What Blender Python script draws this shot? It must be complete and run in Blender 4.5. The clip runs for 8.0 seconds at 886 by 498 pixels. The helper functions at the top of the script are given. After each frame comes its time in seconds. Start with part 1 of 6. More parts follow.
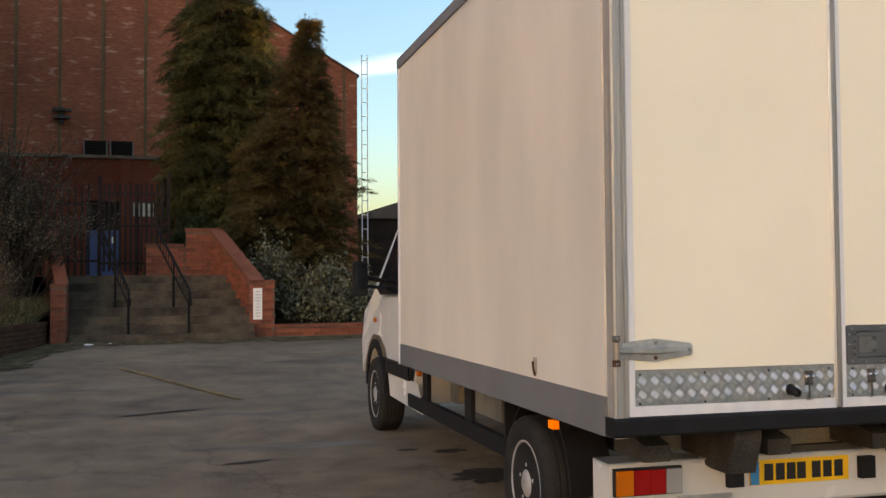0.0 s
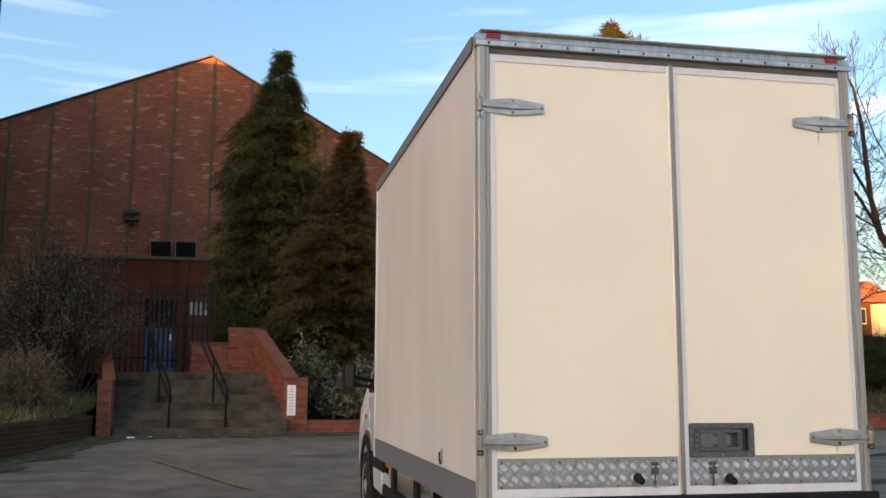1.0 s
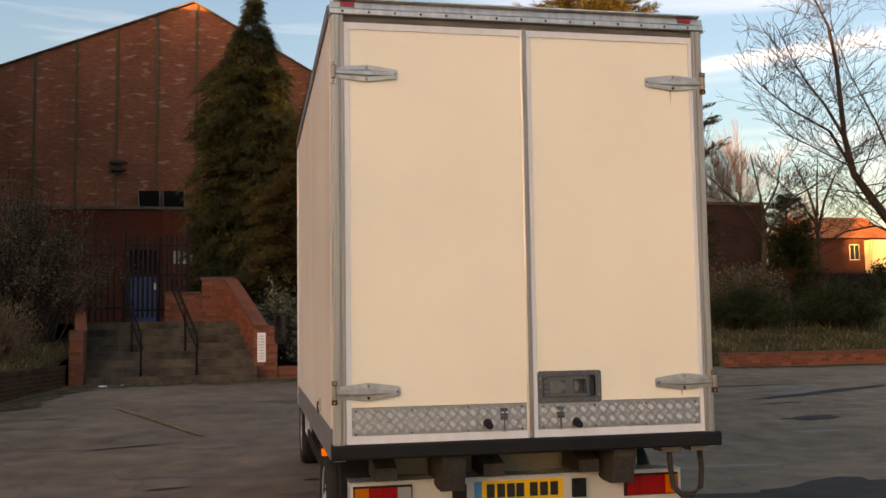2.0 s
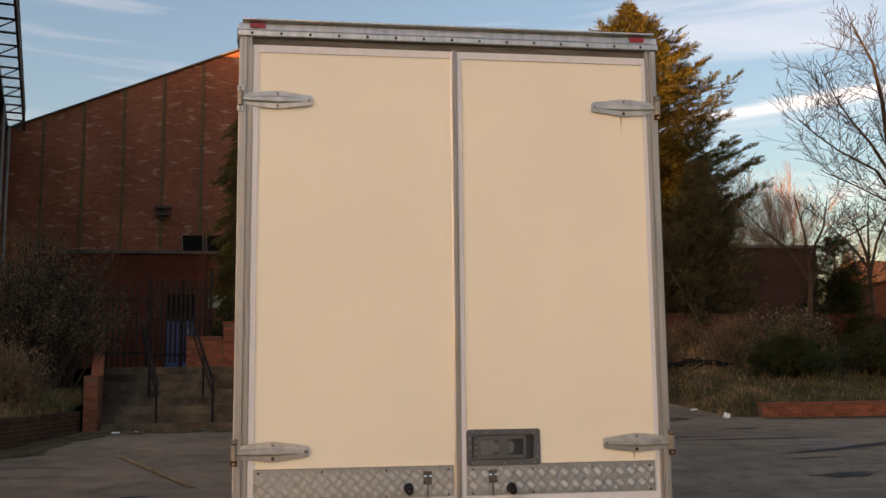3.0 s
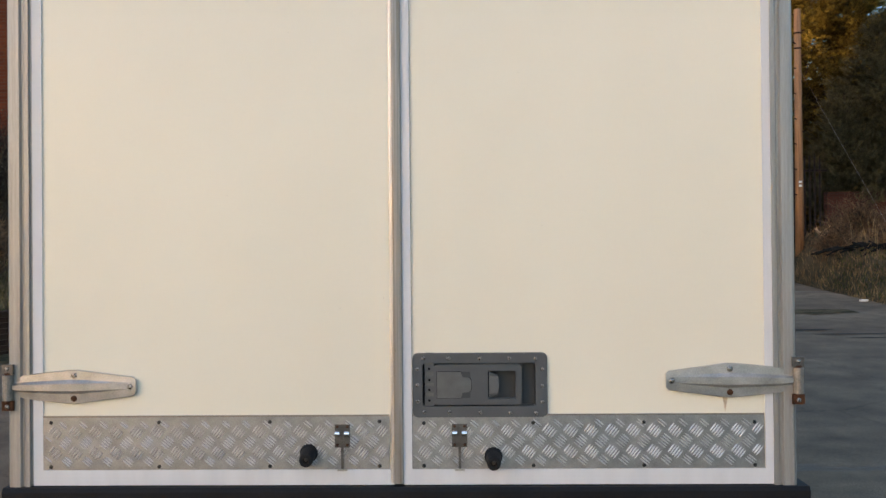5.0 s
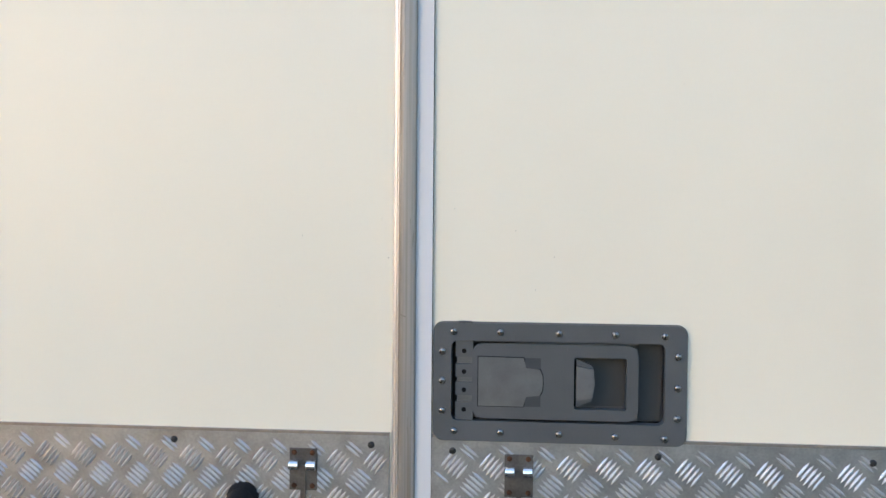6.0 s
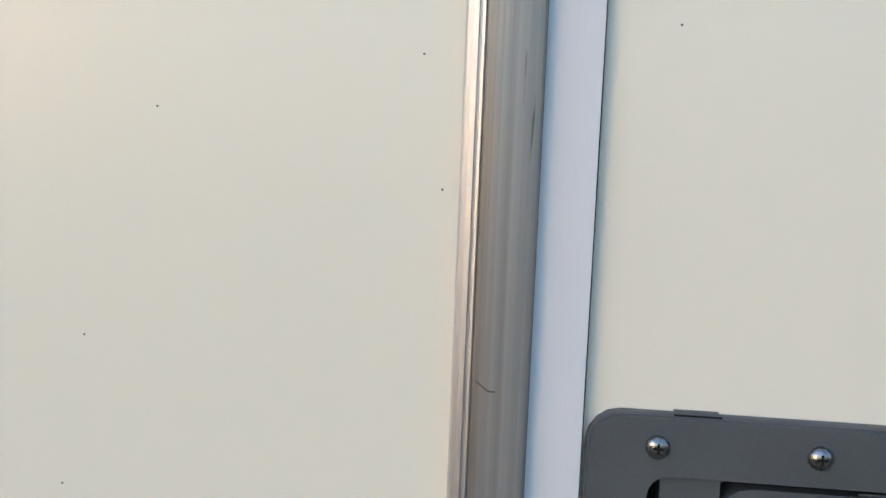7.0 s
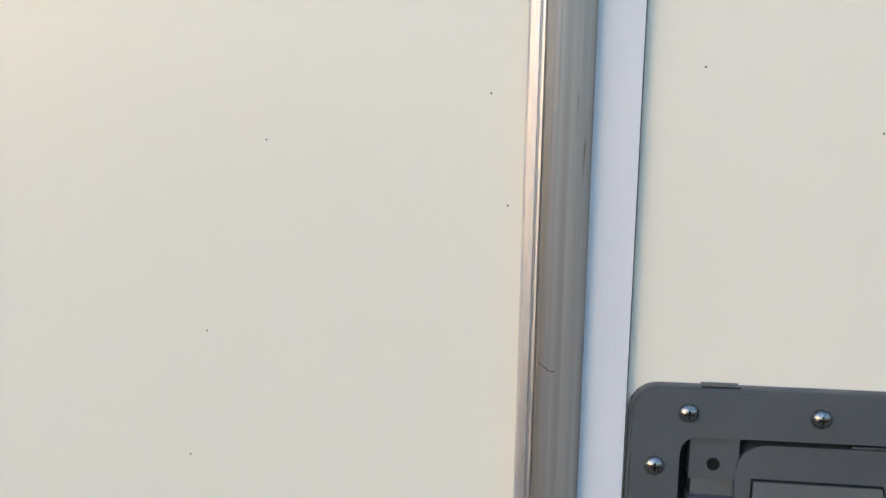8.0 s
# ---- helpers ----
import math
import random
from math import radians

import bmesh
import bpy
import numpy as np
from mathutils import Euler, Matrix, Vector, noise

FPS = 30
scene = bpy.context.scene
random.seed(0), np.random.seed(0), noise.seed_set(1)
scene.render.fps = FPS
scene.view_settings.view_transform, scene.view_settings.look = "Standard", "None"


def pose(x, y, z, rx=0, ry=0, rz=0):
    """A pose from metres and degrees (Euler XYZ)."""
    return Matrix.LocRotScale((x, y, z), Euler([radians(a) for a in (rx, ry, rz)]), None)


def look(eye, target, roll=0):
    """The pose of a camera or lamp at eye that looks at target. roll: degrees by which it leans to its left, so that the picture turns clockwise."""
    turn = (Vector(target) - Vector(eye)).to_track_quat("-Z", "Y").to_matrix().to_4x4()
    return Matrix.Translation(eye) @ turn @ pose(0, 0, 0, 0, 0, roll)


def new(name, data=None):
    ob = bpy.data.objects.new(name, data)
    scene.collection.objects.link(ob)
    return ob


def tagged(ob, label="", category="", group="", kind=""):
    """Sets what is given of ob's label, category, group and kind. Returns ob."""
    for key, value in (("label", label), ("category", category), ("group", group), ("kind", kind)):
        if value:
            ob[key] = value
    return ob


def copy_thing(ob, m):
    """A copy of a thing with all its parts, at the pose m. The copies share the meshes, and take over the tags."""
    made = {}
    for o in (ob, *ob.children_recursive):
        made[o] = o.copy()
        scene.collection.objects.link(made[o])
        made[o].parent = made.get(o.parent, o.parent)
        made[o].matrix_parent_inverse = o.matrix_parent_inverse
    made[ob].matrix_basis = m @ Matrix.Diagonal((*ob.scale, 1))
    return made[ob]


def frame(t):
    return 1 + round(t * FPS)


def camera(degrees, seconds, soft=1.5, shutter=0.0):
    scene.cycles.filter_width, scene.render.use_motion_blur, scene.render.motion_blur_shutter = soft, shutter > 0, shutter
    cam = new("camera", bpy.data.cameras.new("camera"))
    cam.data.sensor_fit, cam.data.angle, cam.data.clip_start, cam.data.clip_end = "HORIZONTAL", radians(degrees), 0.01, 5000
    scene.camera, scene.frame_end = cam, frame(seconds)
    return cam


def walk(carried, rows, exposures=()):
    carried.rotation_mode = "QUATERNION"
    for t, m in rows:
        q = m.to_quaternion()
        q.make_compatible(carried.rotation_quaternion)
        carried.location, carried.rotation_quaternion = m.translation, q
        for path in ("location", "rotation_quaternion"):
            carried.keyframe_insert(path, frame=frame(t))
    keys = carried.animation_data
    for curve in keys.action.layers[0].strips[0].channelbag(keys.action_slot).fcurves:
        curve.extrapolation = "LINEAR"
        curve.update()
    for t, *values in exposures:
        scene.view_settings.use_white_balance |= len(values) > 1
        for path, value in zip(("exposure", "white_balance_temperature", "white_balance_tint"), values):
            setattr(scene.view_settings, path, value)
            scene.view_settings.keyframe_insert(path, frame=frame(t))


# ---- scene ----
cam = camera(49.85, 8.0)
PATH = [
    (0, (-2.715, -3.53, 1.367), (-2.185, -1.603, 1.442), -0.4),
    (0.2, (-2.586, -3.709, 1.408), (-2.146, -1.76, 1.504), -0.2),
    (0.3, (-2.554, -3.84, 1.404), (-2.119, -1.895, 1.563), -0.9),
    (0.5, (-2.422, -4.049, 1.386), (-2.045, -2.092, 1.558), -0.3),
    (0.7, (-2.291, -4.24, 1.404), (-1.942, -2.273, 1.486), 1.0),
    (0.8, (-2.238, -4.339, 1.408), (-1.877, -2.376, 1.54), 0.6),
    (1, (-2.134, -4.582, 1.382), (-1.744, -2.64, 1.66), 0.1),
    (1.2, (-2.027, -4.761, 1.395), (-1.618, -2.813, 1.587), 1.1),
    (1.5, (-1.844, -4.936, 1.429), (-1.417, -2.99, 1.608), -0.3),
    (1.7, (-1.673, -5.004, 1.431), (-1.282, -3.048, 1.576), -1.0),
    (2.8, (-0.858, -4.72, 1.473), (-0.486, -2.77, 1.713), -0.4),
    (3, (-0.686, -4.596, 1.466), (-0.412, -2.631, 1.718), -0.6),
    (3.5, (-0.322, -4.217, 1.479), (-0.188, -2.239, 1.746), -0.4),
    (4, (-0.072, -3.709, 1.485), (0.041, -1.731, 1.754), -0.7),
    (4.5, (0.153, -3.161, 1.485), (0.181, -1.169, 1.663), -0.5),
    (4.7, (0.185, -2.933, 1.468), (0.183, -0.936, 1.581), -0.5),
    (5.8, (0.239, -1.585, 1.356), (0.066, 0.403, 1.233), 0.11),
    (6, (0.196, -1.371, 1.326), (0.015, 0.620, 1.266), 0.47),
    (6.2, (0.133, -1.126, 1.305), (-0.019, 0.868, 1.260), -0.27),
    (6.5, (0.087, -0.807, 1.290), (-0.079, 1.184, 1.198), 1.07),
    (6.8, (0.054, -0.520, 1.278), (-0.093, 1.471, 1.159), 2.59),
    (7, (0.034, -0.407, 1.294), (-0.164, 1.569, 1.058), 2.28),
    (7.2, (0.032, -0.352, 1.308), (-0.133, 1.612, 0.967), 1.36),
    (7.5, (0.034, -0.372, 1.318), (-0.139, 1.574, 0.891), 1.65),
    (8, (0.002, -0.491, 1.327), (-0.171, 1.476, 1.007), 1.09),
]
walk(cam, [(t, look(eye, target, roll)) for t, eye, target, roll in PATH],
     [(0, 3.05, 9100, 18), (0.5, 3.13, 8500, 16), (1.0, 3.13, 8050, 16), (1.5, 2.90, 10500, 25), (1.8, 2.88, 10800, 25), (3.0, 2.64, 10700, 26), (3.5, 2.86, 10200, 24), (4.0, 2.88, 9400, 20), (4.7, 2.95, 8100, 15), (5.8, 3.25, 6800, 11), (6.6, 3.15, 6600, 9), (7.4, 3.07, 6700, 10), (8, 3.2, 6700, 10)])

# ---- light ----
SUN_DIR = Vector((-0.725, -0.689, 0.0)).normalized()
SUN_EL = radians(3.0)
world = bpy.data.worlds.new("sky")
scene.world = world
world.use_nodes = True
wn, wl = world.node_tree.nodes, world.node_tree.links
wn.clear()
w_out = wn.new("ShaderNodeOutputWorld")
w_bg = wn.new("ShaderNodeBackground")
w_bg.inputs["Strength"].default_value = 0.15
w_sky = wn.new("ShaderNodeTexSky")
w_sky.sky_type = "NISHITA"
w_sky.sun_disc = False
w_sky.sun_elevation = SUN_EL
w_sky.sun_rotation = math.atan2(SUN_DIR.x, SUN_DIR.y) % (2 * math.pi)
w_sky.air_density, w_sky.dust_density, w_sky.ozone_density = 1.05, 1.6, 2.9
# thin streaks of high cloud
w_tc = wn.new("ShaderNodeTexCoord")
w_map = wn.new("ShaderNodeMapping")
w_map.inputs["Rotation"].default_value = (0.12, 0.25, 0.5)
w_map.inputs["Scale"].default_value = (1.3, 1.8, 13.0)
w_noise = wn.new("ShaderNodeTexNoise")
w_noise.inputs["Scale"].default_value = 1.5
w_noise.inputs["Detail"].default_value = 6.0
w_noise.inputs["Distortion"].default_value = 0.6
w_ramp = wn.new("ShaderNodeValToRGB")
w_ramp.color_ramp.elements[0].position, w_ramp.color_ramp.elements[1].position = 0.50, 0.68
w_mix = wn.new("ShaderNodeMixRGB")
w_mix.inputs["Color2"].default_value = (2.75, 3.0, 3.45, 1)
w_fac = wn.new("ShaderNodeMath")
w_fac.operation = "MULTIPLY"
w_fac.inputs[1].default_value = 0.24
wl.new(w_tc.outputs["Generated"], w_map.inputs["Vector"])
wl.new(w_map.outputs["Vector"], w_noise.inputs["Vector"])
wl.new(w_noise.outputs["Fac"], w_ramp.inputs["Fac"])
wl.new(w_ramp.outputs["Color"], w_fac.inputs[0])
wl.new(w_fac.outputs["Value"], w_mix.inputs["Fac"])
# one long bright streak low over the bank
STREAK_A, STREAK_B = Vector((0.4014, 0.8818, 0.2477)), Vector((0.5317, 0.8082, 0.2533))
w_across = wn.new("ShaderNodeVectorMath")
w_across.operation = "DOT_PRODUCT"
w_across.inputs[1].default_value = tuple(STREAK_A.cross(STREAK_B).normalized())
w_wave = wn.new("ShaderNodeMath")
w_wave.operation = "MULTIPLY_ADD"
w_wave.inputs[1].default_value = 0.06
w_off = wn.new("ShaderNodeMath")
w_off.operation = "SUBTRACT"
w_off.inputs[1].default_value = 0.03
w_abs = wn.new("ShaderNodeMath")
w_abs.operation = "ABSOLUTE"
w_band = wn.new("ShaderNodeMapRange")
w_band.interpolation_type = "SMOOTHSTEP"
for key, val in (("From Min", 0.0), ("From Max", 0.010), ("To Min", 1.0), ("To Max", 0.0)):
    w_band.inputs[key].default_value = val
w_along = wn.new("ShaderNodeVectorMath")
w_along.operation = "DOT_PRODUCT"
w_along.inputs[1].default_value = tuple((STREAK_A * 0.25 + STREAK_B * 0.75).normalized())
w_ends = wn.new("ShaderNodeMapRange")
w_ends.interpolation_type = "SMOOTHSTEP"
for key, val in (("From Min", 0.88), ("From Max", 0.99), ("To Min", 0.0), ("To Max", 0.22)):
    w_ends.inputs[key].default_value = val
w_bandfac = wn.new("ShaderNodeMath")
w_bandfac.operation = "MULTIPLY"
w_streak = wn.new("ShaderNodeMixRGB")
w_streak.inputs["Color2"].default_value = (5.2, 5.0, 4.9, 1)
wl.new(w_tc.outputs["Generated"], w_across.inputs[0])
wl.new(w_noise.outputs["Fac"], w_wave.inputs[0])
wl.new(w_across.outputs["Value"], w_wave.inputs[2])
wl.new(w_wave.outputs["Value"], w_off.inputs[0])
wl.new(w_off.outputs["Value"], w_abs.inputs[0])
wl.new(w_abs.outputs["Value"], w_band.inputs["Value"])
wl.new(w_tc.outputs["Generated"], w_along.inputs[0])
wl.new(w_along.outputs["Value"], w_ends.inputs["Value"])
wl.new(w_band.outputs["Result"], w_bandfac.inputs[0])
wl.new(w_ends.outputs["Result"], w_bandfac.inputs[1])
wl.new(w_bandfac.outputs["Value"], w_streak.inputs["Fac"])
wl.new(w_mix.outputs["Color"], w_streak.inputs["Color1"])
# the evening sky falls off smoothly from the sun's side to the side opposite
w_dot = wn.new("ShaderNodeVectorMath")
w_dot.operation = "DOT_PRODUCT"
w_dot.inputs[1].default_value = tuple(SUN_DIR)
w_fall = wn.new("ShaderNodeMapRange")
w_fall.interpolation_type = "SMOOTHSTEP"
w_fall.inputs["From Min"].default_value, w_fall.inputs["From Max"].default_value = -0.8, 0.7
w_fall.inputs["To Min"].default_value, w_fall.inputs["To Max"].default_value = 0.66, 1.0
w_dim = wn.new("ShaderNodeVectorMath")
w_dim.operation = "SCALE"
wl.new(w_tc.outputs["Generated"], w_dot.inputs[0])
wl.new(w_dot.outputs["Value"], w_fall.inputs["Value"])
wl.new(w_fall.outputs["Result"], w_dim.inputs["Scale"])
wl.new(w_streak.outputs["Color"], w_dim.inputs[0])
wl.new(w_sky.outputs["Color"], w_mix.inputs["Color1"])
w_tint = wn.new("ShaderNodeVectorMath")
w_tint.operation = "MULTIPLY"
w_tint.inputs[1].default_value = (0.98, 0.99, 1.03)
wl.new(w_dim.outputs["Vector"], w_tint.inputs[0])
wl.new(w_tint.outputs["Vector"], w_bg.inputs["Color"])
wl.new(w_bg.outputs["Background"], w_out.inputs["Surface"])

sun_data = bpy.data.lights.new("sun", "SUN")
sun_data.energy, sun_data.angle, sun_data.color = 2.4, radians(0.6), (1.0, 0.64, 0.32)
sun_dir = Vector((SUN_DIR.x * math.cos(SUN_EL), SUN_DIR.y * math.cos(SUN_EL), math.sin(SUN_EL)))
sun = new("sun", sun_data)
sun.matrix_world = look(sun_dir * 100, (0, 0, 0))


# ---- materials ----
def material(name, color, rough=0.6, metal=0.0, var=0.15, scale=4.0, fine=60.0, bump=0.1, depth=0.004,
             stretch=(1, 1, 1), tint=None, spec=0.5, rand=0.0, isle=0.0):
    """A surface with variation at two scales: broad stains (scale) and fine grain (fine), in metres of the object."""
    m = bpy.data.materials.new(name)
    m.use_nodes = True
    n, l = m.node_tree.nodes, m.node_tree.links
    b = n["Principled BSDF"]
    tc, mp = n.new("ShaderNodeTexCoord"), n.new("ShaderNodeMapping")
    mp.inputs["Scale"].default_value = stretch
    l.new(tc.outputs["Object"], mp.inputs["Vector"])
    broad, grain = n.new("ShaderNodeTexNoise"), n.new("ShaderNodeTexNoise")
    broad.inputs["Scale"].default_value, broad.inputs["Detail"].default_value = scale, 5
    grain.inputs["Scale"].default_value, grain.inputs["Detail"].default_value = fine, 3
    for x in (broad, grain):
        l.new(mp.outputs["Vector"], x.inputs["Vector"])
    ramp = n.new("ShaderNodeValToRGB")
    other = tint or color
    ramp.color_ramp.elements[0].position, ramp.color_ramp.elements[1].position = 0.3, 0.7
    ramp.color_ramp.elements[0].color = (*[c * (1 - var) for c in color], 1)
    ramp.color_ramp.elements[1].color = (*[min(1, c * (1 + var)) for c in other], 1)
    l.new(broad.outputs["Fac"], ramp.inputs["Fac"])
    mix = n.new("ShaderNodeMixRGB")
    mix.blend_type = "OVERLAY"
    mix.inputs["Fac"].default_value = min(1.0, var * 1.6)
    l.new(ramp.outputs["Color"], mix.inputs["Color1"])
    l.new(grain.outputs["Fac"], mix.inputs["Color2"])
    last = mix.outputs["Color"]
    if rand or isle:
        hsv = n.new("ShaderNodeHueSaturation")
        mr = n.new("ShaderNodeMapRange")
        amount = rand or isle
        mr.inputs["To Min"].default_value, mr.inputs["To Max"].default_value = 1 - amount, 1 + amount
        src = n.new("ShaderNodeObjectInfo").outputs["Random"] if rand else n.new("ShaderNodeNewGeometry").outputs["Random Per Island"]
        l.new(src, mr.inputs["Value"])
        l.new(mr.outputs["Result"], hsv.inputs["Value"])
        l.new(last, hsv.inputs["Color"])
        last = hsv.outputs["Color"]
    l.new(last, b.inputs["Base Color"])
    rr = n.new("ShaderNodeMapRange")
    rr.inputs["To Min"].default_value, rr.inputs["To Max"].default_value = max(0.02, rough - 0.1), min(1, rough + 0.1)
    l.new(broad.outputs["Fac"], rr.inputs["Value"])
    l.new(rr.outputs["Result"], b.inputs["Roughness"])
    b.inputs["Metallic"].default_value = metal
    b.inputs["Specular IOR Level"].default_value = spec if rough < 0.7 else 0.15
    if bump:
        bp = n.new("ShaderNodeBump")
        bp.inputs["Strength"].default_value, bp.inputs["Distance"].default_value = bump, depth
        l.new(grain.outputs["Fac"], bp.inputs["Height"])
        l.new(bp.outputs["Normal"], b.inputs["Normal"])
    return m


def brick_material(name, c1, c2, mortar, pale=None, stain=0.35, pale_at=0.62):
    """Stretcher-bond brickwork at true size, with stained and bleached patches."""
    m = bpy.data.materials.new(name)
    m.use_nodes = True
    n, l = m.node_tree.nodes, m.node_tree.links
    b = n["Principled BSDF"]
    tc, sep, add, com = (n.new("ShaderNodeTexCoord"), n.new("ShaderNodeSeparateXYZ"), n.new("ShaderNodeMath"), n.new("ShaderNodeCombineXYZ"))
    l.new(tc.outputs["Object"], sep.inputs["Vector"])
    l.new(sep.outputs["X"], add.inputs[0])
    l.new(sep.outputs["Y"], add.inputs[1])
    l.new(add.outputs["Value"], com.inputs["X"])
    l.new(sep.outputs["Z"], com.inputs["Y"])
    br = n.new("ShaderNodeTexBrick")
    br.inputs["Scale"].default_value = 1.0
    br.inputs["Brick Width"].default_value, br.inputs["Row Height"].default_value = 0.225, 0.075
    br.inputs["Mortar Size"].default_value = 0.006
    br.inputs["Mortar Smooth"].default_value = 0.2
    br.inputs["Bias"].default_value = 0.0
    br.inputs["Color1"].default_value, br.inputs["Color2"].default_value = (*c1, 1), (*c2, 1)
    br.inputs["Mortar"].default_value = (*mortar, 1)
    l.new(com.outputs["Vector"], br.inputs["Vector"])
    broad = n.new("ShaderNodeTexNoise")
    broad.inputs["Scale"].default_value, broad.inputs["Detail"].default_value = 0.35, 6
    l.new(tc.outputs["Object"], broad.inputs["Vector"])
    mul = n.new("ShaderNodeMixRGB")
    mul.blend_type = "MULTIPLY"
    ramp = n.new("ShaderNodeValToRGB")
    ramp.color_ramp.elements[0].position, ramp.color_ramp.elements[1].position = 0.3, 0.68
    ramp.color_ramp.elements[0].color = (1 - stain, 1 - stain, 1 - stain, 1)
    mul.inputs["Fac"].default_value = 1
    l.new(broad.outputs["Fac"], ramp.inputs["Fac"])
    l.new(br.outputs["Color"], mul.inputs["Color1"])
    l.new(ramp.outputs["Color"], mul.inputs["Color2"])
    last = mul.outputs["Color"]
    if pale:
        pn, pm = n.new("ShaderNodeTexNoise"), n.new("ShaderNodeMapping")
        pm.inputs["Scale"].default_value = (1.2, 1.2, 4.5)
        pn.inputs["Scale"].default_value, pn.inputs["Detail"].default_value = 1.0, 4
        l.new(tc.outputs["Object"], pm.inputs["Vector"])
        l.new(pm.outputs["Vector"], pn.inputs["Vector"])
        pr = n.new("ShaderNodeValToRGB")
        pr.color_ramp.elements[0].position, pr.color_ramp.elements[1].position = pale_at, pale_at + 0.1
        pr.color_ramp.elements[1].color = (0.6, 0.6, 0.6, 1)
        l.new(pn.outputs["Fac"], pr.inputs["Fac"])
        px = n.new("ShaderNodeMixRGB")
        px.inputs["Color2"].default_value = (*pale, 1)
        l.new(pr.outputs["Color"], px.inputs["Fac"])
        l.new(last, px.inputs["Color1"])
        last = px.outputs["Color"]
    l.new(last, b.inputs["Base Color"])
    b.inputs["Roughness"].default_value = 0.9
    b.inputs["Specular IOR Level"].default_value = 0.15
    bp = n.new("ShaderNodeBump")
    bp.invert = True
    bp.inputs["Strength"].default_value, bp.inputs["Distance"].default_value = 0.6, 0.006
    l.new(br.outputs["Fac"], bp.inputs["Height"])
    l.new(bp.outputs["Normal"], b.inputs["Normal"])
    return m


def glossy(name, color, rough=0.1, metal=0.0, trans=0.0):
    m = bpy.data.materials.new(name)
    m.use_nodes = True
    b = m.node_tree.nodes["Principled BSDF"]
    b.inputs["Base Color"].default_value = (*color, 1)
    b.inputs["Roughness"].default_value, b.inputs["Metallic"].default_value = rough, metal
    b.inputs["Transmission Weight"].default_value = trans
    return m


def glowing(name, color, strength):
    m = bpy.data.materials.new(name)
    m.use_nodes = True
    b = m.node_tree.nodes["Principled BSDF"]
    b.inputs["Base Color"].default_value = (*color, 1)
    b.inputs["Roughness"].default_value = 0.2
    b.inputs["Emission Color"].default_value = (*color, 1)
    b.inputs["Emission Strength"].default_value = strength
    return m


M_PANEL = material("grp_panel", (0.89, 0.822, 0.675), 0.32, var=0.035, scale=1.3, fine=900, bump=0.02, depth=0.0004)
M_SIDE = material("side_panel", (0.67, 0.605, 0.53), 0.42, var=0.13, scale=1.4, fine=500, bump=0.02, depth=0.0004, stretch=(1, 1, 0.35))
M_ALU = material("aluminium_profile", (0.50, 0.50, 0.49), 0.42, 0.75, var=0.18, scale=6, fine=220, bump=0.05, depth=0.0006, stretch=(6, 6, 0.25))
M_ALU_DIRTY = material("weathered_aluminium", (0.285, 0.266, 0.245), 0.45, 0.5, var=0.18, scale=14, fine=260, bump=0.06, depth=0.0006, stretch=(7, 7, 0.16), tint=(0.29, 0.25, 0.212))
M_WHITE = material("white_trim", (0.70, 0.70, 0.71), 0.4, var=0.05, scale=5, fine=300, bump=0.03, depth=0.0004, stretch=(4, 4, 0.4))
M_TREAD = material("tread_plate", (0.40, 0.395, 0.385), 0.40, 0.8, var=0.16, scale=25, fine=300, bump=0.05, depth=0.0005)
M_POST = material("grey_post", (0.37, 0.355, 0.328), 0.45, 0.4, var=0.2, scale=10, fine=260, bump=0.06, depth=0.0006, stretch=(7, 7, 0.16))
M_STEEL = material("zinc_steel", (0.44, 0.43, 0.41), 0.4, 0.7, var=0.22, scale=18, fine=300, bump=0.06, depth=0.0006)
M_SCREW = material("screw_steel", (0.33, 0.31, 0.29), 0.28, 1.0, var=0.2, scale=200, fine=800, bump=0)
M_DARKSTEEL = material("dark_steel", (0.13, 0.12, 0.11), 0.4, 0.6, var=0.25, scale=30, fine=300, bump=0.06, depth=0.0005)
# aluminium darkened in colour for the shadow under the header rail
M_HEADSHADE = material("shaded_aluminium", (0.12, 0.105, 0.09), 0.6, 0.3, var=0.35, scale=9, fine=120, bump=0.1, depth=0.001, stretch=(0.6, 6, 6))
M_BAR = material("tread_bar", (0.70, 0.69, 0.68), 0.35, 0.7, var=0.12, scale=30, fine=300, bump=0.04, depth=0.0004)
M_RUST = material("rust", (0.085, 0.038, 0.02), 0.85, var=0.4, scale=60, fine=300, bump=0.2)
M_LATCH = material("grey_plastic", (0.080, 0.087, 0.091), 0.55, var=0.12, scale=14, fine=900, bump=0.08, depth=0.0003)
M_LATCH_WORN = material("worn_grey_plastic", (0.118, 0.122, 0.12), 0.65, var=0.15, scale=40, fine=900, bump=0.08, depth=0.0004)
# darker copy of the grey plastic: shade of the latch recesses in its colour
M_POCKET = material("shaded_grey_plastic", (0.045, 0.049, 0.052), 0.6, var=0.15, scale=14, fine=900, bump=0.05, depth=0.0003)
M_SKIRT = material("grey_skirt", (0.145, 0.145, 0.15), 0.5, var=0.15, scale=3, fine=200, bump=0.04)
M_BLACK = material("black_rubber", (0.011, 0.011, 0.012), 0.65, var=0.3, scale=6, fine=200, bump=0.1, spec=0.2)
M_UNDER = material("dirty_underbody", (0.05, 0.047, 0.043), 0.8, var=0.4, scale=5, fine=80, bump=0.2)
M_CHASSIS = material("dirty_cream_chassis", (0.22, 0.20, 0.16), 0.6, var=0.3, scale=4, fine=80, bump=0.1)
M_VANWHITE = material("van_paint", (0.58, 0.57, 0.54), 0.25, var=0.06, scale=2, fine=300, bump=0.0)
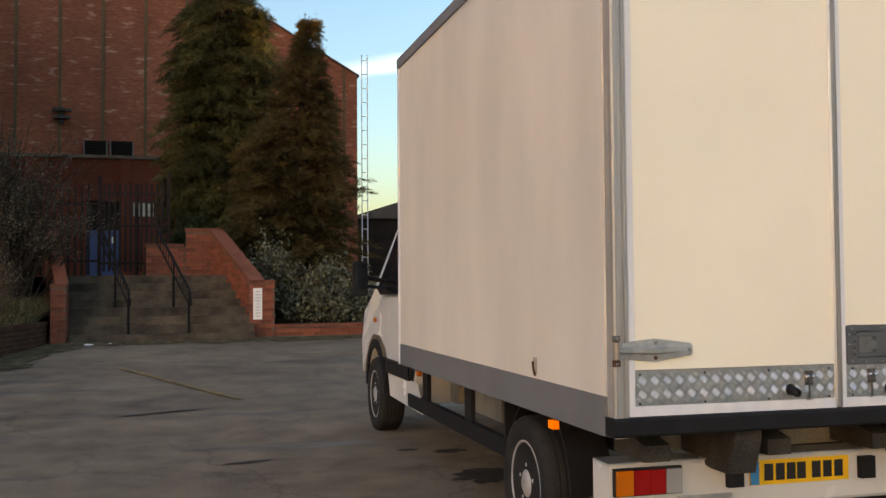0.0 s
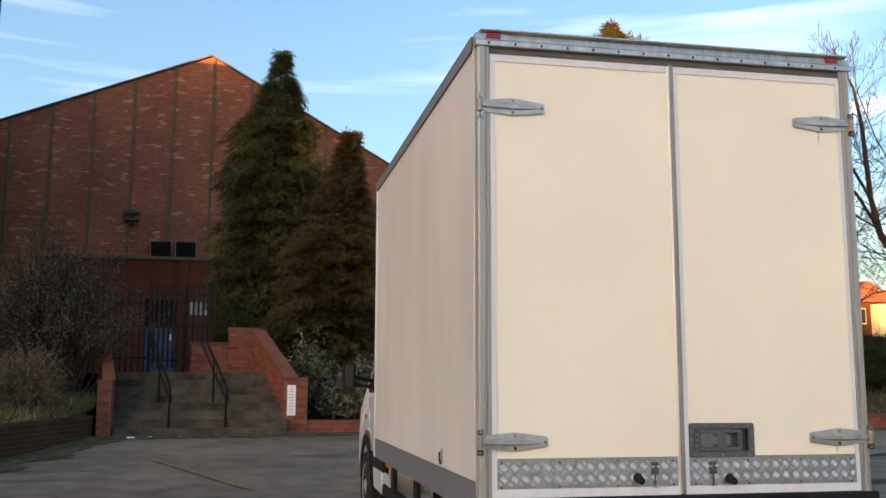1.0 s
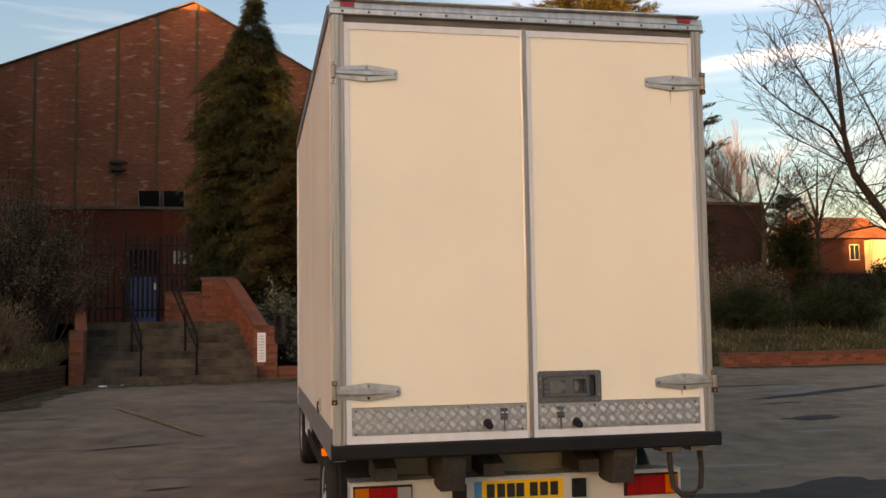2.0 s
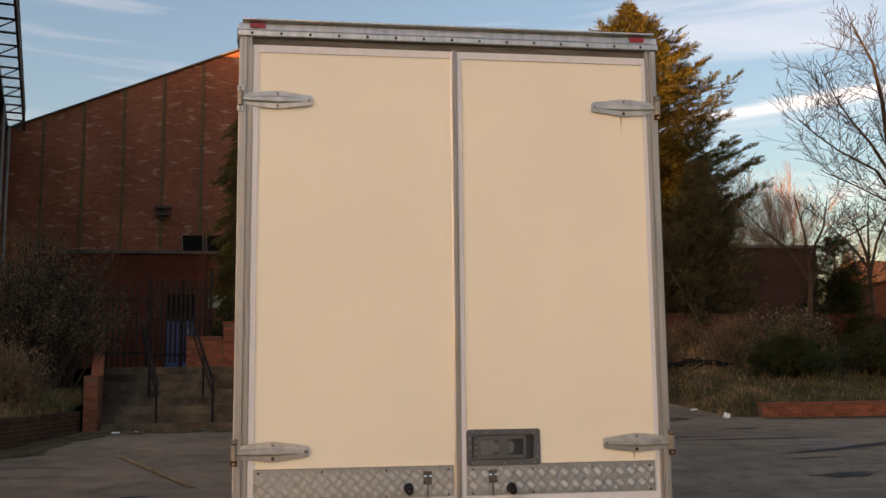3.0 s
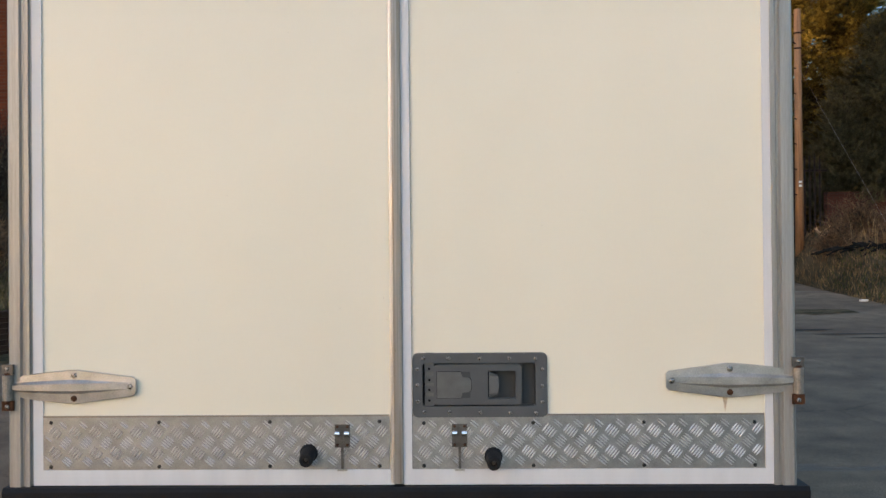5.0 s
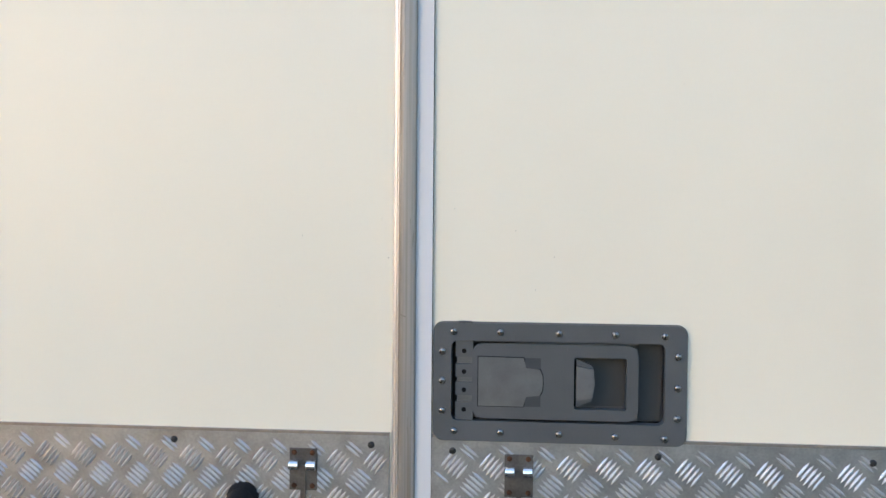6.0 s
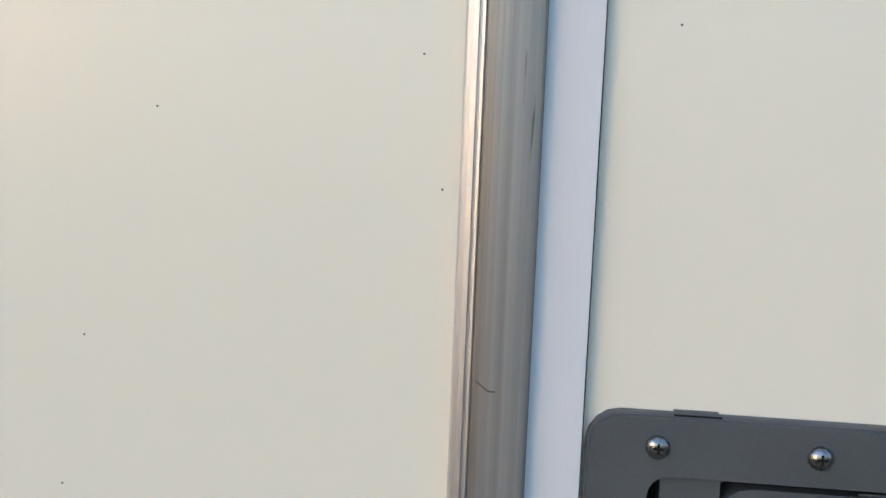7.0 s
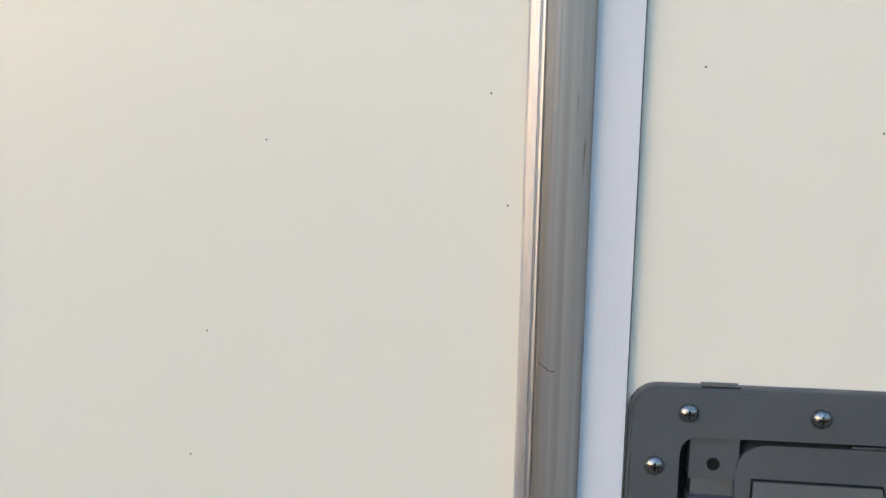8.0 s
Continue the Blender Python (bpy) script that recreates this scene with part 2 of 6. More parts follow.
M_TYRE = material("tyre_rubber", (0.022, 0.021, 0.02), 0.85, var=0.3, scale=8, fine=120, bump=0.2)
M_RIM = material("silver_rim", (0.36, 0.35, 0.34), 0.45, 0.25, var=0.2, scale=9, fine=200, bump=0.05)
M_GLASS = glossy("dark_glass", (0.01, 0.012, 0.014), 0.04)
M_RED = glossy("red_lens", (0.30, 0.006, 0.006), 0.12)
M_AMBER = glossy("amber_lens", (0.55, 0.13, 0.006), 0.15)
M_AMBER_LIT = glowing("lit_amber_marker", (1.0, 0.16, 0.004), 0.09)
M_CLEAR = glossy("clear_lens", (0.6, 0.58, 0.55), 0.1, 0.6)
M_YELLOW = material("yellow_plate", (0.85, 0.47, 0.02), 0.35, var=0.03, scale=8, fine=300, bump=0)
M_BLUE = material("blue_band", (0.02, 0.22, 0.45), 0.35, var=0.03, bump=0)
M_INK = material("black_ink", (0.012, 0.01, 0.01), 0.4, var=0.1, bump=0)
M_REDBAR = glossy("red_reflector", (0.34, 0.006, 0.010), 0.2)
M_SPECK = material("dirt_specks", (0.17, 0.15, 0.13), 0.9, var=0.2, bump=0)
M_DARK = material("dark_gap", (0.012, 0.011, 0.010), 0.9, var=0.2, bump=0)

M_GABLE = brick_material("gable_brick", (0.29, 0.080, 0.040), (0.40, 0.122, 0.064), (0.26, 0.15, 0.10), pale=(0.54, 0.31, 0.22), stain=0.35, pale_at=0.58)
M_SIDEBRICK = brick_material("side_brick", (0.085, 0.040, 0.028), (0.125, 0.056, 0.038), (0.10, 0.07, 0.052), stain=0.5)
# lit copy of the brick: the low sun's orange is mixed into its colour
M_LITBRICK = brick_material("sunlit_brick", (0.11, 0.030, 0.015), (0.145, 0.042, 0.02), (0.11, 0.06, 0.04), stain=0.3)
M_REDBRICK = brick_material("red_brick", (0.19, 0.052, 0.030), (0.25, 0.074, 0.040), (0.15, 0.095, 0.07), pale=(0.30, 0.14, 0.09), stain=0.3, pale_at=0.68)
M_DARKBRICK = brick_material("dark_red_brick", (0.145, 0.033, 0.018), (0.18, 0.042, 0.023), (0.10, 0.045, 0.03), stain=0.3)
M_COPING = material("brick_coping", (0.17, 0.062, 0.038), 0.9, var=0.25, scale=3, fine=60, bump=0.3)
M_CONCRETE = material("step_concrete", (0.058, 0.046, 0.034), 0.9, var=0.4, scale=2.5, fine=50, bump=0.3, tint=(0.086, 0.067, 0.048))
M_FENCE = material("rusty_fence", (0.022, 0.013, 0.011), 0.8, var=0.4, scale=5, fine=60, bump=0.2)
M_RAIL = material("black_rail", (0.010, 0.009, 0.009), 0.75, var=0.3, scale=8, fine=60, bump=0.1)
M_BAND = material("olive_band", (0.125, 0.088, 0.045), 0.8, var=0.2, scale=2, fine=30, bump=0.1)
M_STEELDARK = material("dark_cladding", (0.028, 0.018, 0.013), 0.85, var=0.3, scale=0.8, fine=20, bump=0.1)
M_PIPE = material("grey_downpipe", (0.20, 0.19, 0.18), 0.5, var=0.15, scale=3, fine=60, bump=0.05)
M_YTANK = material("yellow_paint", (0.45, 0.24, 0.03), 0.5, var=0.3, scale=3, fine=40, bump=0.15, tint=(0.5, 0.3, 0.07))
M_BLUEDOOR = material("blue_door", (0.015, 0.05, 0.16), 0.5, var=0.2, scale=2, fine=60, bump=0.1)
M_ROOF = material("roof_edge", (0.12, 0.09, 0.07), 0.8, var=0.3, scale=2, fine=30, bump=0.1)
M_SIGNWHITE = material("white_notice", (0.75, 0.73, 0.70), 0.5, var=0.05, bump=0)
M_GREYINK = material("grey_print", (0.35, 0.34, 0.34), 0.6, var=0.1, bump=0)
M_POLE = material("timber_pole", (0.30, 0.165, 0.09), 0.9, var=0.3, scale=3, fine=40, bump=0.3, stretch=(8, 8, 0.4))
M_SOIL = material("earth", (0.06, 0.045, 0.03), 0.95, var=0.4, scale=1.2, fine=20, bump=0.5, depth=0.03, tint=(0.075, 0.08, 0.03))
M_BANK = material("grassy_bank", (0.035, 0.036, 0.016), 0.95, var=0.4, scale=1.0, fine=25, bump=0.5, depth=0.03, tint=(0.06, 0.048, 0.028))
M_BARK = material("bark", (0.055, 0.04, 0.03), 0.9, var=0.35, scale=5, fine=50, bump=0.3)
M_TWIG = material("twigs", (0.036, 0.026, 0.020), 0.9, var=0.3, scale=3, fine=30, bump=0, isle=0.3)
# pink of the low sun is put into this twig colour
M_TWIGPINK = material("sun_pink_twigs", (0.19, 0.108, 0.078), 0.9, var=0.3, scale=0.5, fine=10, bump=0, isle=0.3)
M_CONIFER = material("conifer_foliage", (0.034, 0.040, 0.015), 0.8, var=0.45, scale=0.9, fine=9, bump=0, tint=(0.095, 0.085, 0.030), isle=0.35)
M_BROWNCON = material("brown_conifer_foliage", (0.055, 0.045, 0.016), 0.8, var=0.4, scale=0.9, fine=9, bump=0, tint=(0.10, 0.068, 0.024), isle=0.35)
M_GOLDCON = material("golden_conifer_foliage", (0.070, 0.058, 0.016), 0.8, var=0.45, scale=0.9, fine=8, bump=0, tint=(0.108, 0.086, 0.022), isle=0.6)
M_DARKCON = material("dark_conifer_foliage", (0.088, 0.080, 0.043), 0.8, var=0.4, scale=0.9, fine=9, bump=0, isle=0.35)
M_VARIEG = material("variegated_leaves", (0.035, 0.042, 0.016), 0.6, var=0.5, scale=2.6, fine=9, bump=0, tint=(0.125, 0.12, 0.068), isle=0.6)
M_SHRUB = material("shrub_leaves", (0.056, 0.050, 0.026), 0.7, var=0.4, scale=2, fine=9, bump=0, tint=(0.112, 0.098, 0.068), isle=0.5)
M_HEDGE = material("hedge_leaves", (0.03, 0.042, 0.014), 0.7, var=0.4, scale=1.5, fine=9, bump=0, isle=0.4)
M_STRAW = material("dry_grass", (0.26, 0.185, 0.09), 0.9, var=0.3, scale=1, fine=9, bump=0, isle=0.45)
M_DULLSTRAW = material("faded_grass", (0.18, 0.125, 0.065), 0.9, var=0.35, scale=1, fine=9, bump=0, isle=0.5)
M_GRASS = material("green_grass", (0.066, 0.072, 0.024), 0.9, var=0.35, scale=1, fine=9, bump=0, isle=0.4)
M_BRAMBLE = material("bramble_leaves", (0.05, 0.040, 0.022), 0.8, var=0.4, scale=2, fine=9, bump=0, tint=(0.085, 0.056, 0.036), isle=0.5)
def thin_leaf(m, share):
    """Lets a share of the light through: thin leaves and needles glow when lit from behind."""
    n, l = m.node_tree.nodes, m.node_tree.links
    b, out = n["Principled BSDF"], n["Material Output"]
    tr, mx = n.new("ShaderNodeBsdfTranslucent"), n.new("ShaderNodeMixShader")
    mx.inputs["Fac"].default_value = share
    l.new(b.inputs["Base Color"].links[0].from_socket, tr.inputs["Color"])
    l.new(b.outputs["BSDF"], mx.inputs[1])
    l.new(tr.outputs["BSDF"], mx.inputs[2])
    l.new(mx.outputs["Shader"], out.inputs["Surface"])


for m in (M_CONIFER, M_BROWNCON, M_GOLDCON, M_DARKCON, M_HEDGE, M_GRASS):
    thin_leaf(m, 0.35)
M_STALK = material("dead_stalks", (0.14, 0.092, 0.056), 0.9, var=0.3, scale=2, fine=9, bump=0, isle=0.4)


def asphalt_material():
    m = bpy.data.materials.new("asphalt")
    m.use_nodes = True
    n, l = m.node_tree.nodes, m.node_tree.links
    b = n["Principled BSDF"]
    tc = n.new("ShaderNodeTexCoord")
    def noise_at(scale, detail, stretch=(1, 1, 1)):
        mp, x = n.new("ShaderNodeMapping"), n.new("ShaderNodeTexNoise")
        mp.inputs["Scale"].default_value = stretch
        x.inputs["Scale"].default_value, x.inputs["Detail"].default_value = scale, detail
        l.new(tc.outputs["Object"], mp.inputs["Vector"])
        l.new(mp.outputs["Vector"], x.inputs["Vector"])
        return x.outputs["Fac"]
    broad, mid, grit = noise_at(0.22, 6, (0.6, 1.4, 1)), noise_at(2.4, 6), noise_at(90, 3)
    ramp = n.new("ShaderNodeValToRGB")
    ramp.color_ramp.elements[0].position, ramp.color_ramp.elements[1].position = 0.32, 0.68
    ramp.color_ramp.elements[0].color, ramp.color_ramp.elements[1].color = (0.122, 0.088, 0.058, 1), (0.225, 0.165, 0.108, 1)
    l.new(broad, ramp.inputs["Fac"])
    m1 = n.new("ShaderNodeMixRGB")
    m1.blend_type, m1.inputs["Fac"].default_value = "OVERLAY", 0.7
    l.new(ramp.outputs["Color"], m1.inputs["Color1"])
    l.new(mid, m1.inputs["Color2"])
    m2 = n.new("ShaderNodeMixRGB")
    m2.blend_type, m2.inputs["Fac"].default_value = "OVERLAY", 0.8
    l.new(m1.outputs["Color"], m2.inputs["Color1"])
    l.new(grit, m2.inputs["Color2"])
    # damp patches and filled cracks
    damp = noise_at(0.9, 4, (0.35, 1.6, 1))
    dr = n.new("ShaderNodeValToRGB")
    dr.color_ramp.elements[0].position, dr.color_ramp.elements[1].position = 0.60, 0.64
    l.new(damp, dr.inputs["Fac"])
    m3 = n.new("ShaderNodeMixRGB")
    m3.inputs["Color2"].default_value = (0.022, 0.021, 0.021, 1)
    fac = n.new("ShaderNodeMath")
    fac.operation, fac.inputs[1].default_value = "MULTIPLY", 0.28
    l.new(dr.outputs["Color"], fac.inputs[0])
    l.new(fac.outputs["Value"], m3.inputs["Fac"])
    l.new(m2.outputs["Color"], m3.inputs["Color1"])
    # fine open cracks
    wob = n.new("ShaderNodeTexNoise")
    wob.inputs["Scale"].default_value, wob.inputs["Detail"].default_value = 1.6, 5
    l.new(tc.outputs["Object"], wob.inputs["Vector"])
    va = n.new("ShaderNodeVectorMath")
    va.operation = "ADD"
    l.new(tc.outputs["Object"], va.inputs[0])
    l.new(wob.outputs["Color"], va.inputs[1])
    vor = n.new("ShaderNodeTexVoronoi")
    vor.feature = "DISTANCE_TO_EDGE"
    vor.inputs["Scale"].default_value = 0.42
    l.new(va.outputs["Vector"], vor.inputs["Vector"])
    cr = n.new("ShaderNodeValToRGB")
    cr.color_ramp.elements[0].position, cr.color_ramp.elements[1].position = 0.004, 0.011
    cr.color_ramp.elements[0].color, cr.color_ramp.elements[1].color = (0.78, 0.77, 0.76, 1), (1, 1, 1, 1)
    l.new(vor.outputs["Distance"], cr.inputs["Fac"])
    m4 = n.new("ShaderNodeMixRGB")
    m4.blend_type, m4.inputs["Fac"].default_value = "MULTIPLY", 1.0
    l.new(m3.outputs["Color"], m4.inputs["Color1"])
    l.new(cr.outputs["Color"], m4.inputs["Color2"])
    l.new(m4.outputs["Color"], b.inputs["Base Color"])
    rr = n.new("ShaderNodeMapRange")
    rr.inputs["To Min"].default_value, rr.inputs["To Max"].default_value = 0.85, 0.5
    l.new(dr.outputs["Color"], rr.inputs["Value"])
    l.new(rr.outputs["Result"], b.inputs["Roughness"])
    bp = n.new("ShaderNodeBump")
    b.inputs["Specular IOR Level"].default_value = 0.25
    bp.inputs["Strength"].default_value, bp.inputs["Distance"].default_value = 0.5, 0.006
    l.new(grit, bp.inputs["Height"])
    l.new(bp.outputs["Normal"], b.inputs["Normal"])
    return m


M_ASPHALT = asphalt_material()
M_YLINE = material("worn_yellow_line", (0.235, 0.155, 0.068), 0.9, var=0.5, scale=3, fine=40, bump=0.2)
M_MOSS = material("moss_and_litter", (0.046, 0.042, 0.014), 0.95, var=0.5, scale=5, fine=40, bump=0.5, depth=0.02, tint=(0.10, 0.074, 0.040))


# ---- building helpers ----
def part(name, bm, mat, parent=None, label="", bevel=0.0, segs=1, smooth=False):
    """Links a bmesh as one mesh object under a thing or a part."""
    if bevel:
        bmesh.ops.bevel(bm, geom=[e for e in bm.edges if len(e.link_faces) == 2 and e.calc_face_angle(0) > 0.6], offset=bevel,
                        segments=segs, profile=0.5, affect="EDGES", clamp_overlap=True)
    bmesh.ops.recalc_face_normals(bm, faces=bm.faces)
    me = bpy.data.meshes.new(name)
    bm.to_mesh(me)
    bm.free()
    me.materials.append(mat)
    if smooth:
        me.polygons.foreach_set("use_smooth", [True] * len(me.polygons))
    ob = new(name, me)
    ob.parent = parent
    if label:
        ob["label"] = label
    return ob


def raw(name, verts, faces, mat, parent=None, label="", kind=""):
    me = bpy.data.meshes.new(name)
    if isinstance(verts, np.ndarray):
        k = faces.shape[1]
        me.vertices.add(len(verts))
        me.vertices.foreach_set("co", verts.astype(np.float32).ravel())
        me.loops.add(faces.size)
        me.loops.foreach_set("vertex_index", faces.astype(np.int32).ravel())
        me.polygons.add(len(faces))
        me.polygons.foreach_set("loop_start", np.arange(0, faces.size, k, dtype=np.int32))
        me.update(calc_edges=True)
    else:
        me.from_pydata([tuple(v) for v in verts], [], [tuple(f) for f in faces])
    me.materials.append(mat)
    ob = new(name, me)
    ob.parent = parent
    if label:
        ob["label"] = label
    if kind:
        ob["kind"] = kind
    return ob


def thing(name, loc, label, category, group="", kind=""):
    e = new(name)
    e.location = loc
    e.empty_display_size = 0.1
    return tagged(e, label, category, group, kind)


def box(bm, x0, x1, y0, y1, z0, z1):
    v = [bm.verts.new(p) for p in ((x0, y0, z0), (x1, y0, z0), (x1, y1, z0), (x0, y1, z0), (x0, y0, z1), (x1, y0, z1), (x1, y1, z1), (x0, y1, z1))]
    for f in ((3, 2, 1, 0), (4, 5, 6, 7), (0, 1, 5, 4), (1, 2, 6, 5), (2, 3, 7, 6), (3, 0, 4, 7)):
        bm.faces.new([v[i] for i in f])
    return bm


def cube(x0, x1, y0, y1, z0, z1):
    return box(bmesh.new(), x0, x1, y0, y1, z0, z1)


def prism(bm, pts, axis, a0, a1):
    """Extrudes the outline pts along axis. axis x: pts are (y, z); y: (x, z); z: (x, y)."""
    def at(p, a):
        return {"x": (a, p[0], p[1]), "y": (p[0], a, p[1]), "z": (p[0], p[1], a)}[axis]
    lo, hi = [bm.verts.new(at(p, a0)) for p in pts], [bm.verts.new(at(p, a1)) for p in pts]
    bm.faces.new(lo)
    bm.faces.new(hi[::-1])
    k = len(pts)
    for i in range(k):
        bm.faces.new((lo[i], hi[i], hi[(i + 1) % k], lo[(i + 1) % k]))
    return bm


def tube(bm, pts, r, sides=8, cap=True):
    """A round bar along pts; r is one radius or one for each point."""
    rings = []
    pts = [Vector(p) for p in pts]
    for i, p in enumerate(pts):
        d = (pts[min(i + 1, len(pts) - 1)] - pts[max(i - 1, 0)]).normalized()
        side = d.cross(Vector((0, 0, 1)) if abs(d.z) < 0.9 else Vector((1, 0, 0))).normalized()
        up = side.cross(d)
        rad = r[i] if isinstance(r, (list, tuple)) else r
        rings.append([bm.verts.new(p + rad * (math.cos(a) * side + math.sin(a) * up)) for a in [2 * math.pi * k / sides for k in range(sides)]])
    for a, b in zip(rings, rings[1:]):
        for k in range(sides):
            bm.faces.new((a[k], a[(k + 1) % sides], b[(k + 1) % sides], b[k]))
    if cap:
        bm.faces.new(rings[0][::-1])
        bm.faces.new(rings[-1])
    return bm


def lathe(bm, profile, centre, axis="x", sides=32):
    """Turns (radius, along) pairs round an axis through centre."""
    rings = []
    for r, a in profile:
        ring = []
        for k in range(sides):
            c, s = r * math.cos(2 * math.pi * k / sides), r * math.sin(2 * math.pi * k / sides)
            off = {"x": (a, c, s), "y": (c, a, s), "z": (c, s, a)}[axis]
            ring.append(bm.verts.new((centre[0] + off[0], centre[1] + off[1], centre[2] + off[2])))
        rings.append(ring)
    for a, b in zip(rings, rings[1:]):
        for k in range(sides):
            bm.faces.new((a[k], a[(k + 1) % sides], b[(k + 1) % sides], b[k]))
    for ring in (rings[0], rings[-1]):
        bm.faces.new(ring)
    return bm


def rounded(x0, x1, z0, z1, r, k=5):
    """Outline of a rectangle with round corners."""
    pts = []
    for cx, cz, a0 in ((x1 - r, z1 - r, 0), (x0 + r, z1 - r, 90), (x0 + r, z0 + r, 180), (x1 - r, z0 + r, 270)):
        for i in range(k):
            a = radians(a0 + 90 * i / (k - 1))
            pts.append((cx + r * math.cos(a), cz + r * math.sin(a)))
    return pts


def dome(bm, x, z, y, r, h, sides=10):
    """A pan-head screw or rivet that faces -y."""
    return lathe(bm, [(r, 0.0), (r, -h * 0.35), (r * 0.75, -h * 0.8), (r * 0.3, -h)], (x, y, z), "y", sides)


# ---- ground ----
def ground_z(x, y):
    z = 0.0 if y < 5 else 0.04 * (y - 5) if y < 15.5 else 0.42 + 0.055 * (y - 15.5)
    return min(z, 1.5)


def spaced(lo, hi, near_lo, near_hi, step, far):
    a = list(np.arange(near_lo, near_hi + 0.001, step))
    x, s = near_lo, step
    while x > lo:
        s *= far
        x -= s
        a.insert(0, x)
    x, s = near_hi, step
    while x < hi:
        s *= far
        x += s
        a.append(x)
    return a


def sheet(xs, ys, height):
    verts = [(x, y, height(x, y)) for y in ys for x in xs]
    w = len(xs)
    faces = [(j * w + i, j * w + i + 1, (j + 1) * w + i + 1, (j + 1) * w + i) for j in range(len(ys) - 1) for i in range(w - 1)]
    return verts, faces


def lot_height(x, y):
    return ground_z(x, y) + 0.012 * noise.noise((x * 0.5, y * 0.5, 0)) * (1 if -8 < x < 14 else 0.3)


tagged(raw("ground", *sheet(spaced(-900, 900, -12, 16, 0.5, 1.25), spaced(-300, 1500, -8, 26, 0.5, 1.25), lot_height), M_ASPHALT),
       "worn grey asphalt yard with damp patches and cracks", "ground", kind="structure")

# ---- surroundings: walls, steps, buildings ----
XC = 0.02


def wall_run(name, pts, base, top, thick, mat, label):
    """A wall along pts (x, y), from base to top; the coping stands proud."""
    t = thing(name, (0, 0, 0), label, "wall", kind="structure")
    for (xa, ya), (xb, yb) in zip(pts, pts[1:]):
        d = Vector((xb - xa, yb - ya)).normalized()
        n = Vector((-d.y, d.x)) * thick
        o = [(xa, ya), (xb, yb), (xb + n.x, yb + n.y), (xa + n.x, ya + n.y)]
        bm = prism(bmesh.new(), o, "z", base, top)
        part("brickwork", bm, mat, t, bevel=0.008)
        e = Vector((-d.y, d.x)) * 0.02
        o2 = [(xa - e.x, ya - e.y), (xb - e.x, yb - e.y), (xb + n.x + e.x, yb + n.y + e.y), (xa + n.x + e.x, ya + n.y + e.y)]
        part("coping", prism(bmesh.new(), o2, "z", top + 0.003, top + 0.07), M_COPING, t, bevel=0.01)
    return t


# steps between the two brick piers
STEP_N, RISE, TREAD = 8, 0.155, 0.27
steps = thing("steps", (0, 0, 0), "worn concrete steps up to the gate", "steps", kind="structure")
for i in range(STEP_N):
    y0, z1 = 14.45 + i * TREAD, 0.355 + RISE * (i + 1)
    xr = -1.39 - 0.2957 * max(0.0, y0 - 15.0)
    step_bm = cube(-4.62 - 0.055 * i, xr, y0, y0 + (TREAD if i < STEP_N - 1 else 1.2) + 0.02, z1 - RISE - 0.05, z1)
    part("step", step_bm, M_CONCRETE, steps, bevel=0.015, segs=2)

terrace_v, terrace_f = sheet(list(np.arange(-40, 2.9, 1.5)), list(np.arange(16.9, 62, 1.5)), lambda x, y: 1.575 + 0.02 * noise.noise((x, y, 0)))
tagged(raw("terrace", terrace_v, terrace_f, M_SOIL), "earth and worn paving in front of the hall", "ground", kind="structure")

# pier and low wall beside the bed
pier = thing("pier", (-4.78, 14.47, 0.35), "red brick pier with a flat top beside the steps", "pier", kind="structure")
part("brickwork", cube(-0.125, 0.125, -0.18, 0.18, 0, 1.02), M_REDBRICK, pier, bevel=0.008)
part("coping", cube(-0.135, 0.135, -0.19, 0.19, 1.023, 1.08), M_COPING, pier, bevel=0.02)
cheek = thing("cheek_wall", (0, 0, 0), "red brick wall sloping up beside the steps", "wall", kind="structure")
lv = []
for (x, y), z in (((-4.86, 14.66), 1.40), ((-5.36, 17.2), 2.55)):
    for dx in (0.0, 0.22):
        lv += [(x + dx, y, 0.2), (x + dx, y, z)]
raw("brickwork", lv, [(0, 4, 5, 1), (2, 3, 7, 6), (1, 5, 7, 3), (0, 1, 3, 2), (4, 6, 7, 5), (0, 2, 6, 4)], M_REDBRICK, cheek)
low_near = wall_run("low_wall", [(-7.2, 5.0), (-5.85, 10.2), (-5.1, 13.6), (-4.97, 14.4)], 0.0, 0.70, 0.23, M_REDBRICK, "low red brick wall round the overgrown bed")

# pier, sloping wall and low wall on the other side
notice_pier = thing("pier", (-1.22, 15.02, 0.35), "red brick pier that carries a white notice", "pier", kind="structure")
part("brickwork", cube(-0.24, 0.24, -0.03, 0.4, 0, 1.08), M_REDBRICK, notice_pier, bevel=0.008)
part("coping", cube(-0.25, 0.25, -0.04, 0.41, 1.083, 1.13), M_COPING, notice_pier, bevel=0.015)
slope = thing("cheek_wall", (0, 0, 0), "red brick wall sloping up beside the steps", "wall", kind="structure")
sv = []
for (x, y), z in (((-1.42, 15.0), 1.40), ((-2.1, 17.3), 2.50)):
    for dx in (0.0, 0.24):
        sv += [(x + dx, y, 0.2), (x + dx, y, z)]
raw("brickwork", sv, [(0, 4, 5, 1), (2, 3, 7, 6), (1, 5, 7, 3), (0, 1, 3, 2), (4, 6, 7, 5), (0, 2, 6, 4)], M_REDBRICK, slope)
cv = []
for (x, y), z in (((-1.44, 14.98), 1.40), ((-2.12, 17.3), 2.50)):
    for dx in (0.0, 0.28):
        cv += [(x + dx, y, z + 0.004), (x + dx, y, z + 0.08)]
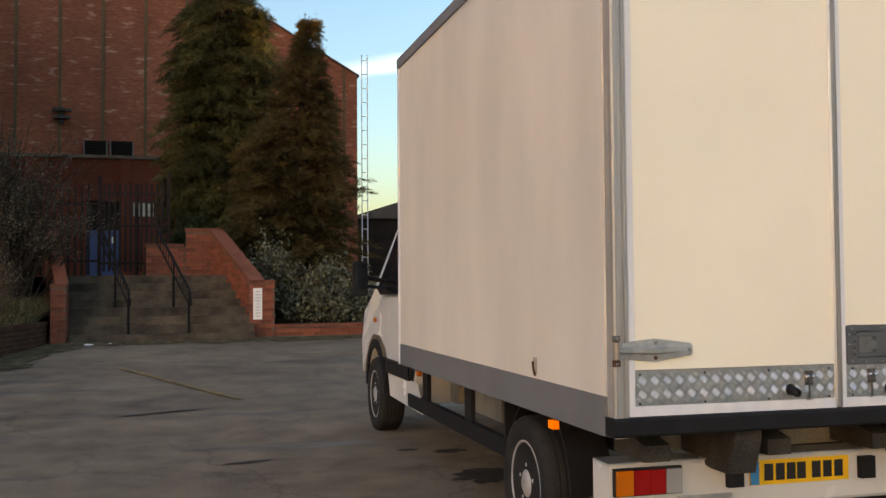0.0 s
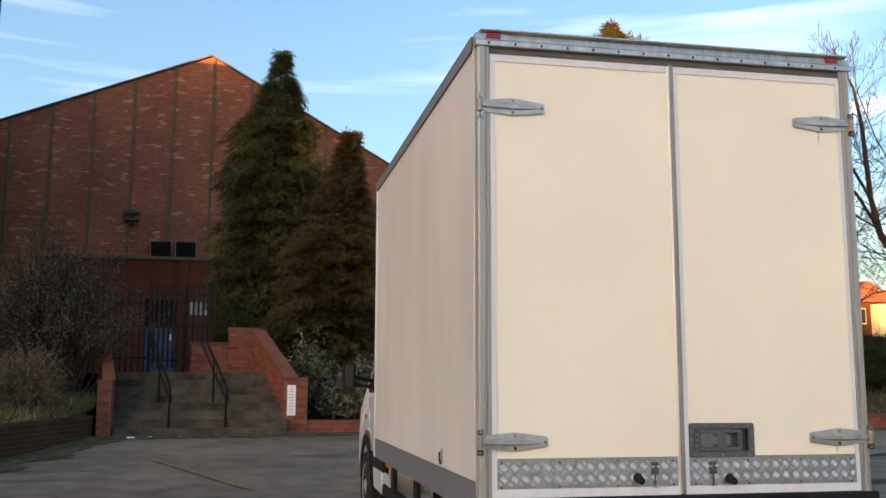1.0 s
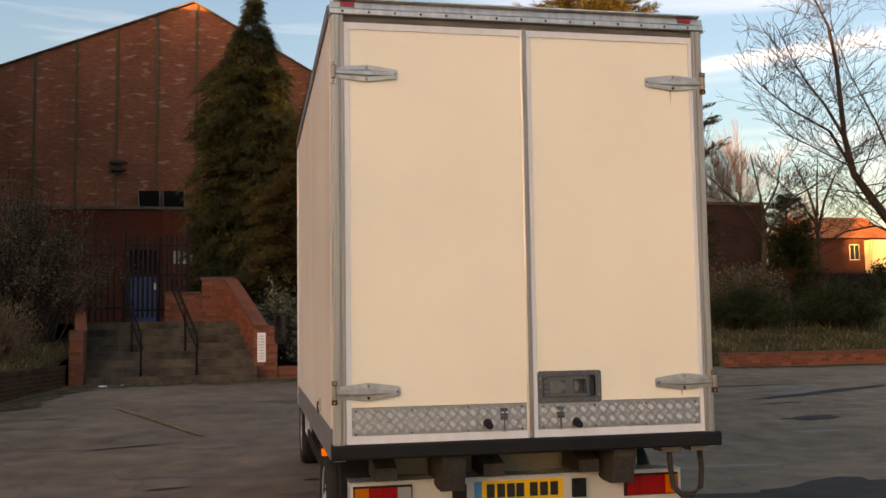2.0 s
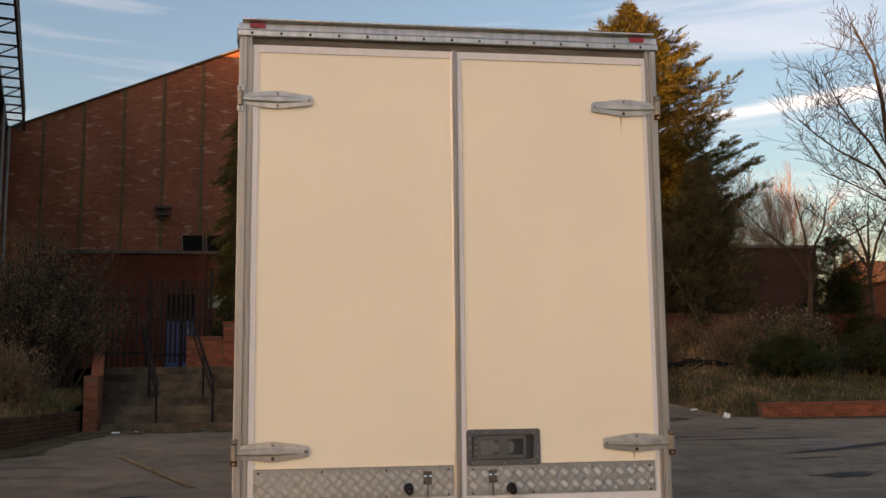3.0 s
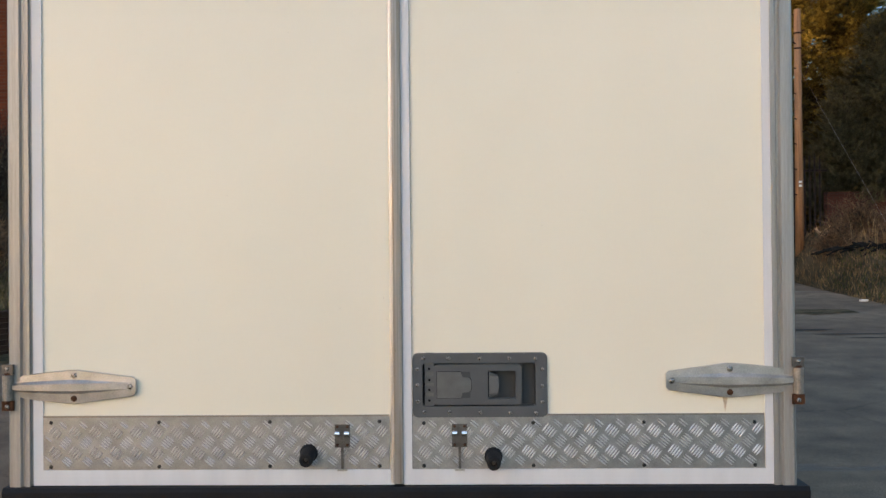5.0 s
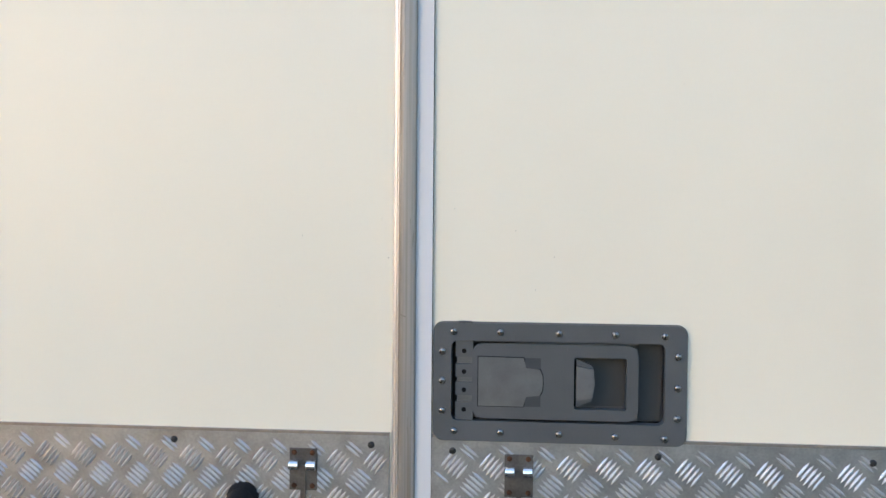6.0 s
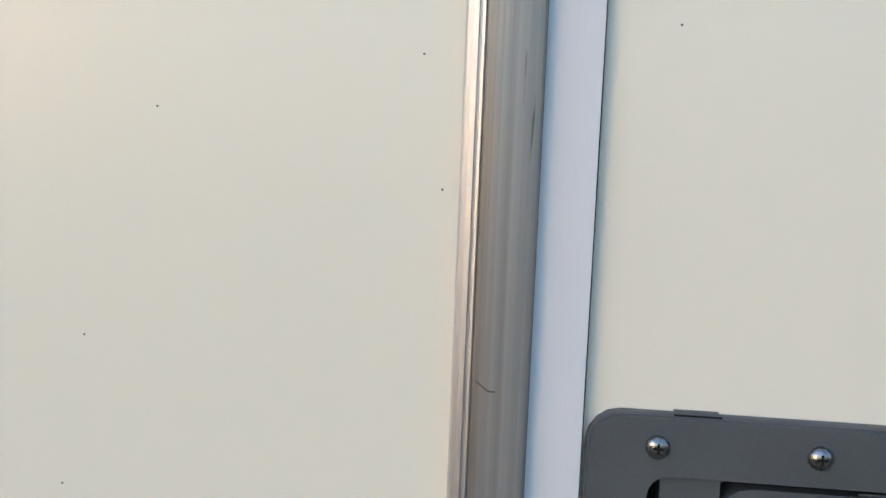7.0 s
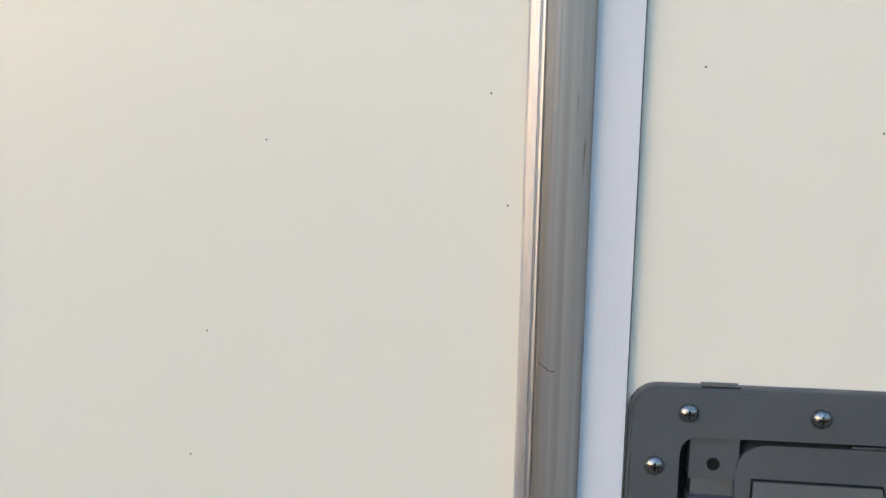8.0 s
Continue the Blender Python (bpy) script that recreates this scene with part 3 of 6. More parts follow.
raw("coping", cv, [(0, 4, 5, 1), (2, 3, 7, 6), (1, 5, 7, 3), (0, 1, 3, 2), (4, 6, 7, 5), (0, 2, 6, 4)], M_COPING, slope)
part("brickwork", cube(-2.62, -1.86, 17.3, 17.54, 1.5, 2.52), M_REDBRICK, slope, bevel=0.008)
part("brickwork", cube(-3.42, -2.62, 17.32, 17.52, 1.5, 2.20), M_REDBRICK, slope, bevel=0.008)
part("coping", cube(-2.64, -1.84, 17.28, 17.56, 2.523, 2.6), M_COPING, slope, bevel=0.01)
part("coping", cube(-3.44, -2.645, 17.29, 17.55, 2.203, 2.27), M_COPING, slope, bevel=0.01)
low_far = wall_run("low_wall", [(-0.97, 15.05), (4.4, 15.02)], 0.2, 0.56, 0.23, M_REDBRICK, "low red brick wall in front of the shrubs")

# notice
notice = thing("notice", (-1.30, 14.985, 0.73), "white notice with small grey print on the brick pier", "sign")
part("board", cube(-0.085, 0.085, -0.008, 0.0, 0.0, 0.60), M_SIGNWHITE, notice, bevel=0.002)
for k in range(9):
    w = 0.05 if k % 4 else 0.035
    part("print_line", cube(-w, w, -0.0105, -0.0085, 0.52 - 0.058 * k, 0.535 - 0.058 * k), M_GREYINK, notice)


def handrail(x, y):
    """A black tube handrail with two posts and a curled lower end, down the flight."""
    t = thing("handrail", (x, y, 0.51), "black painted steel handrail with scrolled end on the steps", "handrail", "handrails on the steps")
    part("post", tube(bmesh.new(), [(0, 0, 0), (0, 0, 0.80)], 0.022), M_RAIL, t)
    part("post", tube(bmesh.new(), [(-0.28, 0.85, 0.46), (-0.28, 0.85, 1.34)], 0.022), M_RAIL, t)
    s = Vector((-0.64, 1.9, 1.28)).normalized()
    a = Vector((0, 0, 0.80))
    curl = [a + s * 2.38, a, a + Vector((0.01, -0.12, -0.06)), a + Vector((0.02, -0.2, -0.16)), a + Vector((0.03, -0.17, -0.27)), a + Vector((0.03, -0.09, -0.26)), a + Vector((0.02, -0.07, -0.2))]
    part("rail", tube(bmesh.new(), curl, 0.026), M_RAIL, t)
    part("lower_rail", tube(bmesh.new(), [a + Vector((0, 0.02, -0.28)), a + s * 2.38 + Vector((0, 0, -0.28))], 0.016), M_RAIL, t)
    for k in range(11):
        p = a + s * (0.2 + 0.2 * k)
        part("baluster", tube(bmesh.new(), [p, p + Vector((0, 0, -0.3))], 0.008, 6), M_RAIL, t)
    return t


rail = handrail(-3.63, 14.62)
copy_thing(rail, pose(-2.57, 14.66, 0.51))


# palisade fence on the terrace, with a gate
def palisade(x0, x1, y, z0, h, name="palisade_fence", label="dark rusty steel palisade fence", step=0.135):
    t = thing(name, (x0, y, z0), label, "fence")
    L = x1 - x0
    me = None
    n = int(L / step)
    for k in range(n):
        bm = bmesh.new()
        prism(bm, [(-0.025, 0), (0.025, 0), (0.025, h - 0.1), (0.0, h), (-0.025, h - 0.1)], "y", -0.004, 0.004)
        if me is None:
            ob = part("pale", bm, M_FENCE, t)
            me = ob.data
        else:
            bm.free()
            ob = new("pale", me)
            ob.parent = t
        ob.location = (step * (k + 0.5), 0, 0.03 * ((k * 7) % 3 - 1))
    for z in (0.3, h - 0.45):
        part("fence_rail", cube(0, L, 0.008, 0.05, z, z + 0.05), M_FENCE, t)
    for k in range(int(L / 2.6) + 1):
        part("fence_post", cube(k * 2.6, k * 2.6 + 0.1, 0.052, 0.15, -0.15, h - 0.1), M_FENCE, t)
    return t


palisade(-9.0, -4.42, 18.0, 1.6, 1.97)
gate = thing("gate", (-4.38, 18.0, 1.65), "dark steel palisade gate, closed across the top of the steps", "gate")
for k in range(12):
    part("pale", cube(0.05 + k * 0.108, 0.105 + k * 0.108, -0.004, 0.004, 0.05, 1.93 + 0.02 * (k % 3)), M_FENCE, gate)
for z in (0.2, 1.0, 1.70):
    part("gate_rail", cube(0.02, 1.36, 0.006, 0.05, z, z + 0.05), M_FENCE, gate)
for x, h in ((-0.06, 2.1), (1.36, 2.25), (0.70, 1.95)):
    part("gate_post", cube(x, x + 0.075, 0.052, 0.13, -0.1, h), M_FENCE, gate)

# the hall: gable wall with strips, lobby, vents and lamp
hall = thing("hall", (0, 46, 0), "tall brown brick hall with a shallow gable", "building", kind="structure")
GAB = [(-16.6, 1.0), (6.25, 1.0), (6.25, 12.45), (-4.6, 18.65), (-16.6, 13.85)]
part("gable_wall", prism(bmesh.new(), GAB, "y", 0.0, 0.4), M_GABLE, hall)
for pts in ([(-16.7, 13.82), (-4.6, 18.66), (-4.6, 18.74), (-16.7, 13.90)], [(-4.6, 18.66), (6.35, 12.40), (6.35, 12.49), (-4.6, 18.74)]):
    part("verge", prism(bmesh.new(), pts, "y", -0.12, 0.5), M_ROOF, hall)
for a, b in (((-16.7, 13.80), (-4.6, 18.64)), ((-4.6, 18.64), (6.35, 12.4))):
    part("roof", prism(bmesh.new(), [a, b, (b[0], b[1] + 0.1), (a[0], a[1] + 0.1)], "y", 0.5, 28), M_ROOF, hall)
for k in range(11):
    x = -14.45 + 2.0 * k
    top = 18.65 - 0.4 * abs(x + 4.6) if x < -4.6 else 18.65 - 0.571 * (x + 4.6)
    part("wall_strip", cube(x - 0.065, x + 0.065, -0.07, -0.002, 1.6, top - 0.05), M_BAND, hall)
part("return_wall", cube(5.85, 6.25, 0.4, 28, 1.0, 12.3), M_GABLE, hall)
part("lamp_bracket", cube(-8.37, -8.25, -0.30, -0.072, 9.35, 10.12), M_INK, hall)
for z, w in ((9.93, 0.43), (9.56, 0.37)):
    part("wall_lamp", cube(-8.31 - w, -8.31 + w, -0.46, -0.12, z, z + 0.11), M_INK, hall, bevel=0.03)
for x0 in (-7.25, -6.03):
    v = part("vent", prism(bmesh.new(), [(-0.55, 8.50), (-0.002, 8.53), (-0.002, 7.72), (-0.28, 7.72)], "x", x0, x0 + 0.98), M_DARK, hall, "dark louvred vent box, tilted")
    for xa in (x0 - 0.05, x0 + 0.98):
        part("vent_cheek", prism(bmesh.new(), [(-0.57, 8.53), (-0.002, 8.55), (-0.002, 7.70), (-0.30, 7.70)], "x", xa + 0.002, xa + 0.048), M_PIPE, v)
    for k in range(6):
        z = 7.80 + 0.12 * k
        part("louvre", cube(x0 + 0.03, x0 + 0.95, -0.34 - 0.04 * k, -0.30 - 0.04 * k, z, z + 0.03), M_STEELDARK, v)

lobby = thing("lobby", (-6.0, 29.8, 1.48), "low dark red brick entrance block with a blue door", "building", kind="structure")
part("wall", cube(-3.4, 0.26, 0, 8, 0, 4.15), M_DARKBRICK, lobby)
part("wall", cube(1.30, 4.2, 0, 8, 0, 4.15), M_DARKBRICK, lobby)
part("wall", cube(0.26, 1.30, 0, 8, 2.75, 4.15), M_DARKBRICK, lobby)
part("coping", cube(-3.5, 4.3, -0.08, 8, 4.153, 4.26), M_ROOF, lobby)
for x in (-1.6, 1.36):
    part("pilaster", cube(x, x + 0.3, -0.14, -0.002, 0, 4.15), M_DARKBRICK, lobby)
part("door", cube(0.28, 1.28, 0.12, 0.18, 0.1, 1.78), M_BLUEDOOR, lobby, "blue boarded door")
part("door_opening", cube(0.26, 1.30, 0.2, 0.3, 0, 2.75), M_DARK, lobby)
part("notice", cube(1.06, 1.15, 0.10, 0.118, 1.34, 1.56), M_SIGNWHITE, lobby)
# pale colour gives the panes their daylight brightness
M_DAYWIN = material("daylit_pane", (0.36, 0.39, 0.33), 0.3, var=0.1, bump=0)
for x0, x1, z0, z1 in ((1.72, 2.43, 2.20, 2.72), (1.33, 1.62, 1.18, 1.54)):
    w = part("window", cube(x0, x1, -0.03, -0.004, z0, z1), M_UNDER, lobby)
    for k in range(3):
        a = x0 + 0.03 + k * (x1 - x0 - 0.03) / 3
        part("pane", cube(a, a + (x1 - x0 - 0.12) / 3, -0.036, -0.031, z0 + 0.04, z1 - 0.04), M_DAYWIN, w)

# ladder mast beside the hall
mast = thing("ladder_mast", (6.42, 45.6, 1.5), "tall white lattice ladder beside the hall", "mast")
for x in (0.0, 0.3):
    part("stile", tube(bmesh.new(), [(x, 0, 0), (x, 0, 12.0)], 0.028, 6), M_SIGNWHITE, mast)
for k in range(16):
    part("rung", tube(bmesh.new(), [(0, 0, 0.6 + k * 0.74), (0.3, 0, 0.6 + k * 0.74)], 0.025, 6), M_SIGNWHITE, mast)

# tall building on the near side: sunlit end, receding wall, walkway and pipes
works = thing("works_building", (0, 0, 0), "tall brick works building with a dark side and a sunlit orange end", "building", kind="structure")
A, B = Vector((-9.15, 18.6)), Vector((-16.4, 46.0))
dirw = (B - A).normalized()
nrm = Vector((dirw.y, -dirw.x))
if nrm.x < 0:
    nrm = -nrm
def along(s, out, z):
    p = A + dirw * s + nrm * out
    return (p.x, p.y, z)
LW = (B - A).length
def slab(name, s0, s1, o0, o1, z0, z1, mat, parent, label="", bevel=0.0):
    bm = prism(bmesh.new(), [along(s0, o0, 0)[:2], along(s1, o0, 0)[:2], along(s1, o1, 0)[:2], along(s0, o1, 0)[:2]], "z", z0, z1)
    return part(name, bm, mat, parent, label, bevel)
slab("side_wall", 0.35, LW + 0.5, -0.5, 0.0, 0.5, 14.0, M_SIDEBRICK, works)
part("end_wall", cube(-22, -8.85, 18.25, 18.6, 0.5, 17.0), M_LITBRICK, works)
part("downpipe", tube(bmesh.new(), [(-8.66, 18.2, 1.0), (-8.66, 18.2, 16.8)], 0.1, 8), M_PIPE, works)
slab("roof", 0.35, LW + 0.5, -3.2, -0.5, 13.6, 14.0, M_ROOF, works)
# slab added out of sight behind the end wall, to shade the hall gable
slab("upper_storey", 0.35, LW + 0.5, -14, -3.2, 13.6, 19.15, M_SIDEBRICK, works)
for s in (3.0, 6.0, 9.0, 12.0, 15.0, 18.0, 21.0, 24.0):
    slab("wall_strip", s, s + 0.14, 0.002, 0.05, 1.0, 13.8, M_SIDEBRICK, works)
slab("gutter", 0.35, LW, 0.01, 0.22, 13.7, 14.0, M_INK, works)
for s, o in ((26.2, 0.3), (22.3, 0.2)):
    part("downpipe", tube(bmesh.new(), [along(s, o, 1.0), along(s, o, 13.7)], 0.09, 8), M_PIPE, works)
walkway = thing("roof_walkway", along(0, 0, 14.0), "black steel roof-edge walkway with open grating and rails", "walkway")
base_v = Vector(along(0, 0, 14.0))
def wk(s, o, z):
    return Vector(along(s, o, z + 14.0)) - base_v
for o in (0.05, 0.95):
    part("beam", tube(bmesh.new(), [wk(1, o, 0), wk(LW, o, 0)], 0.06, 6), M_INK, walkway)
for z in (0.55, 1.1):
    part("guard_rail", tube(bmesh.new(), [wk(1, 0.95, z), wk(LW, 0.95, z)], 0.03, 6), M_INK, walkway)
for k in range(19):
    s = 1 + k * 1.48
    part("bearer", tube(bmesh.new(), [wk(s, 0.0, 0), wk(s, 0.98, 0)], 0.045, 6), M_INK, walkway)
    part("guard_post", tube(bmesh.new(), [wk(s, 0.95, 0), wk(s, 0.95, 1.12)], 0.03, 6), M_INK, walkway)
    if k % 2:
        part("strut", tube(bmesh.new(), [wk(s, 0.02, -0.55), wk(s, 0.95, 0)], 0.026, 6), M_INK, walkway)
for k in range(150):
    s = 1 + k * 0.18
    part("grating_bar", tube(bmesh.new(), [wk(s, 0.1, 0.02), wk(s, 0.9, 0.02)], 0.006, 4), M_INK, walkway)

ladder = thing("caged_ladder", (-9.03, 17.9, 3.5), "yellow caged access ladder ending in a rusty guard drum", "ladder")
part("drum", lathe(bmesh.new(), [(0.40, 0.0), (0.41, 0.02), (0.41, 0.55), (0.405, 0.57), (0.41, 0.6), (0.41, 1.7), (0.39, 1.72)], (0, 0, 0.1), "z", 24), M_YTANK, ladder, "rust-stained yellow drum", smooth=True)
part("drum_rim", lathe(bmesh.new(), [(0.4, 0), (0.43, 0.01), (0.43, 0.05), (0.4, 0.06)], (0, 0, 1.82), "z", 24), M_RUST, ladder)
part("drum_rim", lathe(bmesh.new(), [(0.36, 0), (0.42, 0.01), (0.42, 0.05), (0.4, 0.06)], (0, 0, 0.04), "z", 24), M_RUST, ladder)
for k, (a, z) in enumerate(((-1.5, 0.5), (-1.35, 0.95), (-1.7, 1.2), (-1.45, 1.45), (-1.2, 0.35), (-1.9, 0.75), (-1.55, 1.68), (-1.1, 1.3), (-1.75, 0.28))):
    part("rust_spot", lathe(bmesh.new(), [(0.02 + 0.008 * (k % 4), 0.0), (0.015, -0.006), (0.006, -0.007)], (0.412 * math.cos(a), 0.412 * math.sin(a), z), "y", 9), M_RUST, ladder)
part("cage_bar", tube(bmesh.new(), [(-0.08, -0.4, 1.8), (-0.08, -0.4, 9)], 0.02, 6), M_YTANK, ladder)
for x in (-0.22, 0.22):
    part("stile", tube(bmesh.new(), [(x, 0.25, 0.5), (x, 0.25, 9)], 0.02, 6), M_RUST, ladder, "rust-brown stile")
for k in range(9):
    z = 2.6 + 0.78 * k
    ring = [(0.4 * math.cos(a), 0.02 - 0.4 * math.sin(a), z) for a in [math.pi * j / 10 for j in range(11)]]
    part("hoop", tube(bmesh.new(), [(0.4, 0.3, z), *ring, (-0.4, 0.3, z)], 0.018, 6), M_YTANK, ladder)

# unseen blocks added out of view, cut in steps to shade yard and hall
shade = thing("neighbouring_building", (-120, -130, 0), "unseen brick blocks added to keep the low sun off the yard", "building", kind="structure")
for y0, y1, h in ((0.0, 27.5, 19.6), (27.5, 37.5, 16.2), (37.5, 42.6, 19.8), (42.6, 54.4, 11.1)):
    part("wall", cube(-4, 0, y0, y1, 0, h), M_GABLE, shade)
    part("roof", cube(-4.2, 0.2, y0, y1 - 0.002, h + 0.004, h + 0.2), M_ROOF, shade)
part("gable_wall", prism(bmesh.new(), [(54.4, 0), (84.8, 0), (84.8, 25.9), (66.4, 25.9), (56.0, 20.4), (54.4, 20.4)], "x", -4, 0), M_GABLE, shade)
far_hall = thing("warehouse", (10.0, 70, 1.0), "distant low dark building with a shallow roof", "building")
part("wall", cube(0, 7.5, 0, 12, 0, 5.6), M_STEELDARK, far_hall)
part("roof", prism(bmesh.new(), [(-0.3, 5.603), (7.8, 5.603), (3.75, 6.9)], "y", -0.3, 12.3), M_ROOF, far_hall)

# ---- the box van ----
van = thing("box_van", (0, 0, 0), "white box van with grey skirts and closed rear doors", "van")
XL, XR = -1.045, 1.085          # outer faces of the box
BOX_Y, Z_SK0, Z_SK1, Z_TOP = 3.82, 0.745, 0.905, 3.12

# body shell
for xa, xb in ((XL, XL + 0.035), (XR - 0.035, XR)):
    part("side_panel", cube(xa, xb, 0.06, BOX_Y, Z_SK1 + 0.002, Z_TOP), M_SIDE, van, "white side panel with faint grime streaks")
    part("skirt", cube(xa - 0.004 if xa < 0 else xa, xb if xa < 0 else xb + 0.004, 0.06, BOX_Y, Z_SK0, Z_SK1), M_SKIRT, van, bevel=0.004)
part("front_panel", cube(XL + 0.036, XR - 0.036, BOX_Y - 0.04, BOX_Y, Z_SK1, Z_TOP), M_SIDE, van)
part("front_corner", cube(XL - 0.008, XL + 0.03, BOX_Y + 0.002, BOX_Y + 0.04, Z_SK0, Z_TOP), M_WHITE, van, bevel=0.008)
part("front_corner", cube(XR - 0.03, XR + 0.008, BOX_Y + 0.002, BOX_Y + 0.04, Z_SK0, Z_TOP), M_WHITE, van, bevel=0.008)
part("roof", cube(XL + 0.02, XR - 0.02, 0.05, BOX_Y, Z_TOP + 0.002, Z_TOP + 0.03), M_SIDE, van)
for s, x in ((-1, XL), (1, XR)):
    part("roof_rail", prism(bmesh.new(), [(x + s * 0.012, Z_TOP - 0.03), (x + s * 0.012, Z_TOP + 0.045), (x - s * 0.05, Z_TOP + 0.06), (x - s * 0.05, Z_TOP + 0.034), (x - s * 0.002, Z_TOP + 0.012), (x + s * 0.002, Z_TOP - 0.03)], "y", 0.06, BOX_Y + 0.04), M_SKIRT, van)
part("floor", cube(XL + 0.04, XR - 0.04, 0.06, BOX_Y, 0.80, 0.90), M_UNDER, van)

# rear frame: corner posts with a rolled outer edge and a groove
for s, x in ((1, XL + 0.012), (-1, XR - 0.012)):
    pts = [(x, 0.07), (x - s * 0.004, 0.06), (x - s * 0.004, -0.006), (x + s * 0.004, -0.014), (x + s * 0.030, -0.014), (x + s * 0.034, -0.006), (x + s * 0.040, -0.006), (x + s * 0.044, -0.012), (x + s * 0.055, -0.012), (x + s * 0.055, 0.02), (x + s * 0.02, 0.07)]
    part("corner_post", prism(bmesh.new(), pts, "z", 0.745, 3.095), M_POST, van, "weathered aluminium corner post")
head = part("header", prism(bmesh.new(), [(-0.014, 3.098), (-0.020, 3.102), (-0.020, 3.125), (-0.010, 3.135), (-0.006, 3.168), (0.04, 3.168), (0.04, 3.098)], "x", XL - 0.002, XR + 0.002), M_ALU, van, "aluminium header rail over the doors")
for k in range(15):
    part("rivet", dome(bmesh.new(), XL + 0.066 + k * 0.141, 3.113, -0.0195, 0.0075, 0.005, 8), M_INK, head)
part("roof_lip", prism(bmesh.new(), [(-0.035, 3.176), (-0.035, 3.183), (0.06, 3.19), (0.06, 3.17), (-0.006, 3.170)], "x", XL + 0.02, XR - 0.02), M_ALU, van)
for x in (XL + 0.055, XR - 0.145):
    part("marker_reflector", cube(x, x + 0.075, -0.016, -0.0065, 3.142, 3.166), M_REDBAR, van, "red top marker", bevel=0.003)
part("door_seal", cube(XL + 0.05, XR - 0.05, 0.036, 0.045, 0.82, 3.097), M_DARK, van)
sill = part("rear_sill", prism(bmesh.new(), [(-0.022, 0.75), (-0.03, 0.76), (-0.03, 0.815), (-0.022, 0.826), (0.12, 0.826), (0.12, 0.75)], "x", XL - 0.003, XR + 0.02), M_BLACK, van, "black rear sill buffer")


def frame_mitred(x0, x1, z0, z1, w, y0, y1):
    """A door frame of four strips with mitred corners."""
    out = []
    o = [(x0, z0), (x1, z0), (x1, z1), (x0, z1)]
    i = [(x0 + w[0], z0 + w[3]), (x1 - w[1], z0 + w[3]), (x1 - w[1], z1 - w[2]), (x0 + w[0], z1 - w[2])]
    for k in range(4):
        j = (k + 1) % 4
        g = 0.0004
        out.append(prism(bmesh.new(), [o[k], o[j], i[j], i[k]], "y", y0 + g, y1))
    return out


def ring(outer, inner, y0, y1):
    """A flat ring between two outlines of equal length (x, z)."""
    bm = bmesh.new()
    k = len(outer)
    lo = [bm.verts.new((x, y0, z)) for x, z in outer]
    hi = [bm.verts.new((x, y0, z)) for x, z in inner]
    lo2 = [bm.verts.new((x, y1, z)) for x, z in outer]
    hi2 = [bm.verts.new((x, y1, z)) for x, z in inner]
    for i in range(k):
        j = (i + 1) % k
        bm.faces.new((lo[i], lo[j], hi[j], hi[i]))
        bm.faces.new((lo[i], lo2[i], lo2[j], lo[j]))
        bm.faces.new((hi[i], hi[j], hi2[j], hi2[i]))
    return bm


def rear_door(name, x0, x1, wl, wr, label, cut=None):
    """Panel door with a mitred white frame; the panel lies a little behind the frame."""
    z0, z1 = 0.8285, 3.058
    if cut:
        o = [(x0 + 0.004, z0 + 0.004), (x1 - 0.004, z0 + 0.004), (x1 - 0.004, z1 - 0.004), (x0 + 0.004, z1 - 0.004)]
        i = [(cut[0], cut[2]), (cut[1], cut[2]), (cut[1], cut[3]), (cut[0], cut[3])]
        bm = ring(o, i, 0.0, 0.011)
    else:
        bm = cube(x0 + 0.004, x1 - 0.004, 0.0, 0.011, z0 + 0.004, z1 - 0.004)
    d = part(name, bm, M_PANEL, van, label)
    for bm in frame_mitred(x0, x1, z0, z1, (wl, wr, 0.036, 0.0415), -0.006, -0.0004):
        part("frame_strip", bm, M_WHITE, d, bevel=0.0012)
    return d


door_l = rear_door("rear_door", -0.971, 0.0080, 0.0265, 0.006, "cream white rear door panel")
door_r = rear_door("rear_door", 0.0334, 1.022, 0.0234, 0.025, "cream white rear door panel", (0.078, 0.400, 1.028, 1.165))
# meeting strip between the doors: flat profile with fine ribs
M_LIP = material("bright_lip", (0.62, 0.60, 0.585), 0.42, 0.85, var=0.14, scale=9, fine=220, bump=0.05, depth=0.0006, stretch=(6, 6, 0.3))


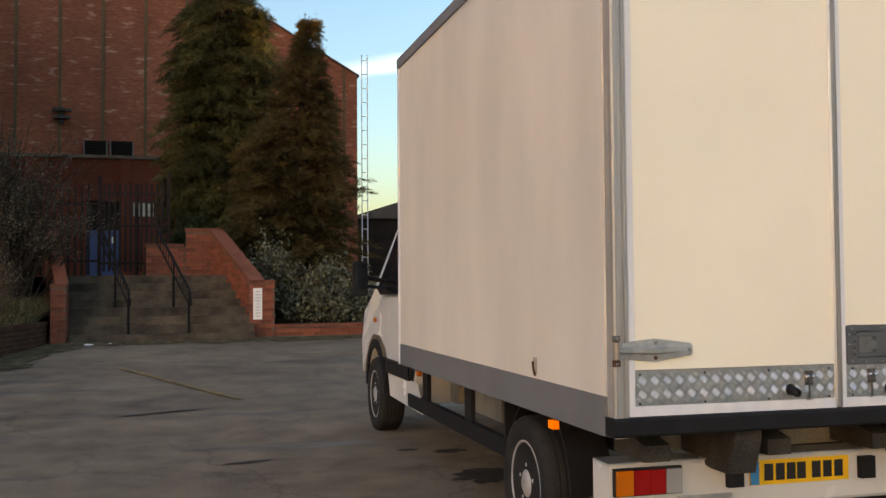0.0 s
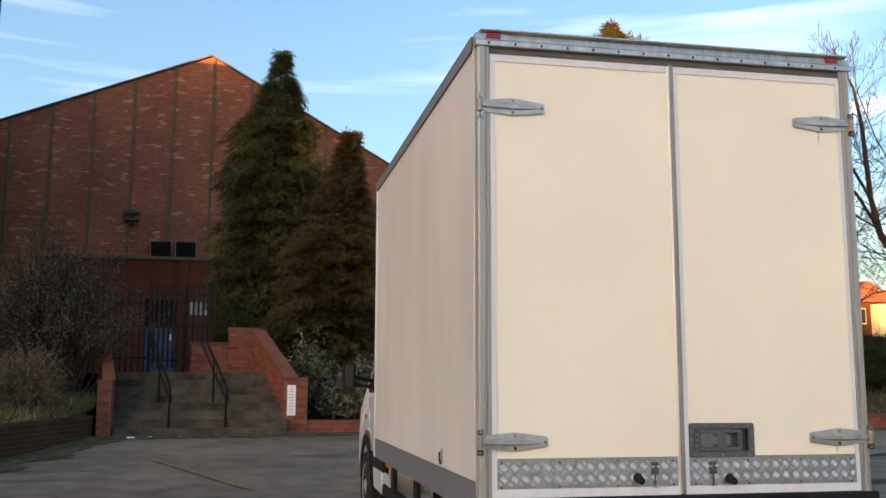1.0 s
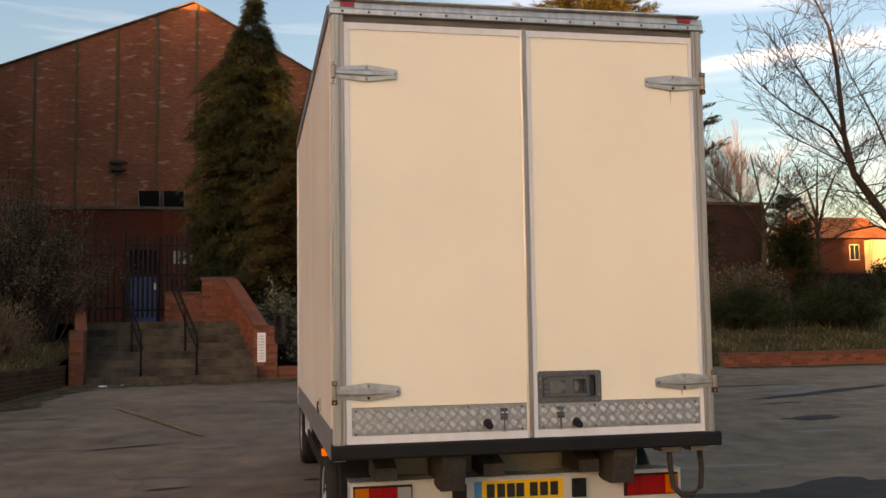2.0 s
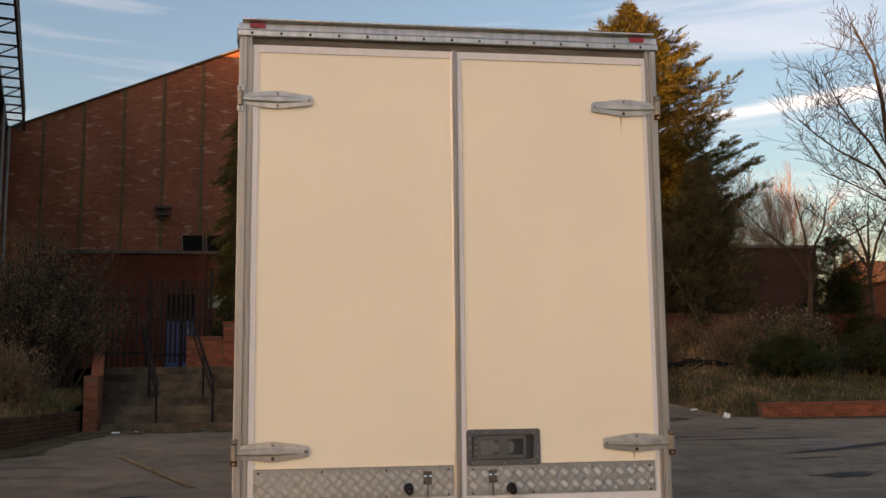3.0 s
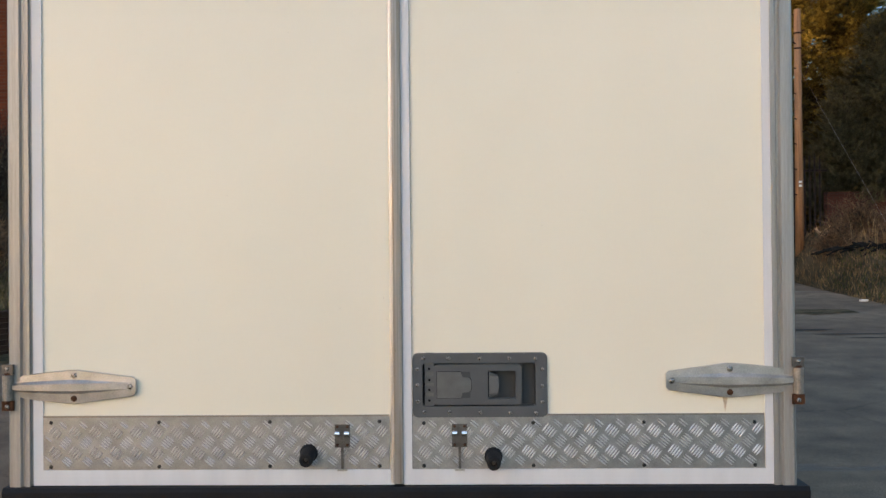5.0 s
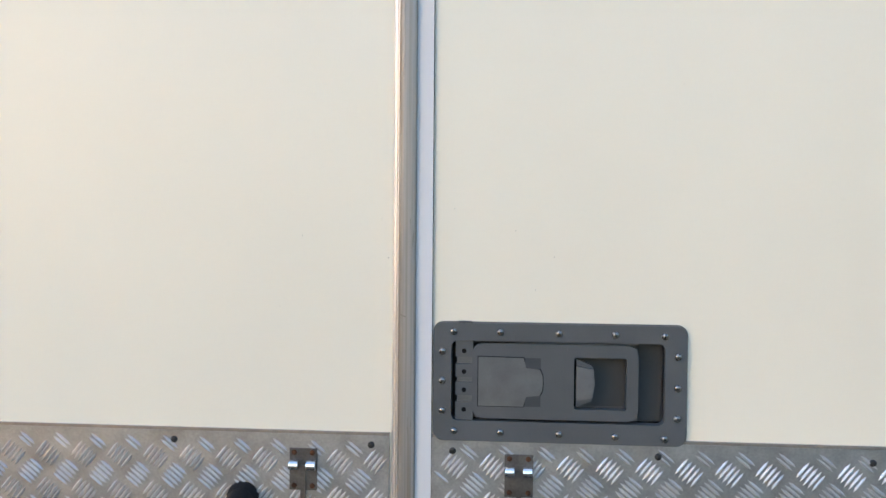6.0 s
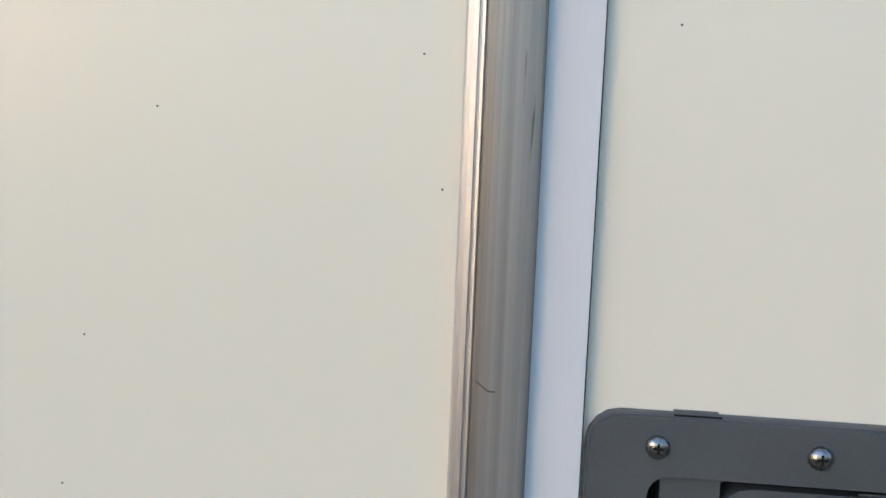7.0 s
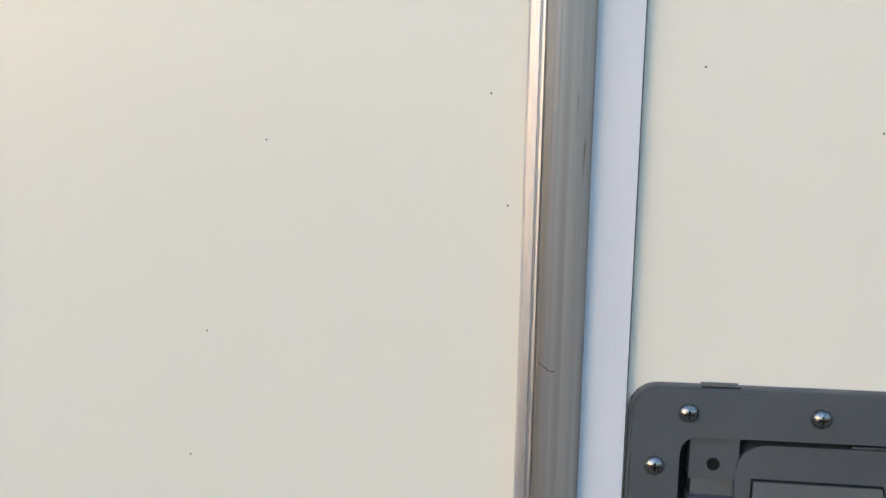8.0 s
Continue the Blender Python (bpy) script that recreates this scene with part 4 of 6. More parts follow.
def streaked_metal():
    """Anodised strip with long rubbed streaks, brown grime and short dark scuffs that run along it."""
    m = bpy.data.materials.new("streaked_aluminium")
    m.use_nodes = True
    n, l = m.node_tree.nodes, m.node_tree.links
    b = n["Principled BSDF"]
    tc = n.new("ShaderNodeTexCoord")

    def streak(scale, stretch, detail, lo, hi):
        mp, x, r = n.new("ShaderNodeMapping"), n.new("ShaderNodeTexNoise"), n.new("ShaderNodeMapRange")
        mp.inputs["Scale"].default_value = stretch
        x.inputs["Scale"].default_value, x.inputs["Detail"].default_value = scale, detail
        r.inputs["From Min"].default_value, r.inputs["From Max"].default_value = lo, hi
        l.new(tc.outputs["Object"], mp.inputs["Vector"])
        l.new(mp.outputs["Vector"], x.inputs["Vector"])
        l.new(x.outputs["Fac"], r.inputs["Value"])
        return r.outputs["Result"]

    def blend(mode, fac, a, col):
        x = n.new("ShaderNodeMixRGB")
        x.blend_type = mode
        x.inputs["Color2"].default_value = (*col, 1)
        l.new(fac, x.inputs["Fac"])
        if isinstance(a, tuple):
            x.inputs["Color1"].default_value = (*a, 1)
        else:
            l.new(a, x.inputs["Color1"])
        return x.outputs["Color"]

    c = blend("MIX", streak(260, (1, 1, 0.006), 3, 0.35, 0.65), (0.25, 0.232, 0.212), (0.36, 0.342, 0.32))
    c = blend("MIX", streak(70, (1, 1, 0.03), 4, 0.50, 0.72), c, (0.205, 0.155, 0.11))
    c = blend("MIX", streak(330, (1, 1, 0.045), 5, 0.66, 0.74), c, (0.13, 0.11, 0.09))
    l.new(c, b.inputs["Base Color"])
    b.inputs["Metallic"].default_value = 0.45
    b.inputs["Roughness"].default_value = 0.42
    bp = n.new("ShaderNodeBump")
    bp.inputs["Strength"].default_value, bp.inputs["Distance"].default_value = 0.25, 0.0004
    l.new(streak(420, (1, 1, 0.012), 2, 0.2, 0.8), bp.inputs["Height"])
    l.new(bp.outputs["Normal"], b.inputs["Normal"])
    return m


M_STRIP = streaked_metal()
pts = [(0.0088, 0.0), (0.0088, -0.0108), (0.0098, -0.0122), (0.0125, -0.0126), (0.0155, -0.0129), (0.0240, -0.0129), (0.0280, -0.0126), (0.0305, -0.0122), (0.0322, -0.0119), (0.0332, -0.0108), (0.0332, 0.0)]
part("meeting_strip", prism(bmesh.new(), pts, "z", 0.832, 3.062), M_STRIP, van, "stained aluminium strip over the door joint")
part("meeting_lip", prism(bmesh.new(), [(-0.0003, -0.0062), (0.0008, -0.0085), (0.0030, -0.0098), (0.0053, -0.0102), (0.0057, -0.0085), (0.0063, -0.0085), (0.0067, -0.0104), (0.0080, -0.0107), (0.0087, -0.0098), (0.0087, -0.0062)], "z", 0.835, 3.055), M_LIP, van)
# thin dark bar drawn as the shadow beside the proud frame strip
part("seal_edge", cube(0.0566, 0.0574, -0.0048, -0.0002, 0.872, 3.02), M_UNDER, van)
# hinge side strips
for xa, xb in ((-0.987, -0.972), (1.023, 1.034)):
    part("hinge_strip", cube(xa, xb, -0.004, 0.011, 0.832, 3.06), M_POST, van, bevel=0.001)
# strip coloured dark as the header's shadow over the doors
part("top_strip", cube(-0.985, 1.03, 0.006, 0.016, 3.061, 3.097), M_HEADSHADE, van)


# tread plate: five-bar pattern
def tread_plate(x0, x1, door):
    z0, z1 = 0.8705, 1.0115
    p = part("tread_plate", cube(x0, x1, -0.0048, -0.0006, z0, z1), M_TREAD, door, "aluminium five-bar tread plate")
    verts, faces = [], []
    c = 0.0278
    for i in range(int((x1 - x0) / c) + 2):
        for j in range(7):
            if (i + j) % 2:
                continue
            cx, cz = x0 + (i + 0.2) * c, z1 - (j + 0.45) * c
            t = 0.9 if i % 2 else -0.68
            ux, uz = math.cos(t), math.sin(t)
            for k in range(5):
                off = (k - 2) * 0.0070
                L = 0.0168 - 0.0010 * abs(k - 2)
                bx_, bz_ = cx - uz * off, cz + ux * off
                if not (x0 + 0.002 < bx_ - abs(ux) * L and bx_ + abs(ux) * L < x1 - 0.002 and z0 + 0.002 < bz_ - abs(uz) * L and bz_ + abs(uz) * L < z1 - 0.002):
                    continue
                n = len(verts)
                w = 0.0023
                for a, b_, y in ((-L, 0, -0.0047), (-L * 0.5, w, -0.0047), (L * 0.5, w, -0.0047), (L, 0, -0.0047), (L * 0.5, -w, -0.0047), (-L * 0.5, -w, -0.0047), (-L * 0.7, 0, -0.0072), (L * 0.7, 0, -0.0072)):
                    verts.append((bx_ + ux * a - uz * b_, y, bz_ + uz * a + ux * b_))
                faces += [(n, n + 1, n + 6), (n + 1, n + 2, n + 7, n + 6), (n + 2, n + 3, n + 7), (n + 3, n + 4, n + 7), (n + 4, n + 5, n + 6, n + 7), (n + 5, n, n + 6)]
    part("plate_trim", cube(x0, x1, -0.0050, -0.0008, z1 + 0.0004, z1 + 0.0045), M_ALU_DIRTY, door)
    raw("raised_pattern", verts, faces, M_BAR, door, kind="stuff")
    return p


tread_plate(-0.945, -0.0045, door_l)
tread_plate(0.0575, 0.994, door_r)
for door, xs in ((door_l, (-0.923, -0.628, -0.327, -0.031)), (door_r, (0.088, 0.381, 0.675, 0.968))):
    for x in xs:
        for z in ((0.998 if door is door_l else 0.993), 0.879):
            part("rivet", dome(bmesh.new(), x, z, -0.0048, 0.0052, 0.003, 10), M_INK, door)


# strap hinges
M_KNUCKLE = material("weathered_knuckle", (0.33, 0.30, 0.265), 0.55, 0.5, var=0.3, scale=40, fine=250, bump=0.06, depth=0.0005, tint=(0.31, 0.26, 0.21))
def hinge(parent, xk, s, z, rusty):
    """s: +1 for a strap that runs to +x from the knuckle at xk."""
    prof = [(0.0, 0.024), (0.03, 0.033), (0.09, 0.040), (0.155, 0.046), (0.175, 0.046), (0.325, 0.026), (0.333, 0.018)]
    bm = bmesh.new()
    verts_f, n = [], len(prof)
    grid = []
    for u, h in prof:
        row = []
        ridge = 0.011 * max(0.0, 1 - (u / 0.30) ** 3)
        for v, y in ((-1.0, 0.0), (-0.94, -0.006), (-0.42, -0.007), (-0.22, -0.007 - ridge), (0.22, -0.007 - ridge), (0.42, -0.007), (0.94, -0.006), (1.0, 0.0)):
            row.append(bm.verts.new((xk + s * (0.012 + u), y - 0.0072, z + v * h)))
        grid.append(row)
    for a, b in zip(grid, grid[1:]):
        for i in range(7):
            bm.faces.new((a[i], a[i + 1], b[i + 1], b[i]))
    bm.faces.new([v for v in grid[0]])
    bm.faces.new([v for v in grid[-1]][::-1])
    h = part("hinge", bm, M_STEEL, parent, "grey steel strap hinge" + (" with rust stains" if rusty else ""))
    part("hinge_knuckle", tube(bmesh.new(), [(xk, -0.024, z - 0.034), (xk, -0.024, z + 0.034)], 0.0135, 14), M_KNUCKLE, parent)
    for dz in (-0.062, 0.036):
        part("hinge_bracket", cube(xk - 0.015, xk + 0.015, -0.026, -0.0145, z + dz, z + dz + 0.026), M_RUST if rusty and dz < 0 else M_DARKSTEEL if rusty else M_STEEL, parent, bevel=0.004)
        part("bracket_bolt", dome(bmesh.new(), xk, z + dz + (0.015 if dz > 0 else 0.011), -0.026, 0.0065, 0.005, 8), M_SCREW, parent)
    part("hinge_pin", tube(bmesh.new(), [(xk, -0.022, z - 0.04), (xk, -0.022, z + 0.04)], 0.009, 8), M_RUST, parent)
    for u, dz in ((0.165, 0.031), (0.165, -0.031), (0.318, 0.0)):
        part("hinge_bolt", dome(bmesh.new(), xk + s * (0.012 + u), z + dz, -0.0135, 0.0085, 0.006, 10), M_RUST if rusty and dz < 0 else M_SCREW, parent)
    return h


hinge(door_l, -1.033, 1, 1.096, True)
hinge(door_l, -1.030, 1, 2.782, False)
hinge(door_r, 1.079, -1, 1.104, True)
hinge(door_r, 1.072, -1, 2.790, True)


# recessed paddle latch in the right-hand door
U0, V0, PM = 0.0615, 1.1790, 1543.0       # latch origin (top left) and its drawing scale


def lx(u):
    return U0 + (u - 803) / PM


def lz(v):
    return V0 - (v - 591) / PM


latch = part("latch_bezel", ring(rounded(lx(801), lx(1354), lz(854), lz(591), 0.0135), rounded(lx(840), lx(1308), lz(809), lz(630), 0.009), -0.0075, 0.012), M_LATCH, van, "grey plastic recessed latch surround", bevel=0.002, segs=2)
part("latch_edge", ring(rounded(lx(798.5), lx(1356.5), lz(856.5), lz(588.5), 0.0145), rounded(lx(806), lx(1351), lz(851), lz(594), 0.0125), -0.0035, -0.0003), M_LATCH_WORN, latch)
part("latch_tray", cube(lx(838), lx(1310), 0.026, 0.030, lz(811), lz(628)), M_LATCH, latch)
part("gasket_scrap", cube(lx(855), lx(884), -0.0030, -0.0005, lz(590), lz(587)), M_LATCH_WORN, latch)
part("gasket_scrap", cube(lx(855), lx(886), -0.0036, -0.0032, lz(590.5), lz(589.2)), M_DARK, latch)
for x, ys in ((845, (610,)), (948, (610,)), (1077, (611,)), (1200, (612,)), (1307, (613,)), (847, (832,)), (950, (833,)), (1079, (834,)), (1201, (836,)), (1308, (838,)), (820, (655, 720, 787)), (1335, (657, 726, 793))):
    for y in ys:
        part("screw", dome(bmesh.new(), lx(x), lz(y), -0.0075, 0.0051, 0.0036, 14), M_SCREW, latch, smooth=True)
        part("screw_slot", cube(lx(x) - 0.0022, lx(x) + 0.0022, -0.0112, -0.0095, lz(y) - 0.0005, lz(y) + 0.0005), M_DARK, latch)
        part("screw_slot", cube(lx(x) - 0.0005, lx(x) + 0.0005, -0.0111, -0.0095, lz(y) - 0.0022, lz(y) + 0.0022), M_DARK, latch)
part("knuckle_plate", cube(lx(852), lx(888), 0.0005, 0.012, lz(806), lz(633)), M_LATCH_WORN, latch)
part("hinge_gap", cube(lx(841), lx(849), 0.010, 0.025, lz(808), lz(631)), M_DARK, latch)
# paddle with its hand opening
paddle = part("latch_paddle", ring([*rounded(lx(886), lx(1251), lz(803), lz(636), 0.015)], [*rounded(lx(1111), lx(1226), lz(779), lz(664), 0.004)], -0.0045, 0.012), M_LATCH, van, "grey plastic latch paddle", bevel=0.0015, segs=2)
for z0, z1 in ((631, 667), (683, 712), (724, 753), (768, 808)):
    kn = part("paddle_knuckle", cube(lx(849), lx(888), -0.0035, 0.012, lz(z1), lz(z0)), M_LATCH, paddle, bevel=0.0018, segs=2)
for z in (654, 700, 741, 785):
    part("pin_hole", lathe(bmesh.new(), [(0.0034, 0), (0.0034, -0.0006), (0.0022, -0.0007), (0.0021, -0.0002)], (lx(868), -0.0036, lz(z)), "y", 12), M_DARK, paddle)
COVER = [(lx(900), lz(775)), (lx(1000), lz(775)), (lx(1006), lz(753)), (lx(1036), lz(750)), (lx(1042), lz(737)), (lx(1043), lz(721)), (lx(1042), lz(705)), (lx(1036), lz(692)), (lx(1006), lz(689)), (lx(1000), lz(667)), (lx(900), lz(666))]
part("cover_gap", prism(bmesh.new(), [(x + (0.0011 if x > lx(950) else -0.0011), z + (0.0011 if z > lz(720) else -0.0011)) for x, z in COVER], "y", -0.0050, -0.0042), M_DARK, paddle)
part("lock_cover", prism(bmesh.new(), COVER, "y", -0.0064, -0.0051), M_LATCH_WORN, paddle, bevel=0.0005)
# pockets are thin dark plates; their shade is in the colour
for y0, y1 in ((667, 691), (751, 775)):
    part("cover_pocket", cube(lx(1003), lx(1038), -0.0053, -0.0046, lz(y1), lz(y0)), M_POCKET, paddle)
for x in (1060, 1084, 1096):
    part("rib", cube(lx(x), lx(x) + 0.0008, -0.0052, -0.0042, lz(802), lz(638)), M_LATCH, paddle)
part("rib", cube(lx(975), lx(1245), -0.0052, -0.0042, lz(634.5), lz(633)), M_LATCH, paddle)
# well floors carry the shade of their depth in the colour
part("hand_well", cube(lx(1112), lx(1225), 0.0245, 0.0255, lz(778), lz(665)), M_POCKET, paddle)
part("button_gap", cube(lx(1112), lx(1118), 0.012, 0.018, lz(776), lz(668)), M_DARK, paddle)
part("push_button", prism(bmesh.new(), [(lx(1116), lz(760)), (lx(1152), lz(754)), (lx(1157), lz(722)), (lx(1154), lz(690)), (lx(1116), lz(683))], "y", -0.0030, 0.018), M_LATCH_WORN, paddle, "worn grey push button", bevel=0.002, segs=2)
for za, zb, zc in ((682, 676, 668), (761, 767, 775)):
    part("button_wing", prism(bmesh.new(), [(lx(1116), lz(za)), (lx(1152), lz(za + (7 if za < 700 else -7))), (lx(1150), lz(zb + (6 if za < 700 else -6))), (lx(1116), lz(zc))], "y", 0.0005, 0.018), M_LATCH, paddle, bevel=0.0008)
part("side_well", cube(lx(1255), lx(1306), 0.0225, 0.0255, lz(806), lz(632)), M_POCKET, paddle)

M_CHROME = glossy("bright_steel", (0.75, 0.75, 0.76), 0.18, 1.0)
# bolts with straps, and rubber buffers on the tread plates
for door, xs, xb in ((door_l, -0.131, -0.222), (door_r, 0.184, 0.274)):
    part("bolt_plate", cube(xs - 0.0205, xs + 0.0205, -0.0075, -0.0048, 0.929, 0.9905), M_DARKSTEEL, door, bevel=0.001)
    for dx in (-0.0135, 0.0135):
        part("bolt_guide", lathe(bmesh.new(), [(0.0075, -0.0065), (0.0075, 0.0065)], (xs + dx * 0.95, -0.013, 0.967), "x", 14), M_CHROME, door, "bright steel bolt guide")
        for z in (0.9355, 0.9845):
            part("rivet", dome(bmesh.new(), xs + dx, z, -0.0075, 0.004, 0.003, 8), M_RUST, door)
    part("bolt_strap", cube(xs - 0.0035, xs + 0.0035, -0.011, -0.0065, 0.868, 0.966), M_DARKSTEEL, door, bevel=0.001)
    part("bolt_foot", cube(xs - 0.013, xs + 0.013, -0.012, -0.0062, 0.8665, 0.8725), M_STEEL, door)
    zb = 0.914 if door is door_l else 0.904
    cone = lathe(bmesh.new(), [(0.0245, -0.0048), (0.0240, -0.010), (0.0205, -0.018), (0.0185, -0.050), (0.0175, -0.0555), (0.0150, -0.057), (0.0085, -0.057), (0.0080, -0.046)], (xb, 0, zb), "y", 24)
    for v in cone.verts:
        v.co.z += (v.co.y + 0.0048) * 0.20
    buf = part("rubber_buffer", cone, M_BLACK, door, "black rubber door buffer", smooth=False)
    part("buffer_bolt", dome(bmesh.new(), xb, zb - 0.0085, -0.046, 0.006, 0.004, 8), M_DARKSTEEL, buf)

# side catch and lamp
catch = part("side_catch", cube(XL - 0.012, XL - 0.0005, 0.83, 0.86, 0.93, 1.01), M_STEEL, van, bevel=0.003)
part("catch_loop", tube(bmesh.new(), [(XL - 0.018, 0.845, 0.99), (XL - 0.022, 0.83, 0.96), (XL - 0.018, 0.815, 0.925)], 0.006, 6), M_RUST, catch)
part("side_marker", cube(XL - 0.010, XL + 0.02, 0.61, 0.67, 0.695, 0.732), M_AMBER_LIT, van, "lit amber side marker", bevel=0.006)
part("side_marker", cube(XL + 0.05, XL + 0.08, 3.45, 3.52, 0.68, 0.72), M_AMBER, van, bevel=0.004)


# wheels
def wheel(x, y, s, name="wheel"):
    """Steel wheel with tyre; s: -1 when the outer face looks to -x."""
    R = 0.345
    t = part(name, lathe(bmesh.new(), [(0.21, 0.0), (0.235, -0.012), (0.30, -0.018), (0.325, -0.012), (R - 0.004, 0.012), (R, 0.03), (R, 0.175), (R - 0.006, 0.19), (0.31, 0.215), (0.21, 0.2)], (0, 0, 0), "x", 48), M_TYRE, van, smooth=True)
    part("rim", lathe(bmesh.new(), [(0.214, 0.012), (0.222, -0.004), (0.212, -0.008), (0.20, 0.012), (0.19, 0.04), (0.165, 0.03), (0.15, 0.012), (0.11, 0.008), (0.085, 0.022), (0.07, 0.0), (0.045, -0.012), (0.02, -0.014)], (0, 0, 0), "x", 48), M_RIM, t, smooth=True)
    for k in range(10):
        a = 2 * math.pi * k / 10
        part("rim_hole", lathe(bmesh.new(), [(0.015, 0), (0.015, -0.004), (0.006, -0.004)], (0.026, 0.17 * math.cos(a), 0.17 * math.sin(a)), "x", 10), M_DARK, t)
    for k in range(5):
        a = 2 * math.pi * k / 5 + 0.3
        part("wheel_nut", lathe(bmesh.new(), [(0.011, 0), (0.011, -0.012), (0.007, -0.015)], (0.012, 0.095 * math.cos(a), 0.095 * math.sin(a)), "x", 6), M_STEEL, t)
    for k in range(4):
        part("tread_groove", lathe(bmesh.new(), [(R + 0.0006, 0), (R + 0.0006, 0.007)], (0.045 + 0.035 * k, 0, 0), "x", 48), M_DARK, t)
    t.matrix_basis = pose(x, y, R, 0, 0, 0 if s < 0 else 180)
    return t


REAR_Y, FRONT_Y = 1.12, 5.36
for y in (REAR_Y, FRONT_Y):
    wheel(-0.94 if y > 3 else -1.0, y, -1)
    wheel(0.98 if y > 3 else 1.04, y, 1)

# bumper, lights and plate
bump = part("rear_bumper", prism(bmesh.new(), [(0.30, 0.36), (0.29, 0.375), (0.29, 0.565), (0.30, 0.58), (0.46, 0.58), (0.46, 0.36)], "x", -0.925, 1.0), M_VANWHITE, van, "dirty white rear bumper beam", bevel=0.004)
part("bumper_cap", cube(-0.93, 1.005, 0.284, 0.45, 0.581, 0.588), M_ALU, bump)
for x0, order in ((-0.905, (M_AMBER, M_RED, M_RED, M_CLEAR)), (0.655, (M_RED, M_RED, M_RED, M_AMBER))):
    w = 0.078
    lamp = part("tail_lamp", cube(x0 - 0.006, x0 + 4 * w + 0.006, 0.268, 0.292, 0.445, 0.565), M_BLACK, van, "red, amber and clear tail lamp")
    for k, m in enumerate(order):
        part("lens", cube(x0 + k * w, x0 + (k + 1) * w - 0.002, 0.252, 0.2675, 0.452, 0.558), m, lamp, bevel=0.006, segs=2)
plate = part("number_plate", cube(-0.237, 0.283, 0.2825, 0.2895, 0.452, 0.563), M_YELLOW, van, "yellow rear number plate with dark bars", bevel=0.002)
part("plate_band", cube(-0.236, -0.192, 0.2805, 0.2822, 0.454, 0.561), M_BLUE, plate)
for k, x in enumerate((-0.165, -0.105, -0.048, 0.006, 0.085, 0.145, 0.205)):
    part("plate_bar", cube(x, x + 0.046, 0.2805, 0.2822, 0.470, 0.546), M_INK, plate)
for x in (-0.36, 0.335):
    part("plate_lamp", cube(x, x + 0.075, 0.255, 0.289, 0.455, 0.555), M_BLACK, van, bevel=0.02, segs=3)
part("badge", cube(-0.60, -0.33, 0.283, 0.2895, 0.40, 0.428), M_STEEL, van, "plain metal badge bar", bevel=0.003)

# under the box
for x in (-0.46, 0.5):
    part("support_arm", prism(bmesh.new(), [(0.05, 0.748), (0.05, 0.70), (0.10, 0.55), (0.24, 0.55), (0.9, 0.66), (0.9, 0.748)], "x", x, x + 0.13), M_UNDER, van)
part("cross_member", cube(-0.72, 0.82, 0.50, 0.60, 0.585, 0.745), M_CHASSIS, van)
part("chassis_rail", cube(-0.55, -0.45, 0.6, 5.2, 0.50, 0.66), M_UNDER, van)
part("chassis_rail", cube(0.47, 0.57, 0.6, 5.2, 0.50, 0.66), M_UNDER, van)
for x0 in (-0.80, -0.20, 0.35):
    part("gusset", prism(bmesh.new(), [(0.2, 0.60), (0.2, 0.67), (0.5, 0.745), (0.5, 0.60)], "x", x0, x0 + 0.12), M_UNDER, van)
part("tow_hook", tube(bmesh.new(), [(0.90, 0.22, 0.748), (0.90, 0.2, 0.60), (0.91, 0.19, 0.50), (0.95, 0.18, 0.455), (1.02, 0.18, 0.45), (1.07, 0.18, 0.49), (1.085, 0.19, 0.60), (1.085, 0.22, 0.748)], 0.017, 8), M_UNDER, van, "bent grey steel hoop")
for x in (0.88, 1.06):
    part("hoop_bracket", cube(x - 0.05, x + 0.07, 0.16, 0.28, 0.70, 0.7495), M_CHASSIS, van)
# guard bar, hangers and mudguards along each side
for s, x in ((-1, -0.96), (1, 1.0)):
    part("side_guard", cube(min(x, x - s * 0.05), max(x, x - s * 0.05), 1.55, 3.95, 0.40, 0.50), M_BLACK, van, bevel=0.008)
    for y in (2.25, 3.35):
        part("guard_hanger", cube(min(x, x - s * 0.05) + 0.01, max(x, x - s * 0.05) - 0.01, y, y + 0.14, 0.5, 0.80), M_BLACK, van)
    for y0, y1 in ((1.8, 2.2), (2.5, 3.3), (3.52, 3.75)):
        part("inner_panel", cube(-0.66 if s < 0 else 0.62, -0.6 if s < 0 else 0.68, y0, y1, 0.45, 0.79), M_CHASSIS, van, bevel=0.02)
    part("mudflap", cube(min(x, x - s * 0.22), max(x, x - s * 0.22), 1.56, 1.58, 0.36, 0.80), M_BLACK, van)
    guard = [(REAR_Y + 0.44 * math.cos(a), 0.36 + 0.44 * math.sin(a)) for a in [math.pi * k / 12 for k in range(13)]]
    guard += [(REAR_Y + 0.425 * math.cos(a), 0.36 + 0.425 * math.sin(a)) for a in [math.pi * k / 12 for k in range(12, -1, -1)]]
    part("mudguard", prism(bmesh.new(), guard, "x", min(x - s * 0.24, x - s * 0.02), max(x - s * 0.24, x - s * 0.02)), M_BLACK, van)

# cab
def lean_in(bm):
    """Leans the sides of the cab inwards above the waist line."""
    for v in bm.verts:
        if v.co.z > 1.28:
            v.co.x -= (v.co.z - 1.28) * 0.2 * (1 if v.co.x > 0.02 else -1)
    return bm


